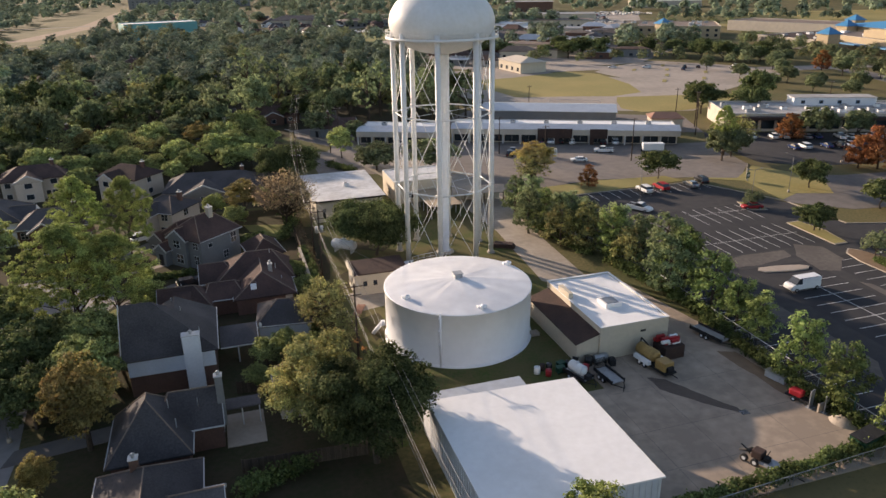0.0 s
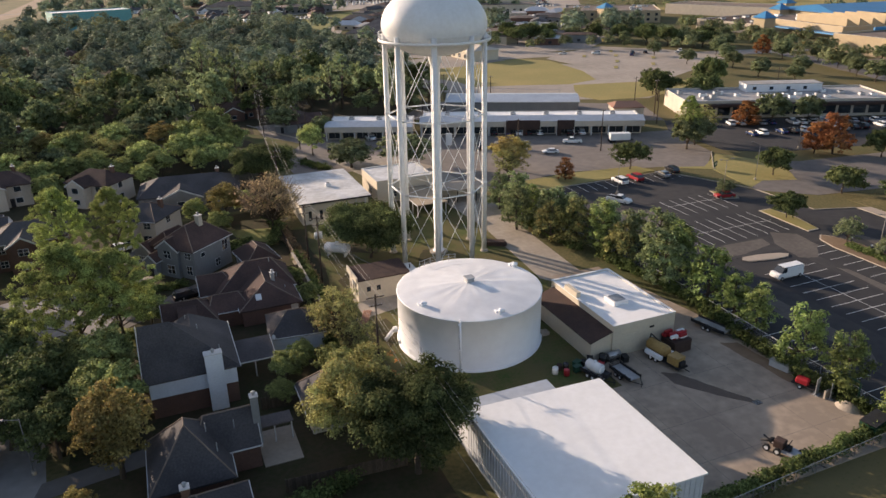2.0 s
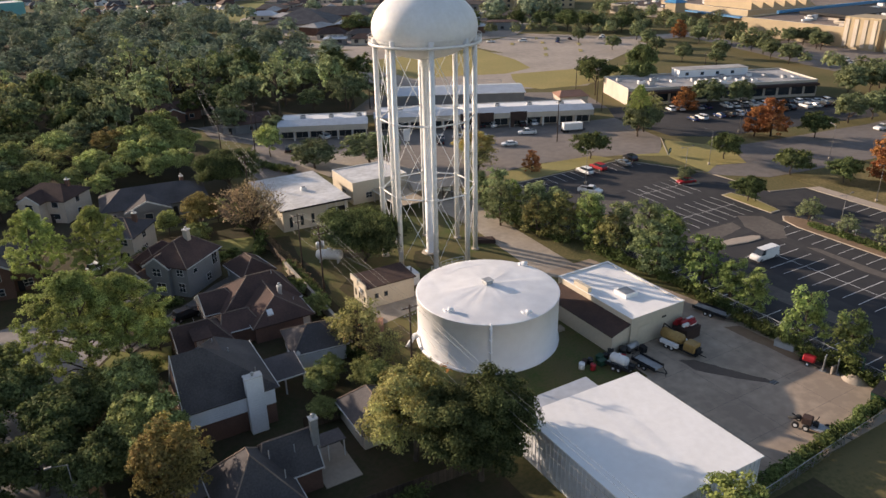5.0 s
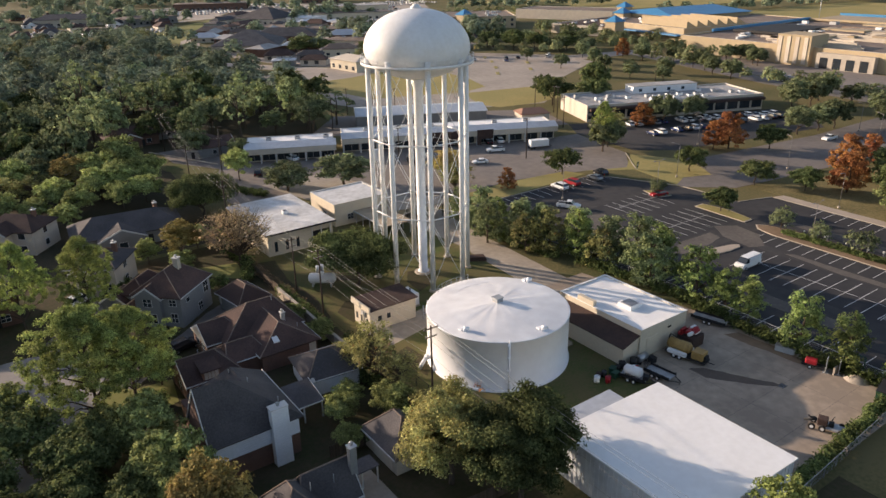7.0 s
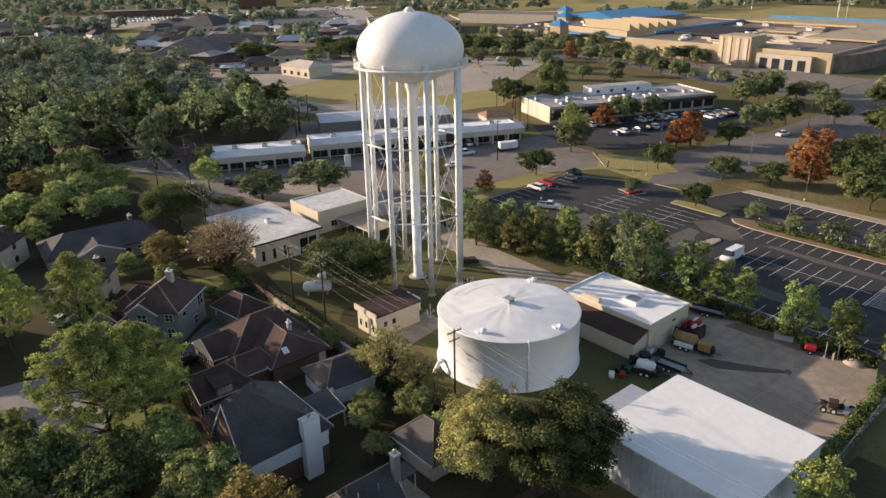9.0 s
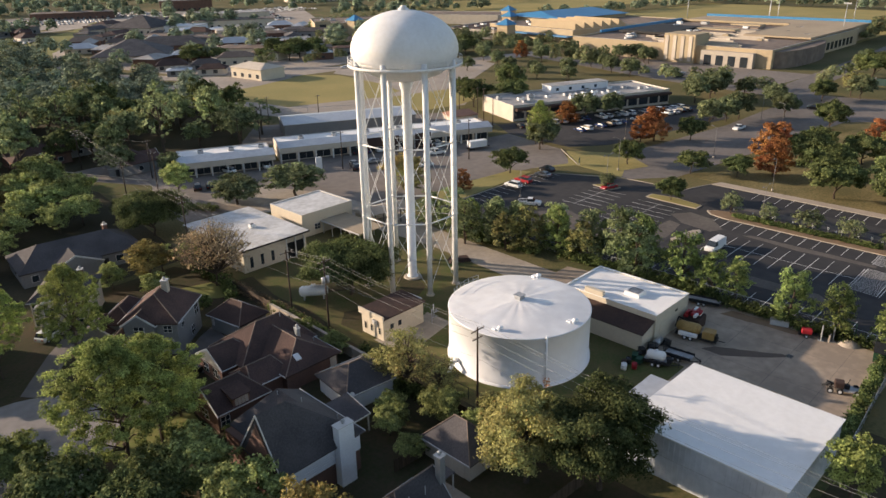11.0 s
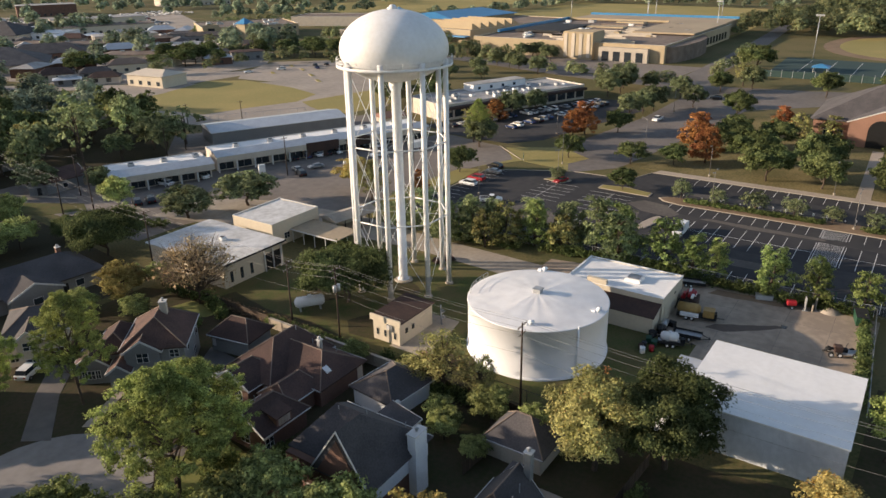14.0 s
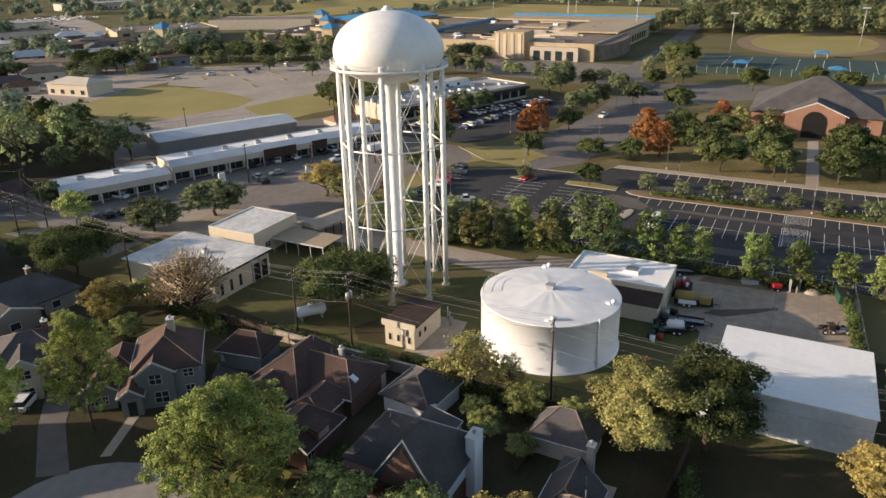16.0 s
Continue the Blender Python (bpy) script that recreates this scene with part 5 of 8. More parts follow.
chain = [(14.0, 30.0, 12.6)] + POLES
for (x0, y0, h0), (x1, y1, h1) in zip(chain, chain[1:]):
    s = 0.012 * (y1 - y0)
    for o in (-1.08, 0.48, 1.08):
        wire((x0 + o, y0, h0 - 0.12), (x1 + o, y1, h1 - 0.12), s * 1.4)
    wire((x0 - 0.8, y0, h0 - 1.32), (x1 - 0.8, y1, h1 - 1.32), s * 1.8)
    wire((x0 + 0.12, y0, h0 - 4.6), (x1 + 0.12, y1, h1 - 4.6), s * 2.2)
wire((26, 250, 11.6), (36, 226, 10.4), 0.5)
wire((36, 226, 10.4), (31, 212, 10.4), 0.3)
for z in (10.5, 9.8):
    wire((14.2, 117.2, z), (22.0, 113.5, 4.2), 0.4)


# ---- trees ----
def leaf_cloud(rng, clumps, per, size, centre=None, loose=0.58, ruffle=0.85):
    """Small three-cornered leaf blades on the skins of rounded clumps (x, y, z, r, rz), a few large ones inside to close them."""
    V = []
    for x, y, z, r, rz in clumps:
        n = max(6, int(per * r * r))
        d = rng.normal(size=(n, 3))
        d /= np.linalg.norm(d, axis=1)[:, None]
        d[:, 2] = np.where(d[:, 2] < -0.35, -0.6 * d[:, 2], d[:, 2])
        k = rng.uniform(0.72, 1.12, (n, 1)) + np.abs(rng.normal(size=(n, 1))) * (loose - 0.4) * 0.6
        inner = rng.uniform(size=(n, 1)) < 0.12
        c = d * np.where(inner, 0.45, k) * np.array((r, r, rz)) + np.array((x, y, z))
        nn = rng.normal(size=(n, 3)) * ruffle + d * 0.8
        if centre is not None:
            out = c - np.array(centre)
            nn += out / np.linalg.norm(out, axis=1)[:, None] * 0.9
        nn[:, 2] += 0.25
        nn /= np.linalg.norm(nn, axis=1)[:, None]
        u = np.cross(nn, rng.normal(size=(n, 3)))
        u /= np.linalg.norm(u, axis=1)[:, None]
        w = np.cross(nn, u)
        s = size * rng.uniform(0.55, 1.3, (n, 1)) * np.where(inner, 2.2, 1.0)
        V.append(np.stack((c - u * s, c + u * s * 0.7 - w * s * 0.75, c + u * s * 0.55 + w * s * 0.85), 1).reshape(-1, 3))
    return np.concatenate(V)


def leaf_mesh(name, V, material):
    me = bpy.data.meshes.new(name)
    n = len(V) // 3
    me.vertices.add(len(V))
    me.vertices.foreach_set("co", V.astype(np.float32).ravel())
    me.loops.add(3 * n)
    me.loops.foreach_set("vertex_index", np.arange(3 * n, dtype=np.int32))
    me.polygons.add(n)
    me.polygons.foreach_set("loop_start", np.arange(0, 3 * n, 3, dtype=np.int32))
    me.update(calc_edges=True)
    me.materials.append(material)
    return me


def crown_clumps(rng, shape, H, R, n):
    """Clumps of leaves (x, y, z, r, rz) on an uneven crown with gaps."""
    out = []
    if shape == "pine":
        # flat sprays in loose tiers, open between them
        for k in range(n):
            f = rng.uniform(0, 1) ** 0.85
            z = H * (0.34 + 0.63 * f)
            a = rng.uniform(0, 2 * math.pi)
            edge = R * math.sqrt(max(0.05, 1 - (1.75 * (f - 0.36)) ** 2 if f > 0.36 else 1 - (1.5 * (0.36 - f)) ** 2))
            d = edge * (0.25 + 0.75 * math.sqrt(rng.uniform(0, 1))) * (1 + 0.16 * math.sin(3 * a + 9 * f))
            r = R * rng.uniform(0.06, 0.135)
            out.append((d * math.cos(a), d * math.sin(a), z + 0.03 * H * math.sin(4 * a + 7 * f), r, r * 0.75))
    elif shape == "spire":
        for k in range(n * 2):
            f = rng.uniform(0, 1) ** 1.15
            z = H * (0.12 + 0.84 * f)
            a = rng.uniform(0, 2 * math.pi)
            rad = R * (1.0 - 0.8 * abs(f - 0.22) ** 1.15) * (0.3 + 0.62 * math.sqrt(rng.uniform(0, 1))) * (1 + 0.22 * math.sin(3 * a + 5 * f))
            r = R * rng.uniform(0.14, 0.26)
            out.append((rad * math.cos(a), rad * math.sin(a), z, r, r * 0.8))
    else:
        lob = rng.uniform(0, 6.28, 4)
        for k in range(int(n * 2.7)):
            d = rng.normal(size=3)
            d /= np.linalg.norm(d)
            if d[2] < -0.7:
                d[2] *= -0.6
            a = math.atan2(d[1], d[0])
            s = 1 + 0.17 * math.sin(2 * a + lob[0]) + 0.13 * math.sin(3 * a + lob[1]) + 0.12 * math.sin(5 * d[2] + lob[2] + 2 * a)
            rr = rng.uniform(0.48, 0.86) * min(s, 1.12) * 0.9
            vz, c = (0.42, 0.55) if shape == "round" else (0.37, 0.57)
            r = R * rng.uniform(0.1, 0.2)
            out.append((d[0] * R * rr, d[1] * R * rr, H * (c + vz * d[2] * rr * 1.1), r, r * 0.75))
    return out


def tree(name, label, category, seed, shape, H, R, n, per, size, leaf, at, group="", limbs=9, thin=1.0):
    rng = np.random.default_rng(seed)
    t = thing(name, label, category, at, group)
    cl = crown_clumps(rng, shape, H, R, n)
    bm = bmesh.new()
    r0 = 0.028 * H * thin
    top = H * (0.9 if shape in ("pine", "spire") else 0.55)
    p, steps = Vector((0, 0, -0.2)), 4
    for k in range(steps):
        q = Vector((rng.normal() * 0.02 * H, rng.normal() * 0.02 * H, top * (k + 1) / steps))
        cone(bm, p, q, r0 * (1 - k / steps * 0.8), r0 * (1 - (k + 1) / steps * 0.8), 7, False)
        p = q
    order = rng.permutation(len(cl))[:limbs]
    for i in order:
        x, y, z, r, rz = cl[i]
        z0 = min(top * 0.95, max(H * 0.18, z - math.hypot(x, y) * 0.7))
        mid = Vector((x * 0.5, y * 0.5, (z0 + z) / 2 + 0.03 * H))
        cone(bm, (0, 0, z0), mid, r0 * 0.45, r0 * 0.28, 5, False)
        cone(bm, mid, (x, y, z), r0 * 0.28, r0 * 0.08, 5, False)
    part("trunk", bm, M["bark"], t)
    part("crown", leaf_mesh("crown", leaf_cloud(rng, cl, per, size, (0, 0, H * 0.4), 0.4 if shape == "pine" else 0.58), M[leaf]), None, t)
    return t


def put(kind, x, y, s=1.0, rz=0.0, sz=None, label=""):
    o = copy_thing(kind, pose(x, y, 0, 0, 0, rz) @ Matrix.Diagonal((s, s, sz or s, 1)))
    if label:
        tagged(o, label)
    return o


# ---- tree kinds: the first of each stands in its own place, the rest are copies ----
g1, g2, g3, g4 = "pines of the gardens", "car park trees", "trees along the fence", "woodland trees"
# gardens
tree("tree", "large broad tree with yellowing olive leaves behind the houses", "tree", 11, "round", 14.0, 6.9, 56, 190, 0.155, "leaf_olive", pose(7.4, 71.6, 0))
tree("tree", "large dark green broad tree beside a yellowing one", "tree", 12, "round", 14.4, 7.6, 68, 170, 0.16, "leaf_live", pose(12.1, 64.8, 0))
tree("tree", "reddish crown just behind the big broad trees", "tree", 13, "round", 12.6, 2.6, 14, 90, 0.16, "leaf_rust", pose(11.4, 72.0, 0))
pine = tree("pine_tree", "tall bright green pine with open layered crown", "pine tree", 14, "pine", 18.0, 6.9, 370, 190, 0.125, "leaf_pine", pose(-23.4, 107.4, 0), g1, 26, 0.55)
put(pine, -17.9, 109.8, 0.9, 75, 0.85)
put(pine, -17.8, 135.5, 0.66, 200, 0.95)
put(pine, -27.0, 141.5, 0.68, 140, 0.92)
oakg = tree("tree", "dense dark green garden tree", "tree", 15, "round", 9.5, 5.6, 52, 85, 0.2, "leaf_green", pose(-19.6, 96.6, 0), "garden trees")
for a in ((-19.2, 88.4, 1.0, 60), (-24.6, 98.6, 0.9, 120), (-33.6, 114, 0.8, 77), (-43, 140, 1.2, 70), (-46, 112, 1.2, 33), (-50, 84, 1.2, 130), (-19.4, 83.6, 0.8, 20),
          (-38, 118.5, 0.4, 10)) + (
          (1.0, 151, 0.55, 80), (-3, 160, 0.6, 150), (12.4, 159.6, 0.55, 220), (7.6, 162, 0.6, 300), (-13.6, 113.4, 0.6, 80), (-15.2, 119, 0.5, 15), (2.6, 89.6, 0.5, 66), (5.4, 92.2, 0.45, 12), (8.6, 86.4, 0.62, 200), (8.0, 79.4, 0.6, 150), (1.0, 84.4, 0.4, 30), (10.4, 110.6, 0.45, 0), (9.8, 119, 0.4, 50), (-40, 118, 1.0, 0), (-44, 100, 1.0, 200), (-16, 52, 1.0, 20), (-24, 60, 1.0, 70)):
    put(oakg, *a)
# dark leaf colour stands in for neighbouring trees' shadow on these crowns
dko = tree("tree", "broad green garden tree, deep shade put into its dark leaf colour", "tree", 33, "round", 10.0, 5.8, 50, 70, 0.22, "leaf_live", pose(-32, 103.5, 0), "garden trees")
for a in ((-27.5, 94, 1.0, 300), (-25, 84, 0.85, 90), (-38, 96, 1.0, 45), (-30.5, 88, 0.9, 200), (-36, 88, 1.0, 140)):
    put(dko, *a)
yel = tree("tree", "golden yellow autumn tree in a garden", "tree", 16, "round", 13.0, 5.4, 46, 120, 0.18, "leaf_yellow", pose(-18.3, 77.4, 0), "golden trees")
put(yel, 3.4, 157.5, 1.05, 130, 0.72)
put(yel, -22, 70, 0.45, 20)
put(yel, 10, 47, 0.9, 90, 0.6, label="rusty yellow tree at the shed's corner")
olv = tree("tree", "pale olive half-bare tree along the fence", "tree", 17, "round", 10.6, 5.2, 44, 44, 0.15, "leaf_olive", pose(11.2, 95.4, 0), "half-bare trees", 46)
put(olv, 12.6, 90.6, 0.66, 100)
put(olv, 9.4, 99.0, 0.62, 40)
bare = tree("tree", "half-bare brown tree with fine twigs", "tree", 18, "round", 13.4, 8.0, 84, 11, 0.17, "leaf_brown", pose(11.2, 147.4, 0), "", 190, 0.6)
rng = np.random.default_rng(181)
bm = bmesh.new()
for k in range(420):
    d = rng.normal(size=3)
    d[2] = abs(d[2]) * 0.9 - 0.1
    d /= np.linalg.norm(d)
    p = Vector((d[0] * 5.4, d[1] * 5.4, 6.6 + d[2] * 4.6)) * float(rng.uniform(0.72, 1.0))
    cone(bm, p, p + Vector((d[0], d[1], d[2] * 0.6 + 0.75)) * float(rng.uniform(1.2, 2.6)), 0.05, 0.015, 3, False)
part("bare_branching", bm, M["twig"], bare, "bare grey-brown branching")
oakt = tree("tree", "broad dark live oak beside the tower", "tree", 19, "oak", 11.4, 9.6, 104, 75, 0.2, "leaf_live", pose(25.6, 125.6, 0), "live oaks")
put(oakt, 15.5, 182, 0.95, 50)
put(oakt, 17, 197, 0.5, 150)
put(oakg, 33, 204, 0.8, 10, 1.05)
tree("tree", "bright green tree close beside the shed", "tree", 20, "round", 10.8, 3.9, 26, 150, 0.16, "leaf_pine", pose(27.2, 43.4, 0))

# trees along the fence and car park
frt = tree("tree", "bushy mid-green tree along the fence", "tree", 21, "spire", 9.2, 3.8, 44, 60, 0.22, "leaf_wood", pose(57.6, 127, 0), g3)
frp = tree("tree", "light green pine along the car park fence", "tree", 22, "spire", 10.4, 3.7, 40, 60, 0.21, "leaf_fence", pose(66.6, 110, 0), g3)
fro = tree("tree", "olive half-bare tree along the fence", "tree", 23, "spire", 9.0, 4.2, 40, 34, 0.23, "leaf_olive", pose(64.6, 115.6, 0), g3)
for x, y, s, r in ((61.4, 134, 0.95, 40), (62.6, 122.6, 0.9, 100), (66.2, 119.6, 0.85, 160), (69.4, 104, 0.95, 220), (66, 126, 0.8, 300), (70.2, 98, 1.1, 10), (67.4, 92.4, 1.0, 75), (60.2, 140, 0.8, 15), (69, 112, 0.9, 33)):
    put(frt, x, y, s * 1.12, r)
for x, y, s, r in ((70.6, 93, 1.05, 30), (69.2, 84, 0.98, 90), (69.6, 78.6, 0.75, 150), (70, 74.4, 0.7, 210), (68.4, 64.4, 0.82, 270), (68.0, 57.4, 0.8, 330), (68.6, 50, 0.7, 60), (67.6, 43.6, 0.85, 120), (62, 129, 0.8, 10), (68.2, 37, 0.8, 0)):
    put(frp, x, y, s * 1.08, r)
for x, y, s, r in ((60.6, 118.4, 0.9, 80), (67.2, 104.4, 0.85, 170)):
    put(fro, x, y, s, r)
lot = tree("tree", "rounded dark green car park oak", "tree", 24, "oak", 7.6, 6.5, 46, 40, 0.26, "leaf_live", pose(105, 153.4, 0), g2)
for x, y, s, r in ((112, 108.5, 0.8, 30), (134, 133.6, 0.95, 60), (136.4, 115.4, 0.9, 90), (141.4, 104.8, 0.85, 20), (172, 133.4, 1.0, 200)):
    put(lot, x, y, s, r)
bed = tree("tree", "small dark green young tree in a planted bed", "tree", 25, "round", 5.6, 3.7, 34, 34, 0.21, "leaf_oak", pose(112.0, 93.6, 0), g2, 8)
for x, y, s, r in ((111.6, 85, 0.85, 10), (111.6, 76.5, 1.0, 100), (111.8, 68.2, 0.95, 50), (111.4, 60.3, 0.85, 200), (111.2, 52, 0.9, 20), (111.2, 43.5, 0.95, 70), (111, 35, 0.9, 20), (111, 27, 0.9, 130), (110.6, 126, 0.65, 30), (112.4, 126.8, 0.7, 80)):
    put(bed, x, y, s, r)
rust = tree("tree", "rusty orange autumn tree by the road", "tree", 26, "spire", 11.0, 4.8, 40, 43, 0.29, "leaf_rust", pose(161, 104.4, 0), "rust trees")
put(rust, 163.5, 141.6, 1.0, 90)
put(rust, 159.5, 144.2, 0.8, 180)
put(rust, 85, 152.6, 0.5, 30, label="dark red small tree beside the shops' verge")
put(rust, 168, 178, 0.85, 30, 0.7, label="dull red tree before the offices")
put(rust, 200.5, 87, 0.75, 0, label="dull reddish tree beside the brick hall")
put(rust, 181.4, 108, 0.7, 60)
put(rust, 148, 98, 0.95, 200)
put(fro, 188, 80, 1.0, 20, label="yellowing olive tree before the brick hall")
put(fro, 192, 71.5, 0.95, 90, label="yellowing olive tree before the brick hall")
put(olv, 284, 119, 1.1, 10, label="pale brown half-bare tree by the crossing")
church = tree("tree", "large dark spreading oak on dry grass", "tree", 27, "oak", 11.5, 8.2, 60, 38, 0.31, "leaf_live", pose(152, 86.5, 0), "oaks before the hall")
for x, y, s, r in ((152, 69, 1.05, 40), (159.5, 48.5, 1.05, 90), (146, 41.6, 0.9, 170), (144, 30, 1.0, 210), (168, 96, 0.9, 250), (215, 105, 0.9, 290), (176, 84, 0.8, 330), (160, 36, 1.0, 22), (272, 84, 0.95, 66), (288, 61, 0.9, 99), (277, 48, 0.9, 12), (333, 124, 1.2, 0), (265, 124, 0.8, 60), (138.6, 79.6, 0.92, 20), (138.4, 66.4, 0.9, 110), (138.2, 50.6, 0.98, 250), (184, 98, 0.7, 140)):
    put(church, x, y, s, r)
gr = tree("tree", "mid-green rounded roadside tree", "tree", 28, "round", 10.5, 6.4, 46, 38, 0.31, "leaf_oak", pose(131.6, 163, 0), "roadside trees")
for x, y, s, r in ((137, 166, 0.9, 40), (177, 176.6, 1.0, 70), (188, 172.4, 0.9, 110), (231, 161, 1.15, 150), (243, 160, 1.1, 20), (254, 163, 1.15, 60), (196, 138.4, 0.95, 95), (206, 137, 0.9, 200), (213, 135.4, 1.0, 240), (242, 134, 0.95, 280), (226, 124, 0.9, 10), (279, 114, 1.0, 55), (255, 151, 0.8, 75), (41, 224, 0.7, 50)) + (
                    (39.5, 187, 1.25, 10), (53.4, 182, 1.4, 90), (241, 247, 0.8, 10), (287, 239, 0.9, 50), (273, 215, 0.95, 80), (320, 234, 0.9, 120), (275, 311, 0.9, 160), (245, 324, 0.75, 200), (285, 340, 1.0, 240), (291, 282, 1.0, 280), (322, 251, 0.9, 320), (331, 244, 0.9, 20), (279, 229, 0.9, 15)) + ( (232, 262, 0.7, 30), (250, 272, 0.8, 90), (262, 290, 0.9, 140), (246, 232, 0.7, 220), (262, 244, 0.85, 10), (240, 292, 0.75, 70), (258, 262, 0.6, 40), (300, 268, 0.9, 5), (291, 249, 0.8, 100), (31, 237, 0.9, 80), (327, 246, 0.9, 30), (318, 230, 0.9, 77)):
    put(gr, x, y, s, r, s * 0.62 if s > 1.2 else None)
put(yel, 76.6, 166.6, 1.25, 20, 0.75, label="yellowing roadside tree near the shops")
put(olv, 72, 158, 1.05, 70, 0.85, label="yellow-green tree by the service drive")
put(pine, 131.6, 163.4, 0.5, 40, 0.85, "tall light green pine at the shops' corner")
put(olv, 142, 170, 1.35, 10, 1.1, label="yellow-green tree at the offices' corner")
oakf = tree("tree", "broad dark green oak behind the offices", "tree", 29, "oak", 12.4, 9.6, 36, 15, 0.44, "leaf_live", pose(169, 224, 0), "oaks of the town")
put(oakf, 183, 215, 0.9, 140, 0.95)
put(oakf, 194, 226, 0.8, 200, 1.3)
put(oakf, 176, 236, 0.72, 90, 0.9)
for x, y, s, r in ((160, 436, 1.0, 0), (168, 444, 1.1, 60), (176, 434, 0.9, 120), (206, 404, 1.1, 30), (216, 408, 1.15, 80), (222, 396, 0.9, 170), (196, 416, 0.8, 10)):
    put(oakf, x, y, s, r, s * 0.85)
for i, (x, y) in enumerate(((262, 374), (270, 364), (277, 353), (284, 351), (290, 339), (297, 346), (301, 331), (268, 387), (255, 395), (246, 407), (236, 420), (279, 375), (291, 362), (226, 428), (214, 432), (306, 346))):
    put(oakf if i % 3 else gr, x, y, 0.72 + 0.09 * (i % 4), 50 * i, 0.8 + 0.1 * (i % 3))
for x, y, k, s, r, z in ((-36.5, 229, yel, 1.1, 10, 0.72), (-23.5, 217, olv, 1.25, 60, 0.95), (-15.5, 215, olv, 1.2, 130, 0.85), (-5.5, 221, yel, 1.1, 200, 0.85), (-11, 207, oakg, 1.0, 20, 0.95), (-1, 209, oakg, 1.1, 70, 1.0), (8, 227, oakg, 1.35, 120, 1.35), (4, 213, oakg, 1.1, 170, 1.0), (-50, 238, oakg, 1.2, 220, 1.1),
                         (-51, 217, gr, 0.9, 20, 0.9), (-33, 212, gr, 0.85, 70, 0.8), (-30, 204, oakg, 0.9, 30, 0.8), (-62, 226, gr, 1.0, 110, 1.0), (-41, 214, olv, 1.1, 200, 0.9), (-58, 206, oakg, 1.2, 140, 1.1), (-17, 201, oakg, 0.75, 15, 0.7), (7.6, 201, oakg, 0.9, 95, 0.8), (-24, 205, oakg, 1.0, 40, 0.9), (-45, 207, oakg, 1.1, 80, 1.0), (-8, 199, oakg, 0.9, 160, 0.85), (1.5, 199, oakg, 0.85, 200, 0.8), (-36, 199, oakg, 1.0, 260, 0.9), (-30, 222, oakg, 1.2, 310, 1.1), (-18, 226, oakg, 1.2, 10, 1.15), (-44, 226, olv, 1.2, 50, 1.0), (1, 222, oakg, 1.2, 75, 1.1), (-12, 229, gr, 0.9, 20, 0.9), (-58, 234, oakg, 1.3, 5, 1.2), (-66, 214, oakg, 1.2, 190, 1.1), (12, 215, oakg, 1.0, 220, 1.0), (-57, 190, oakg, 1.1, 75, 1.0), (-33, 188, oakg, 0.8, 130, 0.8), (-12, 192, oakg, 0.7, 15, 0.7)):
    put(k, x, y, s, r, z)
put(yel, 101.5, 306, 0.9, 33, 0.65, label="golden tree at the wood's edge by the field")
put(rust, 296, 300, 0.9, 20, label="reddish-brown tree before the school")


# ---- woodland: nearest trees as things, the rest as one mesh ----
def free(x, y):
    """True where woodland may stand: outside streets, lots, fields and buildings."""
    for x0, x1, y0, y1 in KEEP_OUT:
        if x0 < x < x1 and y0 < y < y1:
            return False
    return not (200 < y < 400 and min(106, 79 + (y - 228) * 0.4) < x < 264)


KEEP_OUT = [(118, 245, 572, 715), (-70, 14, 162, 234), (10, 62, 40, 226), (60, 92, 200, 240), (8, 34, 226, 254), (30, 84, 226, 239), (-45, 12, 40, 162), (60, 345, 20, 205), (264, 360, 140, 330), (-28, -16, 184, 196), (-6, 10, 170, 183), (-54, -38, 194, 206), (290, 420, 20, 135), (370, 503, 20, 170), (-95, 0, 640, 715), (-180, -90, 540, 1300), (15, 26, 262, 275), (195, 285, 715, 860), (316, 450, 650, 835)]
rng = np.random.default_rng(77)
wk = []
for i, (shape, H, R, n, leaf, lab) in enumerate((("round", 10.5, 6.2, 32, "leaf_live", "dark green woodland tree among roofs"), ("oak", 9.6, 6.8, 34, "leaf_oak", "broad green woodland tree among roofs"), ("round", 11.5, 5.8, 32, "leaf_wood", "mid-green woodland tree among roofs"),
                                               ("pine", 13.5, 5.6, 70, "leaf_wood", "light green tall woodland tree"), ("round", 9.0, 5.4, 30, "leaf_olive", "olive autumn woodland tree"))):
    wk.append(tree("tree", lab, "tree", 40 + i, shape, H, R, n, 27, 0.34, leaf, pose(-78 + 9 * i, 236 + 5 * i, 0), g4, 6))
spots = []
gx = -150
while gx < 108:
    gy = 164
    while gy < 330:
        x, y = gx + rng.uniform(-3, 3), gy + rng.uniform(-3, 3)
        if free(x, y) and x > -0.62 * y - 20:
            spots.append((x, y))
        gy += 12.4
    gx += 12.4
spots.sort(key=lambda p: p[1] + 0.4 * abs(p[0]))
for x, y in spots[:150]:
    w = wk[rng.choice(5, p=(0.3, 0.24, 0.2, 0.14, 0.12))]
    s = rng.uniform(1.0, 1.45)
    put(w, x, y, s, rng.uniform(0, 360), s * rng.uniform(0.72, 1.4))


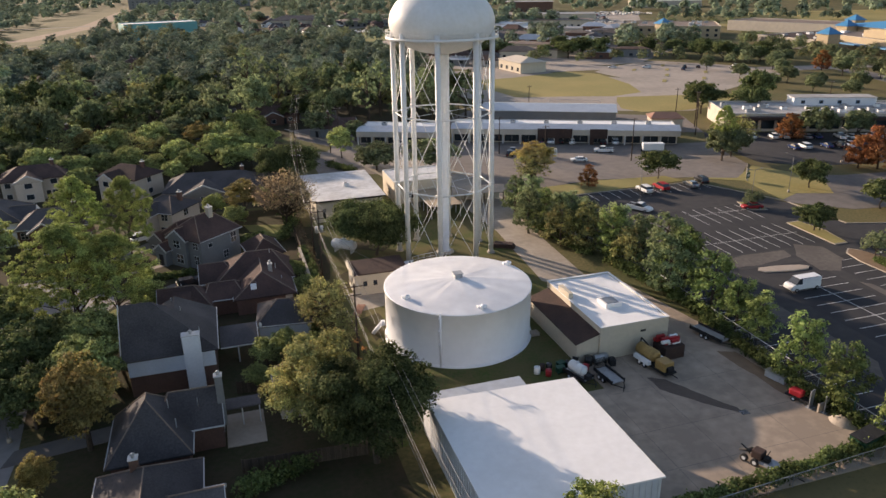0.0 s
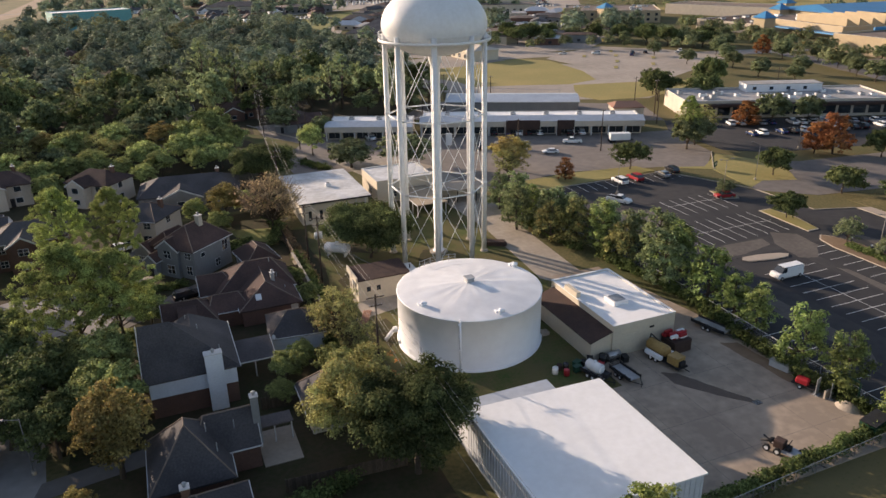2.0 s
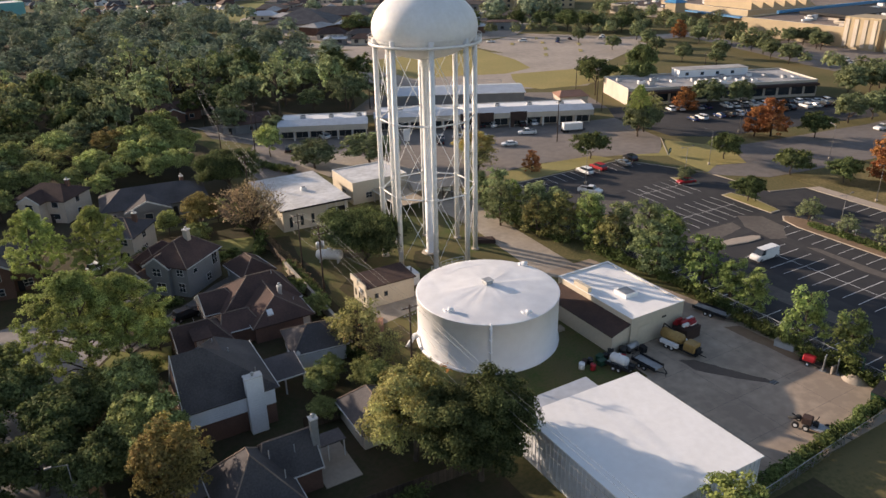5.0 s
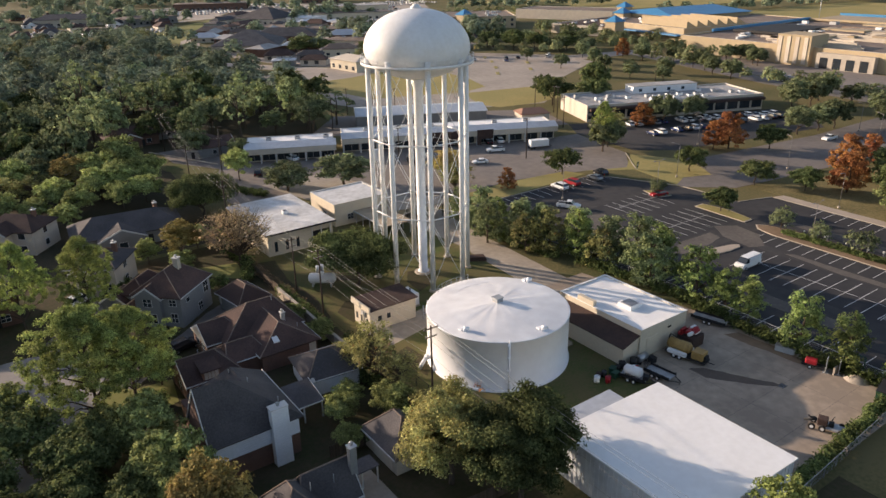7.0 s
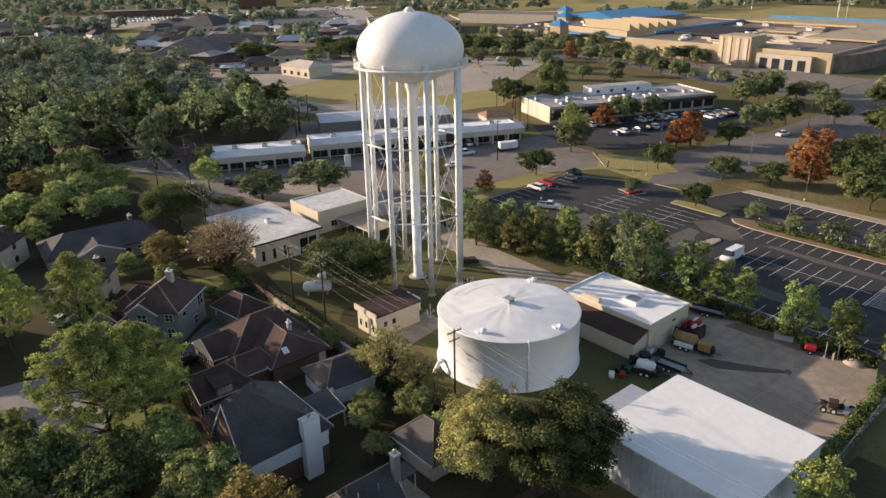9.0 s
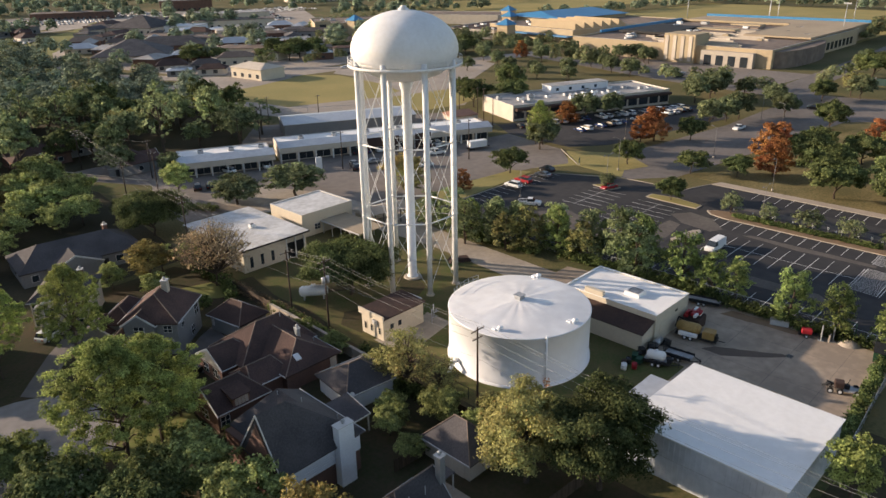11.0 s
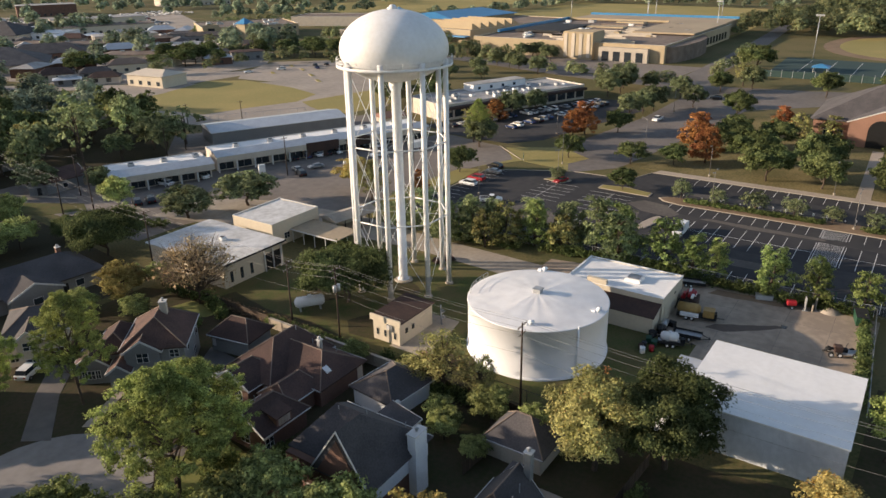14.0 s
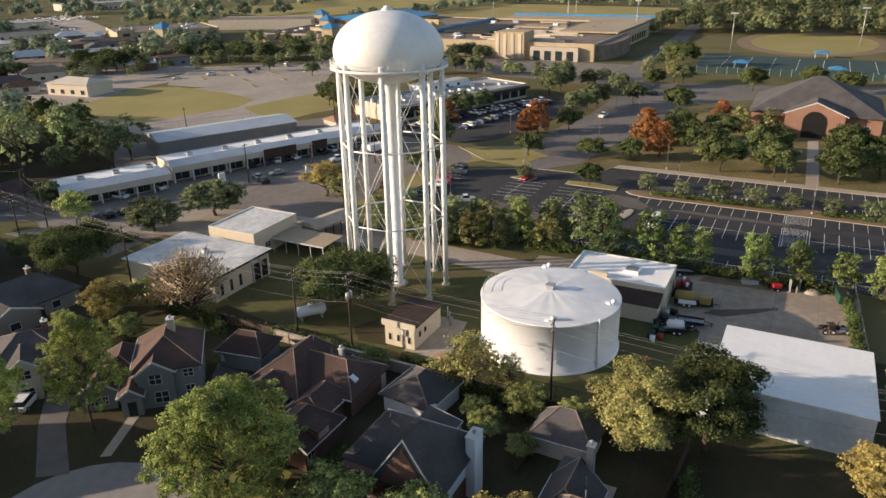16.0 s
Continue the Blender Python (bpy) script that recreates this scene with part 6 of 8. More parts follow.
def wood_mesh(name, label, leaf, seed, places, per, size=0.5):
    """Many far trees with rounded crowns in one mesh."""
    r = np.random.default_rng(seed)
    V = []
    for x, y, s in places:
        h = r.uniform(0.8, 1.5)
        c = s * (2.2 + 2.4 * h)
        cl = [(x, y, c, 2.9 * s, 2.7 * s * h)]
        for k in range(15):
            up = 1 - 1.45 * (k + 0.5) / 15
            a, d = 2.4 * k + r.uniform(-0.4, 0.4), math.sqrt(1 - up * up) * r.uniform(0.82, 1.12)
            q = s * r.uniform(1.35, 2.0)
            cl.append((x + 3.4 * s * d * math.cos(a), y + 3.4 * s * d * math.sin(a), c + 3.2 * s * h * up * r.uniform(0.9, 1.08), q, q * 0.85))
        V.append(leaf_cloud(r, cl, per, size, (x, y, c * 0.7), 0.5, 0.28))
    tagged(new(name, leaf_mesh(name, np.concatenate(V), M[leaf])), label, "woodland", "", "stuff")


def scatter(x0, x1, y0, y1, step, seed, keep=1.0):
    r = np.random.default_rng(seed)
    out = []
    x = x0
    while x < x1:
        y = y0
        while y < y1:
            px, py = x + r.uniform(-step, step) * 0.45, y + r.uniform(-step, step) * 0.45
            patch = noise.noise((px * 0.012, py * 0.012, 4.0))
            if r.uniform() < keep + patch * 0.9 and free(px, py):
                out.append((px, py, r.uniform(0.8, 1.55)))
            y += step
        x += step
    return out


wood_mesh("woodland", "dark green suburban woodland among roofs", "hazy_live", 90, [(x, y, rng.uniform(1.0, 1.5)) for x, y in spots[150:]], 10, 0.55)
def belt(pts, w, step, seed):
    r = np.random.default_rng(seed)
    out = []
    for (x0, y0), (x1, y1) in zip(pts, pts[1:]):
        n = int(math.hypot(x1 - x0, y1 - y0) / step)
        out += [(x0 + (x1 - x0) * i / n + r.uniform(-w, w), y0 + (y1 - y0) * i / n + r.uniform(-w, w), r.uniform(0.8, 1.25)) for i in range(n)]
    return out


wa, wb = scatter(-330, 106, 330, 620, 12.6, 1, 0.97), scatter(-260, -150, 170, 330, 12.6, 5, 0.95)
wood_mesh("woodland", "distant dark green suburban woodland", "hazy_live", 91, wa[::3] + wb[::2], 6.5, 0.66)
wood_mesh("woodland", "distant green suburban woodland", "hazy_oak", 94, wa[1::3] + wa[2::3][::2] + wb[1::2], 6.5, 0.66)
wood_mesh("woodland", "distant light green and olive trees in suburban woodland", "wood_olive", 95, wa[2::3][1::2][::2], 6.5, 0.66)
wood_mesh("woodland", "distant light green pines in suburban woodland", "hazy_pine", 97, wa[2::3][1::2][1::2], 6.5, 0.64)
wood_mesh("woodland", "trees along the streets before the school", "wood_mixed", 96, [(x, y, 0.8 * q) for x, y, q in [(x, y, 0.95 * k) for x, y, k in belt([(290, 480), (282, 440), (296, 400), (322, 360), (330, 262)], 9, 5, 1)] + belt([(290, 326), (222, 372), (160, 392)], 5, 11, 2) + belt([(270, 150), (272, 220), (300, 290)], 5, 10, 3)
          + belt([(342, 320), (350, 420), (376, 448)], 8, 5, 4) + belt([(330, 530), (400, 590), (470, 560)], 12, 7, 7) + belt([(240, 410), (262, 398), (250, 440)], 7, 5, 8) + belt([(295, 136), (330, 132), (395, 135)], 4, 16, 9)], 11, 0.46)
wood_mesh("woodland", "distant mixed green trees round fields and streets", "hazy_oak", 92, [(x, y, 1.1 * k) for x, y, k in scatter(122, 330, 400, 700, 16, 2, 0.13)] + scatter(-700, 40, 640, 1300, 17, 3, 0.6) + scatter(40, 250, 720, 1300, 18, 23, 0.35) + belt([(520, 445), (800, 425), (1000, 520)], 14, 8, 32) + belt([(770, 180), (810, 420)], 12, 9, 33) + belt([(440, 640), (620, 590)], 10, 10, 34) + scatter(860, 1100, 150, 420, 16, 14, 0.6), 3.4, 1.0)
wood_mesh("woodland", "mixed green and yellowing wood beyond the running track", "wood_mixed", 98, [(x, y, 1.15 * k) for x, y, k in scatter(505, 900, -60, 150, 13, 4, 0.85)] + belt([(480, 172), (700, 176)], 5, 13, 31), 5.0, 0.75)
wood_mesh("woodland", "far tree line on the horizon", "hazy_oak", 93, scatter(200, 1500, 640, 1500, 26, 6, 0.48) + scatter(-700, 1500, 1300, 2000, 30, 7, 0.65) + scatter(1000, 1800, 0, 700, 24, 8, 0.75), 2.2, 1.5)


# ---- shops, offices and public buildings ----
def shop_row(x, y, w, d, h, rz, n, label, dark_bays=()):
    """A row of shops; x, y: the front's left corner on the ground."""
    c, s = math.cos(radians(rz)), math.sin(radians(rz))
    cx, cy = x + c * w / 2 - s * d / 2, y + s * w / 2 + c * d / 2
    t = flat_building("shop_row", label, cx, cy, w, d, h - 0.6, rz, "siding_cream", "roof_white", 0.1)
    bm = bmesh.new()
    q = [bm.verts.new(p) for p in ((-w / 2 - 0.4, -d / 2 - 2.6, h - 2.5), (w / 2 + 0.4, -d / 2 - 2.6, h - 2.5), (w / 2 + 0.4, -d / 2 - 0.01, h - 2.3), (-w / 2 - 0.4, -d / 2 - 0.01, h - 2.3), (-w / 2 - 0.4, -d / 2 - 2.6, h - 0.9), (w / 2 + 0.4, -d / 2 - 2.6, h - 0.9), (w / 2 + 0.4, -d / 2 - 0.01, h - 0.1), (-w / 2 - 0.4, -d / 2 - 0.01, h - 0.1))]
    for f in ((3, 2, 1, 0), (4, 5, 6, 7), (0, 1, 5, 4), (1, 2, 6, 5), (2, 3, 7, 6), (3, 0, 4, 7)):
        bm.faces.new([q[i] for i in f])
    part("canopy", bm, M["siding_cream"], t, "pale canopy band along the shopfronts")
    bm = bmesh.new()
    q = [bm.verts.new(p) for p in ((-w / 2 - 0.5, -d / 2 - 2.7, h - 0.88), (w / 2 + 0.5, -d / 2 - 2.7, h - 0.88), (w / 2 + 0.5, -d / 2 + 1.2, h + 0.2), (-w / 2 - 0.5, -d / 2 + 1.2, h + 0.2), (-w / 2 - 0.5, -d / 2 - 2.7, h - 0.78), (w / 2 + 0.5, -d / 2 - 2.7, h - 0.78), (w / 2 + 0.5, -d / 2 + 1.2, h + 0.3), (-w / 2 - 0.5, -d / 2 + 1.2, h + 0.3))]
    for f in ((3, 2, 1, 0), (4, 5, 6, 7), (0, 1, 5, 4), (1, 2, 6, 5), (2, 3, 7, 6), (3, 0, 4, 7)):
        bm.faces.new([q[i] for i in f])
    part("canopy_roof", bm, M["roof_metal"], t, "pale metal canopy roof")
    b = w / n
    for k in range(n):
        u = -w / 2 + b * (k + 0.5)
        f = rect_on(t, "shopfront", "y-", u - b * 0.42, u + b * 0.42, 0.3, h - 2.6, -d / 2, M["glass"], 0.05)
        rect_on(f, "mullion", "y-", u - 0.06, u + 0.06, 0.3, h - 2.6, -d / 2, M["steel"], 0.1)
        part_box("pillar", u - b / 2 - 0.2, u - b / 2 + 0.2, -d / 2 - 2.5, -d / 2 - 2.1, 0, h - 2.4, M["trim"], t)
        if k in dark_bays:
            part_box("fascia_panel", u - b / 2, u + b / 2, -d / 2 - 2.72, -d / 2 - 2.6, h - 3.4, h - 0.5, M["brown_roof"], t, "dark brown shopfront fascia")
            part_box("side_panel", u - b / 2, u - b / 4, -d / 2 - 2.6, -d / 2 - 2.45, 0, h - 3.4, M["brown_roof"], t)
        if k % 2:
            roof_unit(t, u, d * 0.1, h - 0.75, 1.6, 1.4, 0.9)
    return t


shop_row(70.0, 213.4, 68.3, 11.5, 5.4, -24.8, 13, "long pale row of shops with a metal canopy", (5, 6, 8))
shop_row(41.7, 220.8, 26, 12, 5.2, -24.8, 6, "short pale row of garage shops with a metal canopy")
t = thing("warehouse", "low warehouse with a pale metal gable roof", "warehouse", pose(112.5, 234.0, 0, 0, 0, -27))
part_box("wall", -23, 23, -8, 8, 0, 4.4, M["siding_grey"], t)
bm = bmesh.new()
roof_solid(bm, -23.4, 23.4, -8.4, 8.4, 4.6, 1.3, "x", 0, 0, 0.2)
part("roof", bm, M["roof_metal"], t, "pale blue-grey metal roof")
for k in range(22):
    part_box("seam", -22.5 + 2.1 * k, -22.42 + 2.1 * k, -8.3, -8.25, 0.1, 4.5, M["siding_grey"], t)
t = thing("small_shop", "small cream shop with a red-brown roof", "shop", pose(141.5, 206, 0, 0, 0, -22))
part_box("wall", -5, 5, -4, 4, 0, 4.0, M["siding_cream"], t)
bm = bmesh.new()
roof_solid(bm, -5.4, 5.4, -4.4, 4.4, 4.2, 1.4, "x", 2, 2)
part("roof", bm, M["red_brick"], t, "red-brown tiled roof")

b = flat_building("office_block", "long low brown brick office block with a flat grey roof", 195, 192.7, 71, 24, 5.8, -21.8, "siding_cream", "roof_grey", 0.4)
for k in range(14):
    window(b, "y-", -33 + 5.08 * k, 1.0, 4.0, 2.6, -12, M["brown_roof"])
part_box("canopy", -35, 35, -14.2, -12.05, 4.0, 4.9, M["brown_roof"], b, "dark brown front overhang")
rng = np.random.default_rng(3)
for k in range(24):
    roof_unit(b, rng.uniform(-33, 33), rng.uniform(-10, 4), 5.4, rng.uniform(1.2, 2.6), rng.uniform(1.2, 2.0), rng.uniform(0.7, 1.3), ("galv", "white_paint")[k % 2])
part_box("upper_block", -9, 18, 5, 11.6, 5.2, 8.0, M["siding_white"], b, "white upper block on the roof")
part_box("upper_roof", -9.2, 18.2, 4.8, 11.8, 8.0, 8.15, M["roof_grey"], b)
for k in range(4):
    window(b, "y-", -6 + 6 * k, 6.1, 1.2, 1.0, 5.0, M["blue_roof"])

# brick hall with a hipped roof
t = thing("brick_hall", "red brick hall with a dark grey hipped roof and arched porch", "church", pose(206, 58.5, 0))
wing(t, -13, 22, -19, 19, 7.0, 9.6, "y", "red_brick", "shingle_grey", 18.6, 18.6, 1.0)
part_box("porch_wall", -16.5, -13, -8.5, 8.5, 0, 7.4, M["red_brick"], t)
wing(t, -16.6, -4, -8.6, 8.6, 7.5, 4.0, "x", "red_brick", "shingle_grey", 0, 4.0, 0.7)
# no recess is cut: a flat arch carries the doorway's shade as colour
bm = bmesh.new()
pts = [(-3.4, 0.2), (3.4, 0.2)] + [(3.4 * math.cos(a), 5.2 + 3.4 * math.sin(a)) for a in (math.pi * i / 12 for i in range(13))]
q = [bm.verts.new((-16.85, y, z)) for y, z in pts]
bm.faces.new(q)
r = bmesh.ops.extrude_face_region(bm, geom=bm.faces[:])
bmesh.ops.translate(bm, verts=[v for v in r["geom"] if isinstance(v, bmesh.types.BMVert)], vec=(0.3, 0, 0))
bmesh.ops.recalc_face_normals(bm, faces=bm.faces[:])
part("arch_shade", bm, M["deep"], t, "near-black arched sheet painted as the doorway recess's shade")
for u in (-15, -11, 11, 15):
    window(t, "x-", u, 1.2, 1.4, 3.0, -13)

# the long low school and its annexes
b = flat_building("school", "long low tan school building with a flat roof", 405, 232, 138, 120, 9.5, 0, "school_wall", "roof_brown", 0.8)
part_box("entrance_tower", -72, -56, -20, -2, 0, 15, M["school_wall"], b, "taller tan entrance block")
for k in range(4):
    part_box("pilaster", -72.3, -72, -18.5 + 4.6 * k, -16.5 + 4.6 * k, 1, 14, M["siding_cream"], b)
part_box("porch", -72.5, -69, -52, -24, 0, 7.5, M["siding_cream"], b, "pale entrance porch")
for k in range(4):
    rect_on(b, "entrance", "x-", -49.5 + 6.5 * k, -45.5 + 6.5 * k, 0.2, 5.4, -72.5, M["glass"], 0.08, "dark glazed entrance")
bm = bmesh.new()
prism(bm, [(-32 + 34 * math.cos(a), -60 - 8 * math.sin(a)) for a in (math.pi * i / 10 for i in range(11))][::-1], 0, 8.5)
bmesh.ops.recalc_face_normals(bm, faces=bm.faces[:])
part("curved_wing", bm, M["roof_brown"], b, "dark brown curved side wing")
for k in range(12):
    window(b, "y-", -20 + 7 * k, 1.5, 4.5, 4.0, -60, M["dark"])
for k in range(9):
    part_box("roof_step", -55 + 13 * k, -46 + 13 * k, -14 + 4 * (k % 3), 14 + 6 * (k % 2), 8.6, 9.4 + 0.5 * (k % 3), M[("concrete", "roof_brown", "school_wall")[k % 3]], b, "low raised roof deck")
part_box("sunk_roof", -30, 20, 20, 52, 9.3, 10.6, M["dark"], b, "dark raised roof deck")
for k in range(30):
    roof_unit(b, rng.uniform(-50, 60), rng.uniform(-50, 50), 8.7, rng.uniform(2, 6), rng.uniform(2, 5), rng.uniform(0.8, 2.0), ("galv", "white_paint", "school_wall")[k % 3])
part_box("far_rim", -40, 69, 58.5, 59.7, 9.3, 11.0, M["blue_roof"], b, "blue band along the far roof edge")
part_box("side_rim", 66.5, 68.6, -18, 58, 9.3, 10.6, M["school_wall"], b, "tan parapet wall")
part_box("deck_rim", -10, 68, -58, -20, 9.4, 10.4, M["gravel"], b, "tan gravel roof deck")
part_box("rear_hall", 69.05, 108, -56, 58, 0, 9.8, M["school_wall"], b, "tan rear hall")
part_box("gravel_roof", 69.3, 107.7, -55.7, 57.7, 9.81, 10.0, M["gravel"], b, "flat tan gravel roof")
part_box("rear_rim", 107, 108.2, -56.2, 58.2, 9.82, 11.6, M["blue_roof"], b, "blue-grey band along the rear roof edge")
for k in range(9):
    part_box("parapet_wall", -60 + 9 * k, -59.3 + 9 * k, -40 + 6 * (k % 4), 8 + 9 * (k % 3), 8.72, 9.9, M["siding_cream"], b, "pale parapet across the roof")
    part_box("duct", -58 + 11 * k, -50 + 11 * k, 30 + 5 * (k % 5), 31.2 + 5 * (k % 5), 8.75, 9.7, M["white_paint"], b, "long white roof duct")
b = flat_building("school_wing", "tan school wing with a sawtooth blue metal roof", 440, 352, 120, 84, 8.5, -8, "school_wall", "roof_brown", 0.5)
for k in range(6):
    bm = bmesh.new()
    x0 = -58 + 9 * k
    q = [bm.verts.new(p) for p in ((x0, -42, 8.6), (x0 + 9, -42, 8.6), (x0, -42, 13), (x0, 0, 8.6), (x0 + 9, 0, 8.6), (x0, 0, 13))]
    for f in ((0, 1, 2), (5, 4, 3), (0, 2, 5, 3), (2, 1, 4, 5)):
        bm.faces.new([q[i] for i in f])
    bmesh.ops.recalc_face_normals(bm, faces=bm.faces[:])
    part("sawtooth", bm, M["school_wall"], b)
bm = bmesh.new()
roof_solid(bm, -24, 56, 4, 66, 11, 4, "x", 10, 10)
part("blue_roof", bm, M["blue_roof"], b, "broad bright blue metal roof")
part_box("hall_wall", -22, 54, 6, 64, 7.9, 11, M["school_wall"], b)
part_box("hall_end", -22, 54, 42.05, 64, 0, 7.9, M["school_wall"], b)
part_box("blue_canopy", -66, -60.1, -42, 10, 4.0, 4.8, M["blue_roof"], b, "blue entrance canopy")
for k in range(20):
    roof_unit(b, rng.uniform(-50, 0), rng.uniform(2, 38), 8.0, rng.uniform(2, 5), rng.uniform(2, 4), 1.4, ("galv", "white_paint")[k % 2])
b = flat_building("school_annex", "tan two-storey school block with small windows", 349, 514, 72, 60, 9.0, -32.5, "school_wall", "roof_brown", 0.5)
for k in range(12):
    for z in (1.6, 5.2):
        window(b, "y-", -33 + 6.0 * k, z, 2.0, 1.8, -30, M["siding_grey"])
part_box("entry_block", -36, -24, -32, -29.95, 0, 11, M["school_wall"], b, "taller tan entry block")
rect_on(b, "entry_glass", "y-", -32.5, -27.5, 0.5, 8.5, -32, M["glass"], 0.08, "tall dark glazing")
for k in range(14):
    roof_unit(b, rng.uniform(-32, 32), rng.uniform(-24, 26), 8.4, rng.uniform(2, 5), rng.uniform(2, 4), 1.2, ("galv", "white_paint")[k % 2])
b2 = flat_building("school_annex", "low brown-roofed school block", 405, 405, 90, 46, 6.5, 6, "siding_cream", "brown_roof", 0.4)
for k in range(14):
    roof_unit(b2, rng.uniform(-40, 40), rng.uniform(-18, 18), 6.1, rng.uniform(2, 5), rng.uniform(2, 4), 1.2, ("galv", "white_paint")[k % 2])
for x, y in ((362, 366), (327, 489), (420, 410), (470, 452)):
    t = thing("stair_tower", "square tan tower with a blue pyramid roof", "tower", pose(x, y, 0), "blue-roofed towers")
    part_box("wall", -4.5, 4.5, -4.5, 4.5, 0, 11, M["school_wall"], t)
    bm = bmesh.new()
    roof_solid(bm, -5.4, 5.4, -5.4, 5.4, 11.1, 4.0, "x", 5.39, 5.39)
    part("roof", bm, M["blue_roof"], t)
b = flat_building("school_hall", "long school hall with a white roof", 455, 500, 40, 90, 8, 22, "siding_cream", "roof_brown", 0.4)

# sports ground
slab("tennis_court", [(318, 28), (388, 28), (392, 120), (318, 118)], 0.05, M["court"], "dark green tennis courts")
for k in range(7):
    slab("court_line_%d" % (k + 1), [(322, 34 + 12 * k), (384, 34 + 12 * k), (384, 34.25 + 12 * k), (322, 34.25 + 12 * k)], 0.06, M["paint"], "white court line", 0.02)
t = thing("court_fence", "tall dark windscreen fence round the courts", "fence", pose(0, 0, 0))
for k in range(19):
    part_box("screen", 317.4, 317.6, 28 + 4.8 * k, 32.6 + 4.8 * k, 0, 3.0, M["court"], t)
    part_box("post", 317.3, 317.7, 32.6 + 4.8 * k, 32.8 + 4.8 * k, 0, 3.6, M["galv"], t)
slab("track", [(470 + 72 * math.cos(a), 66 + 46 * math.sin(a)) for a in (2 * math.pi * i / 28 for i in range(28))], 0.04, M["dirt"], "brown running track")
slab("track_field", [(470 + 62 * math.cos(a), 66 + 37 * math.sin(a)) for a in (2 * math.pi * i / 28 for i in range(28))], 0.05, M["dry_grass"], "dry grass inside the track")
slab("school_road", [(262, 128), (300, 136), (420, 140), (700, 158), (700, 166), (420, 152), (300, 150), (262, 142)], 0.035, M["road"], "straight tan road beside the school")
slab("school_field", [(480, 172), (760, 180), (800, 420), (520, 440), (500, 300)], 0.03, M["dry_grass"], "wide dry yellow playing field")
slab("school_field_2", [(440, 560), (900, 460), (1000, 640), (520, 760)], 0.03, M["dry_grass"], "wide dry playing field beyond the school")
slab("school_pitch", [(430, 640), (560, 600), (600, 680), (460, 730)], 0.04, M["lawn"], "bright green sports pitch")
for x, y in ((340, 96), (330, 52), (392, 60)):
    t = thing("court_shelter", "small blue-roofed open shelter", "shelter", pose(x, y, 0), "blue shelters")
    for sx in (-3, 3):
        for sy in (-3, 3):
            part_box("post", sx - 0.12, sx + 0.12, sy - 0.12, sy + 0.12, 0, 3, M["trim"], t)
    bm = bmesh.new()
    roof_solid(bm, -4, 4, -4, 4, 3.1, 1.4, "x", 3.99, 3.99)
    part("roof", bm, M["blue_roof"], t)
for x, y, h in ((398, 108, 22), (455, 40, 22), (470, 180, 24), (530, 250, 24), (540, 320, 24), (560, 200, 22), (520, 240, 26), (523, 247, 26)):
    t = thing("floodlight_mast", "tall pale floodlight mast", "floodlight", pose(x, y, 0), "floodlights")
    bm = bmesh.new()
    cone(bm, (0, 0, 0), (0, 0, h), 0.3, 0.18, 8)
    part("mast", bm, M["galv"], t)
    part_box("lamp_bar", -0.3, 0.3, -2.2, 2.2, h, h + 0.9, M["galv"], t)

# far town to the north
t = flat_building("unfinished_block", "teal sheathed building under construction", -38, 672, 58, 26, 14, 15, "teal", "roof_white", 0.5)
for k in range(7):
    window(t, "y-", -22 + 7 * k, 3 + (k % 2) * 4, 2.0, 2.2, -13, M["dark"])
b = flat_building("apartment_block", "long pale grey apartment block", -20, 1330, 190, 30, 15, 5, "siding_grey", "roof_grey", 0.5)
for k in range(28):
    for z in (2, 6, 10):
        window(b, "y-", -88 + 6.5 * k, z, 2.6, 2.0, -15)
slab("canal", [(-160, 700), (-130, 870), (-120, 1280), (-95, 1280), (-110, 860), (-140, 700)], 0.03, M["dirt"], "brown cleared ground strip")
slab("canal_road", [(-220, 860), (-60, 905), (-60, 912), (-220, 868)], 0.05, M["road"], "pale road over the cleared strip")
slab("teal_lot", [(0, 670), (120, 700), (120, 740), (0, 715)], 0.03, M["road"], "pale gravel lot beside the construction")
slab("north_green", [(116, 556), (128, 551), (166, 586), (205, 660), (258, 781), (282, 852), (246, 800), (203, 731), (162, 686), (120, 646), (112, 600)], 0.03, M["bank_grass"], "bright green mown grass bank")
slab("north_knoll", [(229, 914), (239, 852), (293, 909), (330, 1000), (309, 1040)], 0.03, M["dry_grass"], "dry orange-tan grass knoll")
slab("north_lot", [(312, 660), (345, 640), (392, 668), (480, 800), (448, 836), (392, 832)], 0.03, M["pale_lot"], "tan car park full of cars in the far town")
far = [("tan gabled store with a weathered roof", 158, 363, 24, 15, 5.2, -84, "tan_wall", "siding_cream", 2.2), ("broad low building with a grey shingle roof", 148, 484, 42, 40, 4.6, -32, "siding_cream", "shingle_grey", 8.0), ("hall with a blue-grey pyramid roof", 236, 662, 42, 42, 5.0, -58, "siding_cream", "shingle_grey", 9.0),
       ("white metal-roofed annexe beside a hall", 262, 640, 30, 26, 5.0, -58, "siding_white", "roof_metal", 1.0), ("low tan building among oaks", 208, 452, 38, 20, 4.6, -57, "tan_wall", "roof_brown", 1.0), ("long dark-roofed low building", 186, 512, 44, 26, 4.5, -32, "brick", "shingle_grey", 5.0),
       ("small open grey shelter", 135, 402, 12, 8, 3.0, -30, "siding_grey", "roof_metal", 1.0), ("small brown-roofed store", 149, 392, 14, 9, 3.2, -40, "siding_cream", "shingle_brown", 2.2), ("small grey-roofed store", 156, 412, 15, 10, 3.2, -30, "siding_grey", "shingle_grey", 2.4), ("low house with a brown roof", 142, 424, 16, 11, 3.2, -30, "siding_cream", "shingle_brown", 3.0)]
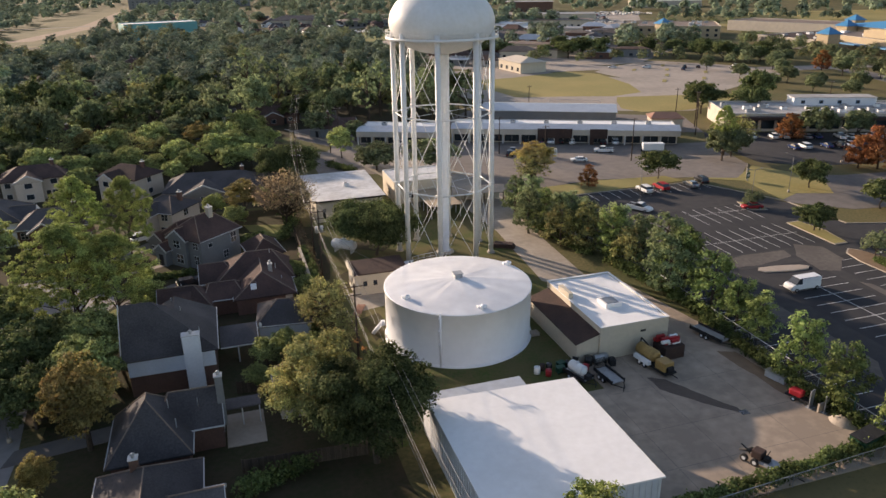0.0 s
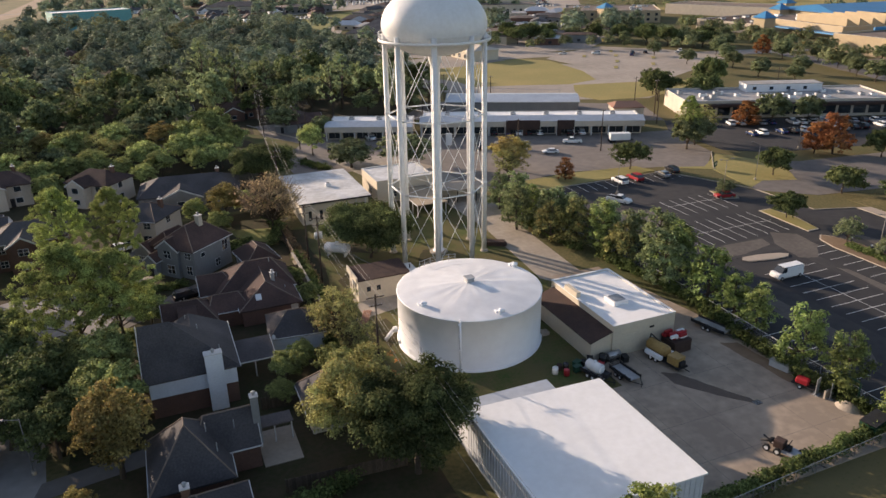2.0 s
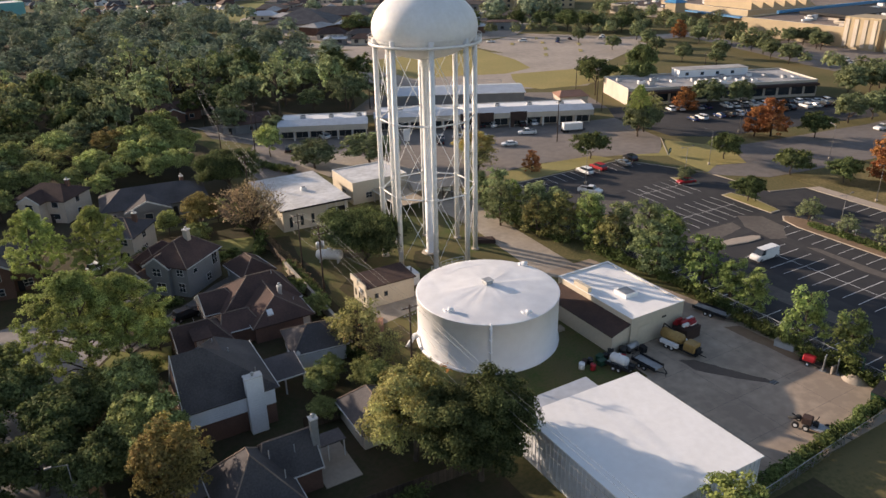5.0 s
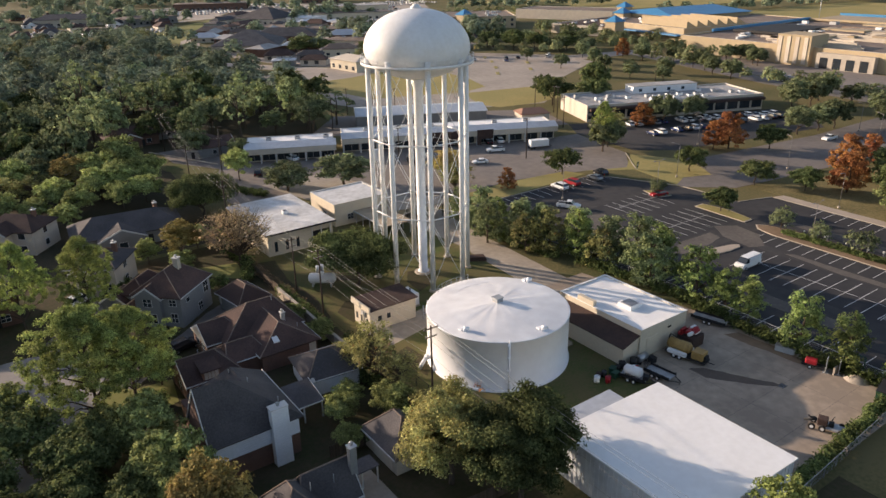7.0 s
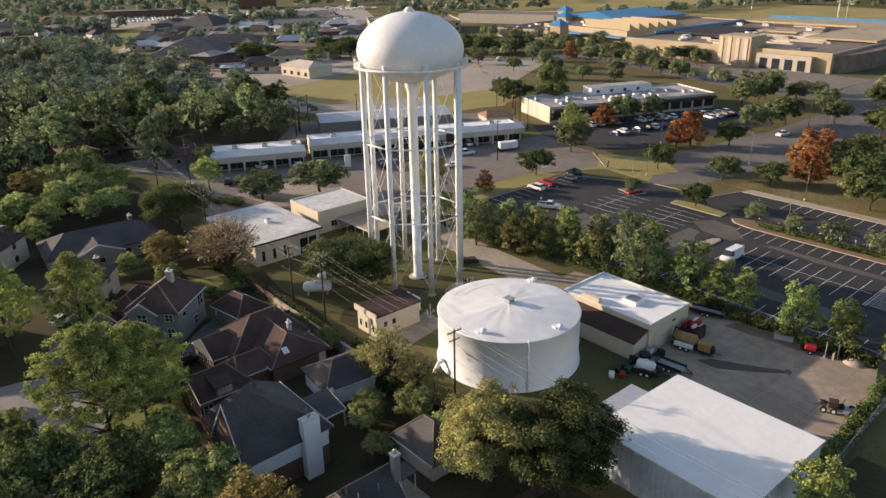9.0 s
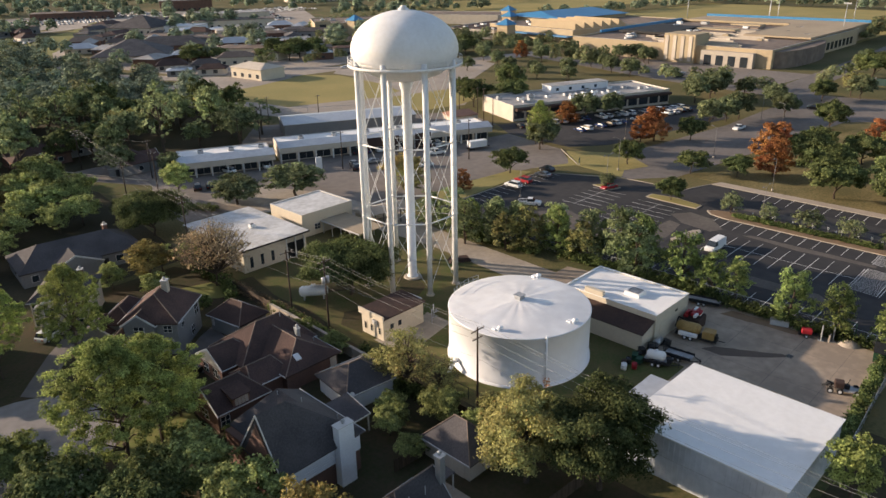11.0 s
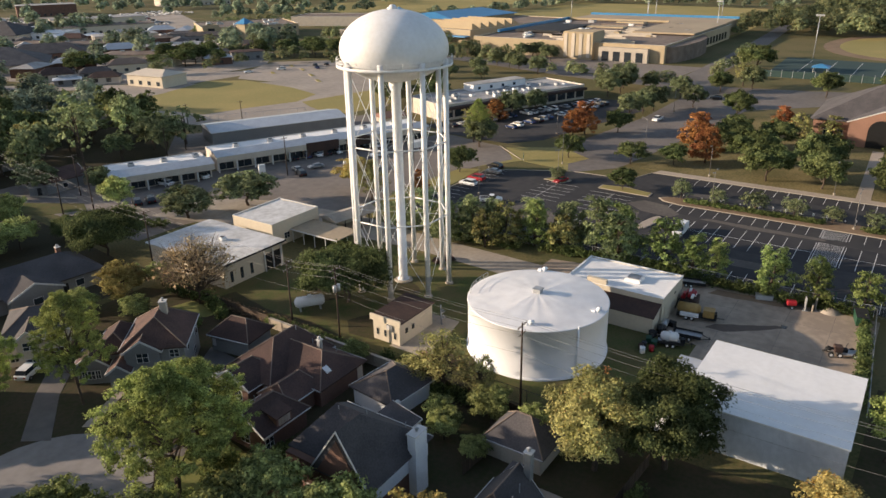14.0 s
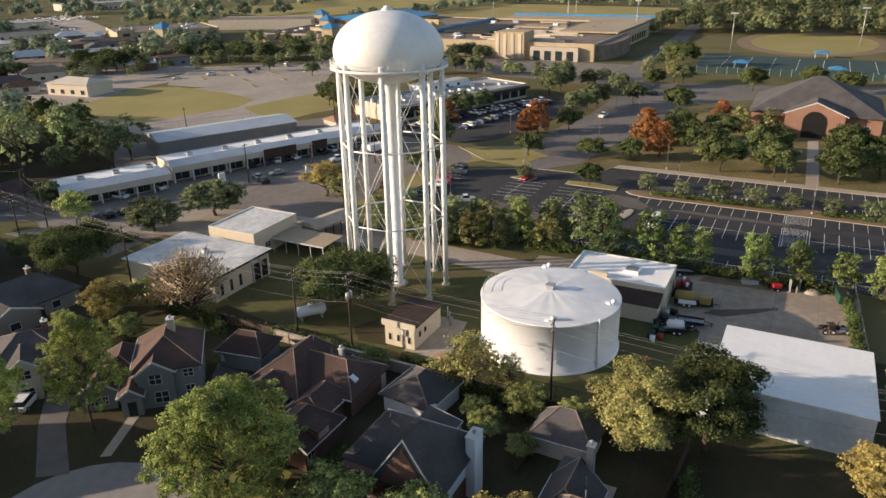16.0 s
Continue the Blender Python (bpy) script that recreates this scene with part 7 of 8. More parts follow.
far += [("flat tan-roofed building", 232, 420, 30, 18, 4.6, -40, "siding_cream", "roof_brown", 0.8), ("dark brick building with a flat roof", 246, 470, 36, 22, 5.0, -40, "brick", "roof_grey", 0.8), ("grey low building beyond the lots", 226, 540, 40, 24, 4.5, -35, "siding_grey", "roof_brown", 1.2), ("cream low building beyond the lots", 272, 560, 44, 20, 5.5, -25, "siding_cream", "roof_grey", 1.0),
       ("long tan-roofed store", 310, 640, 70, 26, 6.5, -25, "tan_wall", "roof_brown", 1.0), ("long dark store", 350, 720, 80, 30, 7.0, -22, "tan_wall", "roof_grey", 1.0), ("far pale block", 150, 740, 50, 24, 6.0, 10, "siding_grey", "roof_brown", 1.5), ("far grey block", 90, 780, 50, 26, 6.0, -20, "siding_cream", "shingle_grey", 4.0),
       ("far dark brick block", 400, 900, 60, 30, 12.0, -25, "brick", "roof_grey", 1.0), ("far grey store", 600, 900, 90, 40, 8.0, -22, "siding_cream", "roof_grey", 1.0), ("far brown store", 260, 880, 80, 28, 7.0, -25, "brick", "roof_brown", 1.0)]
for words, x, y, w, d, h, rz, wall, roof, rise in far:
    t = thing("far_building", "distant " + words, "building", pose(x, y, 0, 0, 0, rz), "far buildings")
    part_box("wall", -w / 2, w / 2, -d / 2, d / 2, 0, h, M[wall], t)
    bm = bmesh.new()
    hip = min(w, d) * (0.49 if w < d * 1.2 else 0.4)
    roof_solid(bm, -w / 2 - 0.6, w / 2 + 0.6, -d / 2 - 0.6, d / 2 + 0.6, h + 0.2, rise, "x", hip, hip)
    part("roof", bm, M[roof], t)
    for k in range(int(w / 6)):
        window(t, "y-", -w / 2 + 3 + 6 * k, 1.0, 2.2, 1.8, -d / 2, M["siding_grey"])
    if rise < 1.5:
        for k in range(3):
            roof_unit(t, w * (0.25 * k - 0.22), 0, h + rise * 0.6, 2.4, 2.0, 1.2)
rng = np.random.default_rng(8)
near = [(f[1], f[2], max(f[3], f[4])) for f in far]
tries = 0
while len(near) < 92 and tries < 2400:
    tries += 1
    x, y = rng.uniform(140, 330), rng.uniform(395, 760)
    w, d = rng.uniform(13, 28), rng.uniform(9, 15)
    if x < 140 + (y - 560) * 0.45 or any(math.hypot(x - a, y - b) < (c + w) * 0.5 + 2 for a, b, c in near) or (x > 280 and y < 500):
        continue
    near.append((x, y, w))
    i = len(near)
    t = thing("far_building", "distant small building with a low roof in the town", "building", pose(x, y, 0, 0, 0, rng.choice((-32, -58, 32, 58))), "far buildings")
    h = rng.uniform(3.0, 5.0)
    part_box("wall", -w / 2, w / 2, -d / 2, d / 2, 0, h, M[("siding_cream", "tan_wall", "siding_grey", "brick")[i % 4]], t)
    bm = bmesh.new()
    roof_solid(bm, -w / 2 - 0.5, w / 2 + 0.5, -d / 2 - 0.5, d / 2 + 0.5, h + 0.1, rng.uniform(0.8, 3.4), "x", d * 0.4, d * 0.4)
    part("roof", bm, M[("shingle_grey", "roof_brown", "shingle_brown", "roof_grey", "shingle_grey", "roof_metal")[i % 6]], t)
    for k in range(int(w / 6)):
        window(t, "y-", -w / 2 + 3 + 6 * k, 1.0, 1.8, 1.3, -d / 2, M["dark"])
for i in range(40):
    x, y = -60 + 30 * (i % 8) + rng.uniform(-8, 8), 668 + 54 * (i // 8) + rng.uniform(-10, 10)
    if x < 10 and y < 730:
        continue
    plain_house("house", "distant suburban house with a grey roof", x, y, rng.choice((0, 90)), 16, 11, 3.2, 3.2, ("brick", "siding_cream", "siding_white")[i % 3], ("shingle_grey", "shingle_brown")[i % 2], 1)


# ---- cars ----
M["car_silver"] = mat("car_silver", (0.42, 0.43, 0.44), (0.38, 0.39, 0.40), 0.3, 0.6, big=2, fine=8, bump=0)
M["car_blue"] = mat("car_blue", (0.03, 0.06, 0.16), (0.03, 0.05, 0.13), 0.25, 0.2, big=2, fine=8, bump=0)
M["lamp_red"] = mat("lamp_red", (0.35, 0.01, 0.01), (0.3, 0.01, 0.01), 0.2, big=2, fine=8, bump=0)


def vehicle(kind, paint, label, at):
    """A parked vehicle, nose along +x."""
    t = thing("car" if kind != "van" else "van", label, {"car": "car", "suv": "car", "pickup": "pickup truck", "van": "van"}[kind], at, "parked vehicles")
    L, W, H, b0 = {"car": (4.6, 1.8, 1.42, 0.95), "suv": (4.8, 1.9, 1.75, 1.1), "pickup": (5.6, 1.95, 1.85, 1.15), "van": (5.9, 2.0, 2.25, 1.25)}[kind]
    l, w = L / 2, W / 2

    def extrude(prof, hw, top):
        bm = bmesh.new()
        a = [bm.verts.new((x, -(hw if z < top else hw * 0.84), z)) for x, z in prof]
        b = [bm.verts.new((x, hw if z < top else hw * 0.84, z)) for x, z in prof]
        bm.faces.new(a), bm.faces.new(b[::-1])
        for i in range(len(prof)):
            j = (i + 1) % len(prof)
            bm.faces.new((a[i], b[i], b[j], a[j]))
        bmesh.ops.recalc_face_normals(bm, faces=bm.faces[:])
        return bm

    body = [(-l, 0.45), (-l + 0.1, 0.3), (l - 0.1, 0.3), (l, 0.5), (l - 0.05, b0 - 0.2), (l - 0.9 if kind != "van" else l - 0.3, b0), (-l + 0.1, b0), (-l, b0 - 0.15)]
    bm = extrude(body, w, 99)
    bmesh.ops.bevel(bm, geom=bm.edges[:], offset=0.06, segments=1, affect="EDGES")
    part("body", bm, M[paint], t)
    x0, x1, x2, x3 = {"car": (-l + 0.5, -l + 1.15, 0.35, 1.15), "suv": (-l + 0.15, -l + 0.5, 0.5, 1.2), "pickup": (-0.6, -0.4, 0.75, 1.3), "van": (-l + 0.1, -l + 0.2, l - 1.5, l - 0.75)}[kind]
    part("glazing", extrude([(x0, b0 - 0.02), (x3, b0 - 0.02), (x2, H - 0.05), (x1, H - 0.05)], w - 0.06, H - 0.1), M["glass"], t, "dark tinted car windows")
    part_box("car_roof", x1 - 0.02, x2 + 0.02, -w * 0.8, w * 0.8, H - 0.06, H, M[paint], t, "", 0.02)
    if kind == "van":
        part_box("side_panel", x0 + 0.06, 0.9, -w + 0.03, -w * 0.80, b0, H - 0.12, M[paint], t)
        part_box("side_panel", x0 + 0.06, 0.9, w * 0.80, w - 0.03, b0, H - 0.12, M[paint], t)
    if kind == "pickup":
        part_box("bed_liner", -l + 0.2, -0.7, -w + 0.2, w - 0.2, b0 - 0.02, b0 + 0.02, M["dark"], t)
        for s in (-1, 1):
            part_box("bed_rail", -l + 0.1, -0.65, s * w - (0.16 if s > 0 else 0), s * w + (0.16 if s < 0 else 0), b0, b0 + 0.1, M[paint], t)
    for sx in (-l + 0.85, l - 0.95):
        for sy in (-w, w):
            bm = bmesh.new()
            cone(bm, (sx, sy - 0.11, 0.33), (sx, sy + 0.11, 0.33), 0.33, 0.33, 14)
            wheel = part("wheel", bm, M["rubber"], t)
            bm = bmesh.new()
            cone(bm, (sx, sy - 0.125, 0.33), (sx, sy + 0.125, 0.33), 0.19, 0.19, 10)
            part("rim", bm, M["galv"], wheel)
    for sy in (-w + 0.3, w - 0.3):
        part_box("headlight", l - 0.06, l + 0.02, sy - 0.18, sy + 0.18, 0.6, 0.75, M["white_paint"], t)
        part_box("tail_light", -l - 0.02, -l + 0.06, sy - 0.16, sy + 0.16, 0.68, 0.86, M["lamp_red"], t)
    return t


V = {}
for kind, paint, words in (("car", "white_paint", "white saloon car"), ("car", "car_silver", "silver saloon car"), ("car", "red", "bright red car"), ("car", "black_paint", "black saloon car"), ("suv", "black_paint", "black sport utility car"), ("suv", "white_paint", "white sport utility car"),
                           ("suv", "red", "red sport utility car"), ("pickup", "white_paint", "white pickup truck"), ("pickup", "car_silver", "silver pickup truck"), ("pickup", "black_paint", "black pickup truck"), ("van", "white_paint", "white panel van"), ("car", "car_blue", "dark blue car")):
    V[kind, paint] = (kind, paint, words)
made = {}


def park(kind, paint, x, y, rz, where, z=0.03):
    m = pose(x, y, z, 0, 0, rz)
    words = V[kind, paint][2] + " " + where
    if (kind, paint) in made:
        tagged(copy_thing(made[kind, paint], m), words)
    else:
        made[kind, paint] = vehicle(kind, paint, words, m)


bay, shop, off = "parked in a car park bay", "parked before the shops", "parked before the offices"
park("suv", "white_paint", 95.6, 144.6, 90, bay)
park("suv", "red", 100.6, 145.2, 90, bay)
park("car", "car_silver", 108.6, 144.6, 90, bay)
park("suv", "black_paint", 113.0, 146.6, 80, bay)
park("pickup", "white_paint", 86.7, 132.4, -60, "standing in the car park")
park("car", "red", 110.4, 125.0, 165, "standing beside a planted bed")
park("van", "white_paint", 89.2, 86.8, 180, bay)
for kind, paint, x, y in (("suv", "white_paint", 97.4, 200.2), ("car", "black_paint", 100.0, 198.8), ("car", "white_paint", 103.2, 197.4), ("pickup", "black_paint", 111.6, 193.4), ("suv", "white_paint", 115.0, 192.0), ("car", "car_blue", 94.4, 201.6), ("car", "car_silver", 82.0, 193.6), ("suv", "black_paint", 79.4, 189.6), ("car", "black_paint", 90.4, 203.4)):
    park(kind, paint, x, y, 65, shop)
for kind, paint, x, y in (("suv", "black_paint", 39.2, 206.4), ("suv", "black_paint", 42.2, 205.2), ("car", "black_paint", 45.2, 204.2)):
    park(kind, paint, x, y, 65, shop)
park("suv", "white_paint", 53.3, 214.6, 100, shop)
park("pickup", "white_paint", 63.6, 211.6, 70, shop)
park("pickup", "white_paint", 106.4, 183.6, 155, "standing in the lane before the shops")
park("car", "white_paint", 94.6, 176.2, 160, "standing in the lane before the shops")
park("car", "car_silver", 87.0, 191.0, 155, shop)
park("pickup", "white_paint", 196.4, 128.0, 175, "standing on the wide road")
park("suv", "black_paint", 247.0, 121.0, 100, "standing on the wide road")
cols = [("car", "white_paint"), ("suv", "white_paint"), ("car", "car_silver"), ("pickup", "white_paint"), ("car", "black_paint"), ("suv", "black_paint"), ("car", "car_blue"), ("suv", "white_paint")]
rng = np.random.default_rng(12)
for k in range(22):
    if k not in (3, 9, 15):
        x = 152 + 3.1 * k
        park(*cols[rng.integers(8)], x, 186.4 - 0.4 * (x - 152) + rng.uniform(-0.4, 0.4), 68, off)
for k in range(17):
    if k not in (2, 7, 12):
        x = 160 + 3.4 * k
        park(*cols[rng.integers(8)], x, 167.6 - 0.21 * (x - 160) + rng.uniform(-0.4, 0.4), 78, off)
for x, y in ((286, 196), (291, 204), (294, 199), (299, 206), (296, 186)):
    park(*cols[rng.integers(8)], x, y, rng.uniform(0, 180), "before the school")
for x, y, r in ((235, 330, 60), (240, 336, 60), (247, 334, 60), (222, 344, 150), (262, 326, 60), (206, 352, 150), (267, 330, 60)):
    park(*cols[rng.integers(8)], x, y, r, "beyond the empty car park")
for x, y, r in ((347, 142, 0), (424, 145, 0), (400, 149, 180)):
    park(*cols[rng.integers(8)], x, y, r, "on the road by the school")
rng = np.random.default_rng(29)
plain = {}


def far_car(paint, x, y, rz):
    """A parked car of the far town: body, glazed cabin and its roof."""
    m = pose(x, y, 0.03, 0, 0, rz)
    if paint in plain:
        return copy_thing(plain[paint], m)
    t = plain[paint] = thing("car", "small %s car parked in a full lot of the town" % {"white_paint": "white", "black_paint": "black", "car_silver": "silver", "red": "red", "car_blue": "dark blue"}[paint], "car", m, "cars of the far lots")
    part_box("body", -2.3, 2.3, -0.9, 0.9, 0.25, 0.9, M[paint], t, "", 0.2)
    part_box("glazing", -1.3, 1.0, -0.78, 0.78, 0.9, 1.38, M["glass"], t, "dark car windows", 0.15)
    part_box("roof", -1.05, 0.6, -0.7, 0.7, 1.38, 1.46, M[paint], t)
    return t


for i in range(6):
    for k in range(15):
        if rng.uniform() < 0.78:
            far_car(("white_paint", "car_silver", "white_paint", "black_paint", "white_paint", "car_blue", "red")[rng.integers(7)], 350 + 13 * i + 3.1 * k, 662 + 25 * i + 1.9 * k + rng.uniform(-0.4, 0.4), 122)
for k in range(26):
    if rng.uniform() < 0.8:
        far_car(("white_paint", "black_paint", "car_silver")[rng.integers(3)], 228 + 2.3 * k, 846 + 2.6 * k, 140)
park("suv", "black_paint", -7.8, 121.8, 12, "standing in a driveway")
park("suv", "white_paint", -17.6, 149.6, 30, "standing in a driveway")
park("pickup", "car_silver", -33, 84, 92, "standing at the kerb")
# box trailer near the shops
t = thing("box_trailer", "white box trailer standing in the lane before the shops", "trailer", pose(119.5, 178.4, 0, 0, 0, -20))
part_box("box", -3.0, 3.0, -1.1, 1.1, 0.8, 2.8, M["white_paint"], t, "", 0.05)
part_box("chassis", -3.0, 4.0, -0.9, 0.9, 0.6, 0.8, M["dark"], t)
for sx in (-2.8, -1.8):
    for sy in (-1.0, 1.0):
        bm = bmesh.new()
        cone(bm, (sx, sy - 0.12, 0.42), (sx, sy + 0.12, 0.42), 0.42, 0.42, 14)
        part("wheel", bm, M["rubber"], t)
# rows of far cars, too small to pick apart
bm = bmesh.new()
rng = np.random.default_rng(4)
for x0, y0, n, m in ((296, 560, 12, 4), (330, 664, 16, 6), (300, 760, 20, 6), (250, 590, 8, 3), (420, 770, 20, 5), (280, 480, 8, 3), (10, 690, 20, 3), (196, 810, 20, 6), (280, 850, 18, 6), (110, 650, 12, 3), (150, 450, 6, 2), (200, 474, 8, 3), (236, 500, 8, 3), (262, 430, 6, 3), (190, 560, 10, 3)):
    for i in range(n):
        for j in range(m):
            if rng.uniform() < 0.75:
                x, y = x0 + 4.0 * i + rng.uniform(-0.5, 0.5), y0 + 13 * j + rng.uniform(-0.5, 0.5)
                box(bm, x - 0.9, x + 0.9, y - 2.2, y + 2.2, 0.2, 0.95)
                box(bm, x - 0.75, x + 0.75, y - 1.3, y + 0.9, 0.95, 1.5)
M["far_cars"] = mat("far_cars", (0.45, 0.45, 0.46), (0.3, 0.3, 0.3), 0.3, big=0.5, fine=3, island=0.9, bump=0)
tagged(new("parked_cars", finish("parked_cars", bm, M["far_cars"])), "rows of far parked cars of mixed pale colours", "cars", "", "stuff")
slab("market_lot", [(150, 800), (240, 722), (420, 832), (330, 960), (200, 940)], 0.02, M["pale_lot"], "pale far car park full of cars")
slab("north_road", [(-60, 640), (40, 652), (120, 704), (240, 762), (400, 850), (396, 860), (236, 774), (116, 716), (36, 664), (-60, 652)], 0.03, M["pale_lot"], "pale far road through the town")
slab("far_lot_2", [(196, 530), (300, 540), (380, 600), (480, 770), (420, 820), (240, 700)], 0.025, M["pale_lot"], "pale far car park full of cars")


# ---- hedges and wire fences ----
def hedge(label, pts, w, h, seed, leaf="hedge"):
    r = np.random.default_rng(seed)
    cl = []
    for (x0, y0), (x1, y1) in zip(pts, pts[1:]):
        n = int(math.hypot(x1 - x0, y1 - y0) / 0.42)
        for i in range(n):
            f = (i + r.uniform()) / n
            for k in range(3):
                s = r.uniform(0.55, 0.85)
                cl.append((x0 + (x1 - x0) * f + r.uniform(-w, w) * 0.4, y0 + (y1 - y0) * f + r.uniform(-w, w) * 0.4, h * (0.25 + 0.3 * k) * r.uniform(0.8, 1.25), s, s * 0.8))
    t = thing("hedge", label, "hedge", pose(0, 0, 0), "hedges")
    part("leaves", leaf_mesh("leaves", leaf_cloud(r, cl, 70, 0.17), M[leaf]), None, t)


hedge("long clipped dark green hedge beside the yard", [(66.4, 52), (65.6, 62), (66.0, 74), (67.2, 86), (66.4, 96), (64.6, 108)], 1.5, 1.7, 5)
hedge("clipped dark green hedge along the yard's near edge", [(37.5, 47.6), (50, 48.0), (66.5, 49.6)], 1.2, 1.5, 6)
hedge("low shrubs between the drive and the trees", [(60.6, 132), (61.4, 122), (63, 112)], 1.4, 1.2, 7)
hedge("uneven shrubs beneath the garden trees", [(10.6, 86), (10.8, 93), (9.6, 99)], 1.2, 1.6, 8)
hedge("clipped bushes in the car park bed", [(110.4, 22), (110.4, 54)], 1.2, 0.8, 9)
hedge("clipped bushes in the car park bed", [(110.4, 62), (110.4, 92)], 1.2, 0.8, 10)
hedge("dark shrubs beside the crossroads", [(28, 196), (33, 186)], 1.6, 1.4, 12)


for k, (pts, w, h) in enumerate((([(9.4, 139), (12.6, 147), (11, 155)], 2.0, 1.8), ([(12.8, 112), (12.8, 122), (12.4, 132)], 1.2, 1.2), ([(-11.5, 104.5), (-5.5, 101.4)], 1.4, 1.6), ([(3.4, 84), (8.4, 82), (11.4, 76)], 2.0, 1.7), ([(-17.6, 110), (-14.4, 108.4)], 1.6, 1.6), ([(-2.4, 63.6), (5.2, 66)], 2.0, 1.8), ([(-14.4, 126.9), (-7.4, 127.3)], 0.8, 0.8), ([(0, 140.6), (6, 141.4)], 1.4, 1.5), ([(-13, 146), (-9, 152)], 1.8, 1.6), ([(12.4, 100.6), (13.4, 108)], 1.4, 1.5))):
    hedge("loose dark shrubs in a shaded garden", pts, w, h, 30 + k)


hedge("rusty dry brush along the boundary wall", [(13.2, 116), (13.4, 130), (13.0, 146)], 1.4, 0.7, 51, "leaf_brown")
hedge("rusty dry brush round the half-bare tree", [(12.4, 141.4), (12.6, 145.6), (13.2, 150)], 1.6, 0.9, 52, "leaf_brown")


def wire_fence(label, a, b, h=2.0, rail="galv"):
    t = thing("wire_fence", label, "fence", pose(0, 0, 0), "wire fences")
    a, b = Vector(a), Vector(b)
    n = max(1, int((b - a).length / 3.0))
    for k in range(n + 1):
        p = a.lerp(b, k / n)
        bm = bmesh.new()
        cone(bm, (p.x, p.y, -0.1), (p.x, p.y, h + 0.08), 0.045, 0.045, 6)
        part("post", bm, M[rail], t)
    bm = bmesh.new()
    cone(bm, (a.x, a.y, h), (b.x, b.y, h), 0.045, 0.045, 6)
    part("top_rail", bm, M[rail], t)
    bm = bmesh.new()
    m = int((b - a).length / 0.32)
    for i in range(m):
        p, q = a.lerp(b, i / m), a.lerp(b, min(1, (i + 5) / m))
        cone(bm, (p.x, p.y, 0.05), (q.x, q.y, h - 0.03), 0.006, 0.006, 3, False)
        cone(bm, (p.x, p.y, h - 0.03), (q.x, q.y, 0.05), 0.006, 0.006, 3, False)
    part("wire_mesh", bm, M[rail], t, "woven grey wire mesh")


wire_fence("grey chain-link fence beside the car park", (67.6, 36), (67.9, 104))
wire_fence("grey chain-link fence beside the drive", (67.9, 104), (61.2, 136))
wire_fence("grey chain-link fence along the yard's near edge", (36, 46.2), (67.6, 48.0), 1.6, "steel")
wire_fence("grey chain-link fence beside the lawn", (15.4, 66.5), (15.4, 100), 1.8, "dark")
wire_fence("tall netting fence at the dry field", (108, 268), (140, 246), 3.2)

# ---- stains, drain and joints of the yard ----
def blob(name, pts, z, material, label, seed):
    r = np.random.default_rng(seed)
    out = []
    for i, p in enumerate(pts):
        q = pts[(i + 1) % len(pts)]
        for k in range(4):
            f = k / 4
            out.append((p[0] + (q[0] - p[0]) * f + r.uniform(-0.14, 0.14), p[1] + (q[1] - p[1]) * f + r.uniform(-0.14, 0.14)))
    slab(name, out, z, material, label, 0.004)


# lawn patches: bare litter and painted shadow in one dark colour
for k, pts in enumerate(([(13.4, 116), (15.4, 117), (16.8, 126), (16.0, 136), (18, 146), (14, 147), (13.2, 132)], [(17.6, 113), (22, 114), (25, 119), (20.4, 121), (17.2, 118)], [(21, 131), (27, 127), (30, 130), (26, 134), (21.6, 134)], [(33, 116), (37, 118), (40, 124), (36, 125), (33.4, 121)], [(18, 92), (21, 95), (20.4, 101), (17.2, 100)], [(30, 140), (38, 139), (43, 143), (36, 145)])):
    blob("shaded_litter_%d" % (k + 1), pts, 0.048 + 0.0004 * k, M["garden"], "dark patch in the lawn, bare litter with shadow painted in", 60 + k)
blob("wet_stain", [(49.6, 70.6), (51.4, 69.6), (53.2, 66.0), (56.0, 61.0), (56.4, 59.8), (55.6, 59.9), (53.2, 62.6), (51.4, 65.0), (49.4, 67.6)], 0.056, M["stain"], "dark brown damp run-off stain", 3)
blob("mulch_patch", [(62.4, 73.6), (64.8, 72.6), (65.2, 66), (64.8, 61.0), (63.4, 61.6), (63.2, 66.6), (62.6, 70)], 0.058, M["dirt"], "reddish brown mulch patch by the hedge", 4)
for k, pts in enumerate(([(98, 92), (101, 90.6), (106, 95), (107, 101), (103, 104), (99, 99)], [(84, 98), (90, 97.4), (98, 99), (99, 102), (90, 102.4), (84, 101)], [(100, 60), (101.4, 60), (101.6, 84), (100.2, 86), (99.2, 74)], [(78, 60), (81, 64), (81, 84), (79, 92), (77, 76)], [(116, 60), (119, 66), (119, 92), (116.6, 98), (115.4, 80)], [(76, 104), (84, 106), (90, 124), (84, 128), (77, 118)])):
    blob("dust_mark_%d" % (k + 1), pts, 0.047 + 0.0003 * k, M["dust"], "pale dusty tyre track on the asphalt", 20 + k)
rows = [((36.2, 60.1), (64.6, 60.1)), ((49, 47.4), (49, 76.4)), ((58.6, 47.4), (58.6, 79)), ((42.6, 47.4), (42.6, 69)), ((43.4, 68.4), (62.8, 68.4)), ((36.2, 53.4), (65, 53.4))]
bm = bmesh.new()
for (x0, y0), (x1, y1) in rows:
    if x0 == x1:
        prism(bm, rect(x0 - 0.03, x0 + 0.03, y0, y1), 0.045, 0.054)
    else:
        prism(bm, rect(x0, x1, y0 - 0.03, y0 + 0.03), 0.045, 0.054)
structure("yard_joints", bm, M["joint"], "faint expansion joints in the concrete yard")
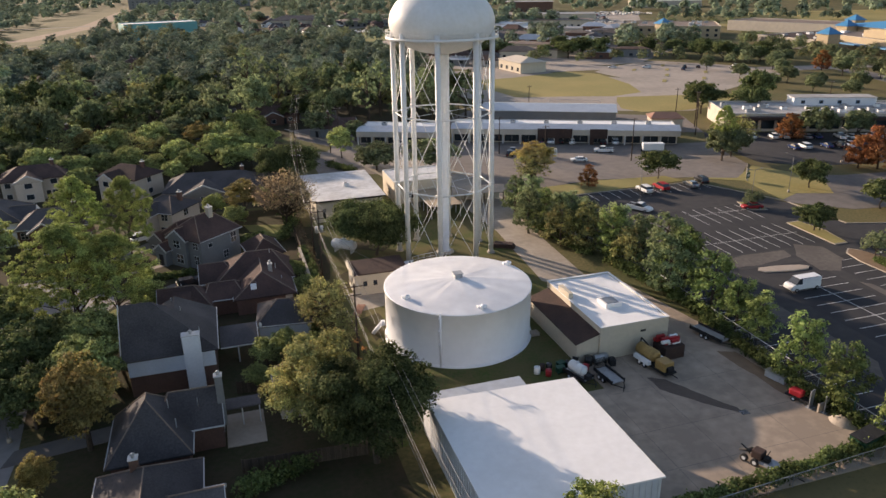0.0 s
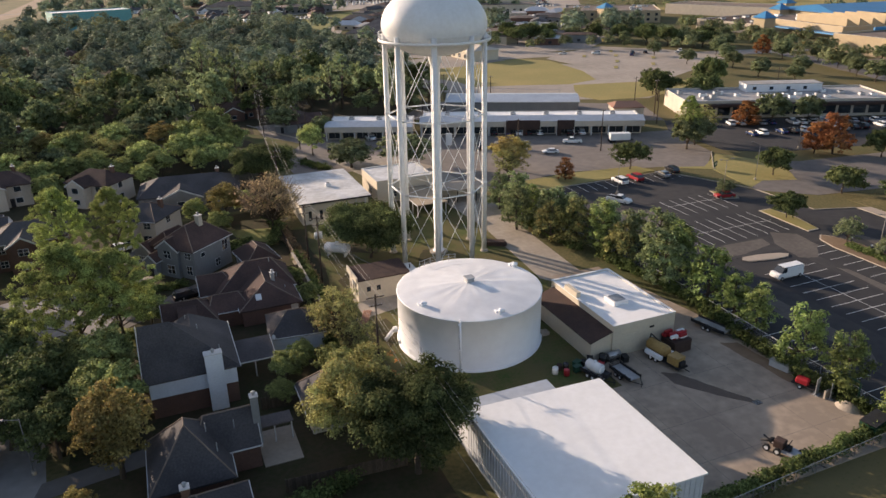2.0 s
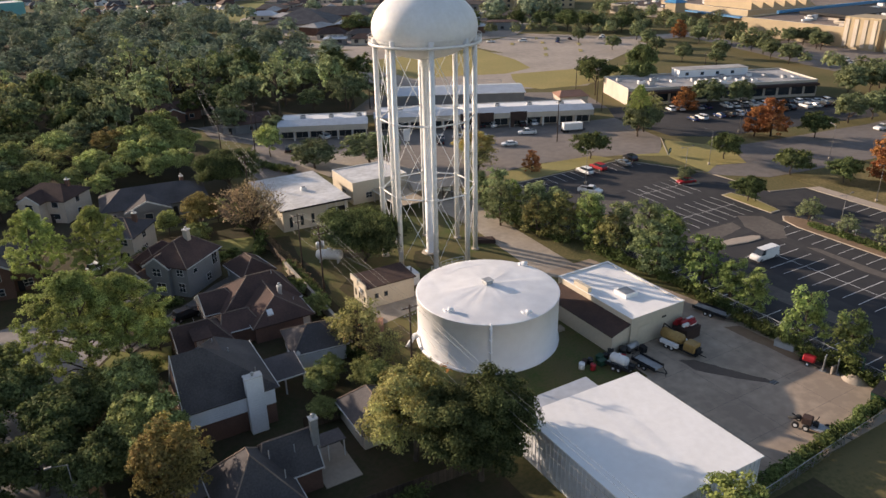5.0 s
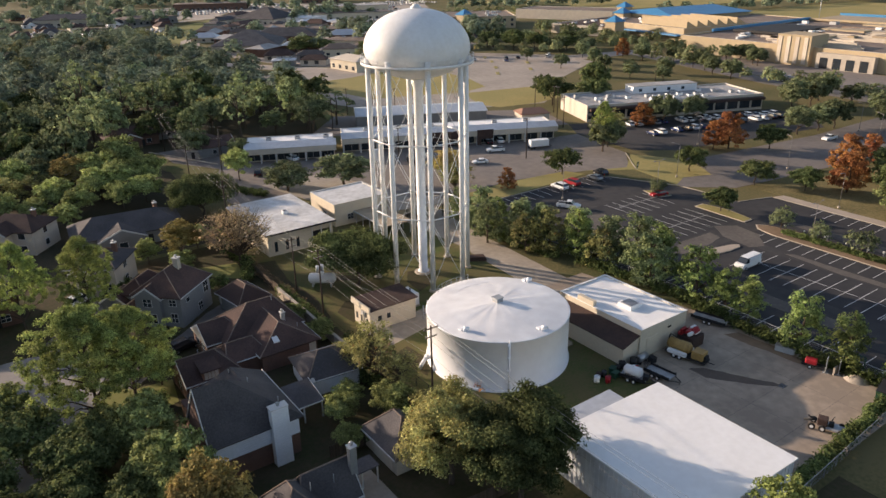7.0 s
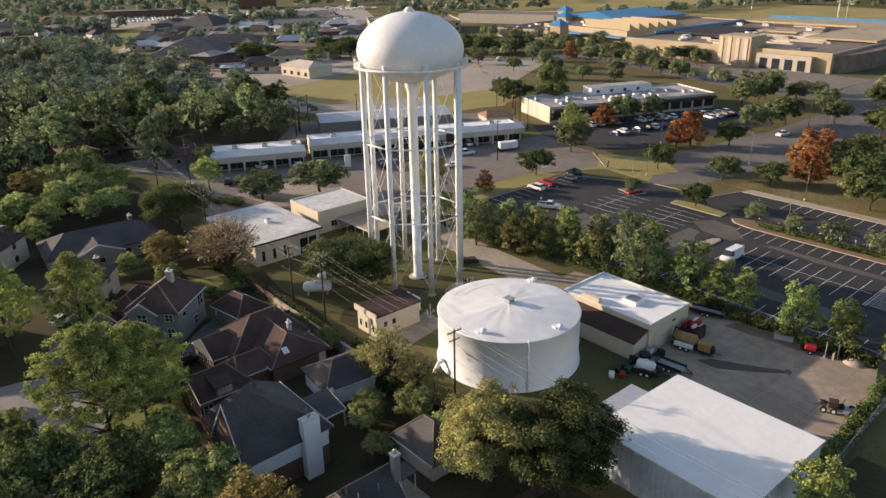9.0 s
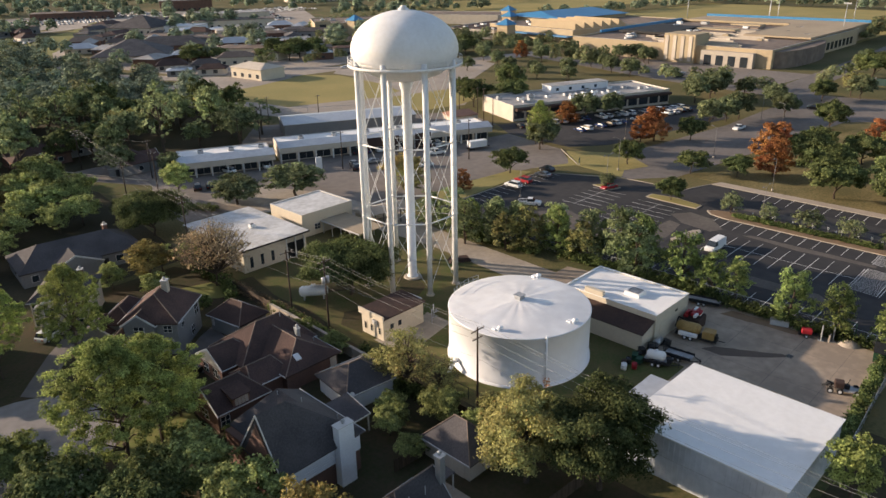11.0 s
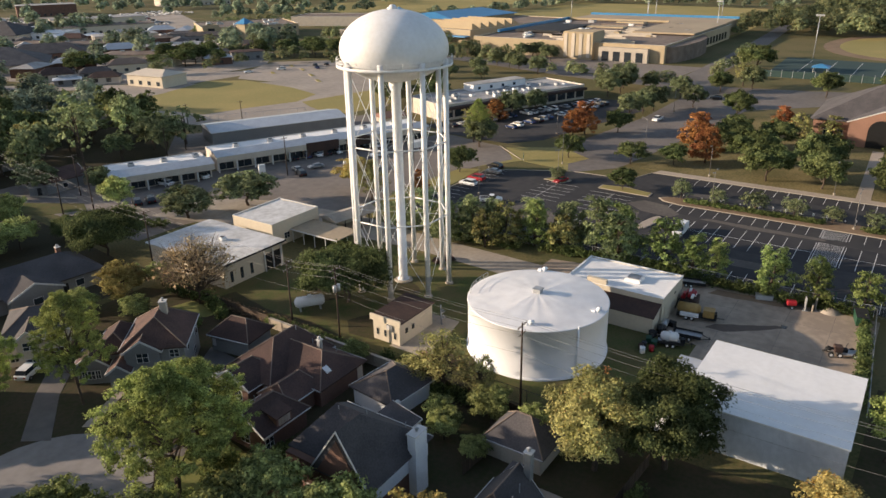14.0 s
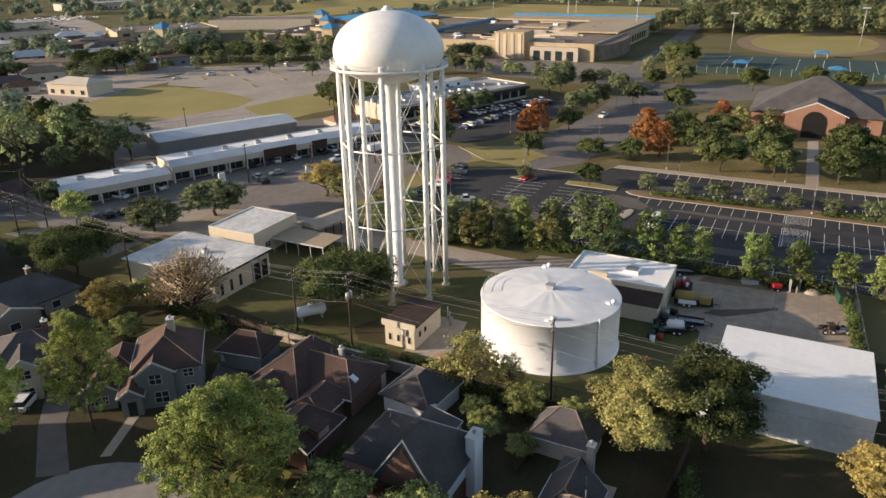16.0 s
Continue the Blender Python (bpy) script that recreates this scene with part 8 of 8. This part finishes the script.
t = thing("drain_grate", "dark iron drain grate set in the yard", "drain", pose(56.2, 59.9, 0.05))
part_box("frame", -0.55, 0.55, -0.45, 0.45, -0.05, 0.02, M["dark"], t)
for k in range(6):
    part_box("bar", -0.5 + 0.18 * k, -0.42 + 0.18 * k, -0.4, 0.4, 0.02, 0.035, M["steel"], t)


# ---- machines and stores in the yard ----
def wheel_on(t, x, y, r=0.36, w=0.22):
    bm = bmesh.new()
    cone(bm, (x, y - w / 2, r), (x, y + w / 2, r), r, r, 14)
    k = part("wheel", bm, M["rubber"], t)
    bm = bmesh.new()
    cone(bm, (x, y - w / 2 - 0.01, r), (x, y + w / 2 + 0.01, r), r * 0.55, r * 0.55, 10)
    part("rim", bm, M["white_paint"], k)


def flat_trailer(label, x, y, rz, L=5.4, W=2.1, ramp=True):
    t = thing("flatbed_trailer", label, "trailer", pose(x, y, 0.05, 0, 0, rz), "yard trailers")
    for k in range(8):
        part_box("deck_board", -L / 2, L / 2, -W / 2 + W * k / 8 + 0.015, -W / 2 + W * (k + 1) / 8, 0.62, 0.68, M["galv"], t)
    for s in (-1, 1):
        part_box("side_rail", -L / 2, L / 2, s * W / 2 - 0.05, s * W / 2 + 0.05, 0.5, 0.98, M["dark"], t)
        for k in range(5):
            part_box("stake", -L / 2 + L * k / 4 - 0.04, -L / 2 + L * k / 4 + 0.04, s * W / 2 - 0.06, s * W / 2 + 0.06, 0.5, 1.1, M["dark"], t)
        wheel_on(t, -0.5, s * (W / 2 + 0.16))
        wheel_on(t, 0.35, s * (W / 2 + 0.16))
        part_box("mudguard", -1.0, 0.85, s * (W / 2 + 0.16) - 0.14, s * (W / 2 + 0.16) + 0.14, 0.76, 0.8, M["dark"], t)
    bm = bmesh.new()
    cone(bm, (L / 2, -W / 2 + 0.1, 0.55), (L / 2 + 1.4, 0, 0.55), 0.06, 0.06, 6)
    cone(bm, (L / 2, W / 2 - 0.1, 0.55), (L / 2 + 1.4, 0, 0.55), 0.06, 0.06, 6)
    cone(bm, (L / 2 + 1.2, 0, 0), (L / 2 + 1.2, 0, 0.9), 0.05, 0.05, 6)
    part("drawbar", bm, M["dark"], t)
    if ramp:
        bm = bmesh.new()
        for z in (0.7, 1.35, 2.0):
            cone(bm, (-L / 2 - 0.25 * (z - 0.65) / 1.35, -W / 2 + 0.1, z), (-L / 2 - 0.25 * (z - 0.65) / 1.35, W / 2 - 0.1, z), 0.035, 0.035, 4)
        ramp_frame = part("tail_ramp", bm, M["dark"], t, "raised black mesh tail ramp")
        for k in range(9):
            y0 = -W / 2 + 0.1 + (W - 0.2) * k / 8
            bm = bmesh.new()
            cone(bm, (-L / 2, y0, 0.65), (-L / 2 - 0.25, y0, 2.0), 0.03, 0.03, 4)
            part("ramp_bar", bm, M["dark"], ramp_frame)
    return t


flat_trailer("black flatbed trailer with a raised mesh ramp", 44.6, 71.8, -84, 4.0, 1.9)
flat_trailer("long grey flatbed trailer by the hedge", 64.2, 77.4, -76, 5.6, 1.9, False)
t = flat_trailer("black trailer carrying a white water tank", 41.0, 73.4, -72, 3.8, 1.8, False)
bm = bmesh.new()
cone(bm, (-1.3, 0, 1.45), (0.9, 0, 1.45), 0.72, 0.72, 18)
cone(bm, (0.9, 0, 1.45), (1.15, 0, 1.45), 0.72, 0.4, 18)
cone(bm, (-1.3, 0, 1.45), (-1.55, 0, 1.45), 0.72, 0.4, 18)
cone(bm, (-0.2, 0, 2.1), (-0.2, 0, 2.35), 0.2, 0.2, 12)
part("water_tank", bm, M["white_paint"], t, "white plastic water tank")
part_box("pump", 1.4, 2.1, -0.4, 0.4, 0.68, 1.3, M["dark"], t)
# vacuum excavator on a trailer
t = thing("vacuum_trailer", "yellow and white vacuum excavator trailer", "machine", pose(51.8, 72.8, 0.05, 0, 0, -80))
part_box("chassis", -2.9, 3.4, -0.95, 0.95, 0.5, 0.72, M["dark"], t)
bm = bmesh.new()
cone(bm, (-2.6, 0, 1.75), (0.4, 0, 1.75), 0.85, 0.85, 18)
cone(bm, (0.4, 0, 1.75), (0.8, 0, 1.75), 0.85, 0.5, 18)
cone(bm, (-2.6, 0, 1.75), (-2.9, 0, 1.75), 0.85, 0.5, 18)
part("tank", bm, M["yellow"], t, "yellow debris tank")
for s in (-1, 1):
    part_box("water_box", -2.3, 0.6, s * 1.15 - 0.3, s * 1.15 + 0.3, 0.75, 1.35, M["white_paint"], t, "", 0.06)
part_box("engine_housing", 1.2, 3.0, -0.85, 0.85, 0.72, 2.0, M["yellow"], t, "yellow engine housing", 0.08)
part_box("hose_reel", 3.0, 3.35, -0.5, 0.5, 0.8, 1.5, M["dark"], t)
for x in (-1.3, -0.4):
    for s in (-1, 1):
        wheel_on(t, x, s * 1.1, 0.4)
bm = bmesh.new()
cone(bm, (-1.0, 0.2, 2.5), (-2.9, 0.4, 2.9), 0.1, 0.1, 8)
cone(bm, (-2.9, 0.4, 2.9), (-3.3, 0.5, 1.0), 0.1, 0.1, 8)
part("boom", bm, M["dark"], t)
bm = bmesh.new()
cone(bm, (3.4, 0, 0.6), (4.5, 0, 0.6), 0.07, 0.07, 6)
part("drawbar", bm, M["dark"], t)
t = thing("barrier_stack", "bin heaped with red and white traffic barriers", "barriers", pose(55.6, 74.9, 0.05, 0, 0, 5) @ Matrix.Scale(1.25, 4))
part_box("bin", -1.3, 1.3, -1.1, 1.1, 0, 1.5, M["brown_roof"], t, "dark brown steel bin", 0.04)
rng = np.random.default_rng(6)
for k in range(16):
    bm = bmesh.new()
    x, y, z = rng.uniform(-1.0, 1.0), rng.uniform(-0.8, 0.8), 1.5 + 0.18 * (k // 4)
    box(bm, x - 0.5, x + 0.5, y - 0.16, y + 0.16, z, z + 0.3)
    part("barrier", bm, M["red" if k % 4 else "white_paint"], t)
# containers and drums by the workshop corner
for x, y, r, c, lab in ((43.9, 76.0, 0.55, "black_paint", "black plastic drum by the workshop"), (36.4, 76.2, 0.42, "white_paint", "white plastic drum on the grass"), (37.6, 75.2, 0.4, "red", "red steel drum by the lean-to"), (38.3, 76.6, 0.4, "black_paint", "black steel drum by the lean-to"), (37.4, 76.8, 0.38, "brown_roof", "brown steel drum by the lean-to"), (41.0, 76.4, 0.4, "black_paint", "black steel drum by the trailers")):
    t = thing("drum", lab, "drum", pose(x, y, 0.05), "drums and tanks")
    bm = bmesh.new()
    revolve(bm, [(0, 0), (r, 0), (r, r * 0.7), (r * 1.04, r * 0.75), (r, r * 0.8), (r, r * 1.5), (r * 1.04, r * 1.55), (r, r * 1.6), (r, r * 2.3), (r * 0.9, r * 2.34), (0, r * 2.34)], 18)
    part("body", bm, M[c], t)
    bm = bmesh.new()
    cone(bm, (r * 0.5, 0, r * 2.34), (r * 0.5, 0, r * 2.34 + 0.05), 0.06, 0.06, 8)
    part("bung", bm, M["dark"], t)
t = thing("fuel_tank", "pale blue-grey horizontal fuel tank on a cradle", "tank", pose(45.6, 75.9, 0.05, 0, 0, 5))
bm = bmesh.new()
cone(bm, (-1.0, 0, 0.85), (1.0, 0, 0.85), 0.55, 0.55, 18)
part("tank", bm, M["car_silver"], t)
for x in (-0.7, 0.7):
    part_box("cradle", x - 0.08, x + 0.08, -0.45, 0.45, 0, 0.5, M["dark"], t)
for k, (x, y, c, lab) in enumerate(((39.4, 75.4, "green", "green plastic equipment box"), (40.0, 76.5, "green", "green steel pump housing"), (42.6, 74.6, "red", "red steel tool box on the ground"), (42.2, 76.6, "dark", "black steel tool box"), (46.9, 75.0, "dark", "dark pallet of fittings"))):
    t = thing("equipment_box", lab, "box", pose(x, y, 0.05, 0, 0, 20 * k), "equipment boxes")
    part_box("body", -0.55, 0.55, -0.4, 0.4, 0.1, 0.85, M[c], t, "", 0.05)
    part_box("lid", -0.58, 0.58, -0.43, 0.43, 0.85, 0.93, M[c], t)
    for s in (-0.4, 0.4):
        part_box("skid", s - 0.06, s + 0.06, -0.4, 0.4, 0, 0.1, M["dark"], t)
# by the hedge
t = thing("pump_trailer", "red covered pump on a small trailer", "machine", pose(64.2, 60.2, 0.05, 0, 0, -70))
part_box("hood", -0.9, 0.7, -0.55, 0.55, 0.5, 1.35, M["red"], t, "bright red hood", 0.15)
part_box("frame", -1.3, 1.9, -0.6, 0.6, 0.35, 0.5, M["dark"], t)
for s in (-1, 1):
    wheel_on(t, -0.1, s * 0.75, 0.3, 0.18)
t = thing("tarpaulin_box", "grey lidded site box by the hedge", "box", pose(65.2, 64.8, 0.05, 0, 0, -75))
part_box("body", -1.4, 1.4, -0.7, 0.7, 0.05, 0.9, M["metal_wall"], t, "", 0.04)
part_box("lid", -1.45, 1.45, -0.75, 0.75, 0.9, 1.0, M["galv"], t)
for x, y, rz in ((64.4, 58.2, 20), (65.3, 56.8, 24)):
    t = thing("steel_gate_post", "pale upright steel plate leaning by the bay", "plate", pose(x, y, 0.05, 0, 0, rz), "upright plates")
    part_box("plate", -0.5, 0.5, -0.06, 0.06, 0, 2.4, M["galv"], t, "", 0.02)
    part_box("foot", -0.5, 0.5, -0.4, 0.4, 0, 0.12, M["galv"], t)
t = thing("spoil_bay", "low concrete bay holding pale gravel", "bay", pose(66.0, 54.6, 0.05))
part_box("back_wall", 0.9, 1.15, -3.2, 2.6, 0, 1.2, M["concrete"], t)
part_box("side_wall", -1.6, 0.9, 2.35, 2.6, 0, 1.2, M["concrete"], t)
bm = bmesh.new()
revolve(bm, [(1.7, 0), (1.3, 0.35), (0.7, 0.7), (0, 0.85)], 16)
part("gravel_mound", bm, M["stone_wall"], t, "small heap of pale gravel")
bm = bmesh.new()
cone(bm, (0.6, 2.4, 0), (0.6, 2.4, 3.6), 0.09, 0.09, 8)
cone(bm, (0.6, 2.4, 3.4), (0.6, -0.4, 3.4), 0.07, 0.07, 8)
cone(bm, (0.6, -0.4, 3.4), (0.6, -0.4, 0), 0.09, 0.09, 8)
part("standpipe", bm, M["green"], t, "green filling standpipe frame")
t = thing("waste_skip", "dark green steel waste skip", "skip", pose(64.2, 49.9, 0.05, 0, 0, 12))
bm = bmesh.new()
q = [bm.verts.new(p) for p in ((-1.5, -0.85, 0.1), (1.5, -0.85, 0.1), (1.5, 0.85, 0.1), (-1.5, 0.85, 0.1), (-1.9, -0.95, 1.5), (1.9, -0.95, 1.5), (1.9, 0.95, 1.8), (-1.9, 0.95, 1.8))]
for f in ((3, 2, 1, 0), (4, 5, 6, 7), (0, 1, 5, 4), (1, 2, 6, 5), (2, 3, 7, 6), (3, 0, 4, 7)):
    bm.faces.new([q[i] for i in f])
part("body", bm, M["green"], t)
part_box("lid", -1.9, 0, -0.97, 0.97, 1.8, 1.86, M["dark"], t)
part_box("lid", 0.05, 1.9, -0.97, 0.97, 1.8, 1.86, M["dark"], t)
# dark machinery on a trailer near the near hedge
t = thing("trenching_machine", "dark muddy trenching machine on a small trailer", "machine", pose(51.7, 50.4, 0.05, 0, 0, -68))
part_box("deck", -1.6, 2.6, -0.9, 0.9, 0.5, 0.62, M["galv"], t)
part_box("engine", -1.9, -0.7, -0.6, 0.6, 0.62, 1.6, M["brown_roof"], t, "", 0.1)
part_box("seat_mount", -0.6, 0.0, -0.35, 0.35, 0.62, 1.2, M["dark"], t, "", 0.06)
bm = bmesh.new()
cone(bm, (-2.0, 0, 1.1), (-3.4, 0.1, 0.5), 0.22, 0.16, 8)
cone(bm, (-2.0, -0.5, 1.2), (-3.0, -0.7, 1.8), 0.08, 0.08, 6)
cone(bm, (-0.4, 0, 1.2), (-0.1, 0, 2.1), 0.05, 0.05, 6)
part("digging_boom", bm, M["dark"], t)
for x in (-2.4, -1.2, 0.9):
    for s in (-1, 1):
        wheel_on(t, x, s * 0.85, 0.42, 0.3)
bm = bmesh.new()
cone(bm, (2.6, 0, 0.5), (3.8, 0, 0.5), 0.06, 0.06, 6)
part("drawbar", bm, M["dark"], t)
# white tank trailer by the live oak
t = thing("white_tank", "white horizontal gas tank on legs under the oak", "tank", pose(20.2, 129.4, 0, 0, 0, -38))
bm = bmesh.new()
revolve(bm, [(0, -2.6), (0.6, -2.5), (0.95, -2.1), (0.95, 2.1), (0.6, 2.5), (0, 2.6)], 20)
bmesh.ops.rotate(bm, verts=bm.verts[:], matrix=Matrix.Rotation(radians(90), 3, "Y"))
bmesh.ops.translate(bm, verts=bm.verts[:], vec=(0, 0, 1.55))
part("tank", bm, M["white_paint"], t)
part_box("dome_box", -0.4, 0.4, -0.3, 0.3, 2.4, 2.8, M["white_paint"], t, "", 0.05)
for x in (-1.7, 1.7):
    part_box("leg", x - 0.12, x + 0.12, -0.7, 0.7, 0, 0.8, M["trim"], t)
# steel pile behind the tower
t = thing("steel_pile", "stack of rusty steel plates on the grass", "pile", pose(50.0, 121.6, 0, 0, 0, -30))
for k in range(4):
    part_box("plate", -2.2 + 0.1 * k, 2.2 - 0.15 * k, -1.0, 1.0 - 0.1 * k, 0.22 * k, 0.22 * k + 0.2, M["brown_roof"], t)
t = thing("pipe_rack", "rusty pipes stacked by the pump drive", "pipes", pose(17.6, 102.6, 0, 0, 0, 65))
for k in range(5):
    bm = bmesh.new()
    cone(bm, (-2.2, -0.5 + 0.26 * k, 0.16), (2.2, -0.5 + 0.26 * k, 0.16), 0.13, 0.13, 8)
    part("pipe", bm, M["red_brick"], t)
# valves by the pump house
for x, y in ((27.6, 107.0), (29.2, 108.2)):
    t = thing("valve_post", "grey pipe riser with a valve by the pump drive", "valve", pose(x, y, 0), "valve risers")
    bm = bmesh.new()
    cone(bm, (0, 0, 0), (0, 0, 2.6), 0.1, 0.1, 8)
    cone(bm, (0, 0, 1.0), (1.2, 0, 1.0), 0.1, 0.1, 8)
    part("riser", bm, M["galv"], t)
    bm = bmesh.new()
    cone(bm, (0.6, 0, 1.1), (0.6, 0, 1.5), 0.16, 0.16, 8)
    part("valve", bm, M["steel"], t)


# ---- lamps, signs and wheel stops ----
def street_lamp(x, y, h, rz, label, two=False):
    t = thing("street_lamp", label, "street lamp", pose(x, y, 0, 0, 0, rz), "lamp posts")
    bm = bmesh.new()
    cone(bm, (0, 0, 0), (0, 0, h), 0.075, 0.05, 8)
    part("pole", bm, M["lamp_steel"], t)
    for s in ((-1, 1) if two else (1,)):
        bm = bmesh.new()
        cone(bm, (0, 0, h - 0.1), (1.6 * s, 0, h + 0.25), 0.05, 0.04, 6)
        part("arm", bm, M["lamp_steel"], t)
        part_box("lamp_head", min(1.4 * s, 2.1 * s), max(1.4 * s, 2.1 * s), -0.16, 0.16, h + 0.18, h + 0.34, M["lamp_steel"], t, "", 0.03)
    bm = bmesh.new()
    cone(bm, (0, 0, 0), (0, 0, 0.6), 0.28, 0.28, 10)
    part("base", bm, M["kerb"], t)


for x, y, h, rz, two in ((111, 126.2, 8.5, 0, True), (90.2, 138, 8.5, 90, True), (110.5, 56, 8.5, 0, True), (110.5, 86, 8.5, 0, True), (135.3, 93.2, 8.5, 180, False), (156.3, 118.3, 9, 70, False), (126.8, 132.3, 9, 120, False), (203.7, 116.7, 9, 80, False), (92.4, 40, 8.5, 0, True), (-27.5, 82, 7.5, 180, False), (134.6, 63, 8.5, 180, False), (262, 138, 9, 0, False), (160, 150, 9, 90, False), (215, 128, 9, 80, False), (258, 152, 9, 0, False)):
    street_lamp(x, y, h, rz, "grey steel lamp post with an outreach arm", two)
for k, y in enumerate((86.9, 83.9, 75.9, 72.8, 70.1, 67.1, 64.4, 61.6, 56.0, 52.9, 47.5, 44.6, 39)):
    t = thing("bay_sign", "small white sign on a short post in a planted bed", "sign", pose(112.7, y, 0.19), "bay signs")
    part_box("post", -0.04, 0.04, -0.04, 0.04, 0, 1.3, M["galv"], t)
    part_box("board", 0.045, 0.075, -0.2, 0.2, 0.85, 1.4, M["white_paint"], t)
t = thing("road_sign", "green street sign board on a post", "sign", pose(124.4, 143.6, 0, 0, 0, 25))
bm = bmesh.new()
cone(bm, (0, 0, 0), (0, 0, 1.2), 0.06, 0.06, 6)
part("post", bm, M["galv"], t)
part_box("board", -0.9, 0.9, -0.06, 0.06, 0.8, 2.2, M["green"], t, "green sign board", 0.02)
part_box("lettering_bar", -0.6, 0.6, -0.075, -0.06, 1.55, 1.75, M["white_paint"], t, "pale bar of writing")
part_box("lettering_bar", -0.45, 0.45, -0.075, -0.06, 1.2, 1.35, M["white_paint"], t, "pale bar of writing")
t = thing("shop_sign", "white sign pillar before the shops", "sign", pose(72.5, 197.5, 0, 0, 0, -25))
part_box("pillar", -0.9, 0.9, -0.3, 0.3, 0, 3.6, M["white_paint"], t, "", 0.05)
t = thing("shop_sign", "small white sign pillar before the shops", "sign", pose(90.6, 183, 0, 0, 0, -25))
part_box("pillar", -0.5, 0.5, -0.2, 0.2, 0, 2.6, M["white_paint"], t, "", 0.05)
for k in range(14):
    t = thing("bed_light", "small white post light in the planted bed", "post light", pose(112.6, 36 + 4.4 * k, 0.2), "post lights")
    bm = bmesh.new()
    cone(bm, (0, 0, 0), (0, 0, 0.75), 0.07, 0.07, 6)
    part("post", bm, M["dark"], t)
    part_box("lamp", -0.13, 0.13, -0.13, 0.13, 0.75, 1.0, M["white_paint"], t)
for x, y, h in ((108.6, 172, 12), (84, 176, 11), (152, 204, 12), (136, 168, 12), (112, 250, 10), (98, 262, 10), (70, 236, 10), (160, 214, 10)):
    utility_pole(x, y, h, ((h - 0.4, 2.0),))
t = thing("kerb_edge", "pale kerb along the verge and car park", "kerb", pose(0, 0, 0))
for k, (a, b) in enumerate((((121.3, 127), (111.4, 147.4)), ((111.2, 147.7), (68.8, 147.7)), ((130.95, 22), (130.95, 107)), ((121.6, 110.2), (130.9, 107.2)), ((124.5, 144.2), (136, 158)), ((121.2, 126), (121.9, 110.4)))):
    a, b = Vector(a), Vector(b)
    n = Vector(((b - a).y, -(b - a).x)).normalized() * 0.09
    bm = bmesh.new()
    prism(bm, [tuple(a - n), tuple(a + n), tuple(b + n), tuple(b - n)], 0, 0.17)
    bmesh.ops.recalc_face_normals(bm, faces=bm.faces[:])
    part("kerb_stone", bm, M["kerb"], t)
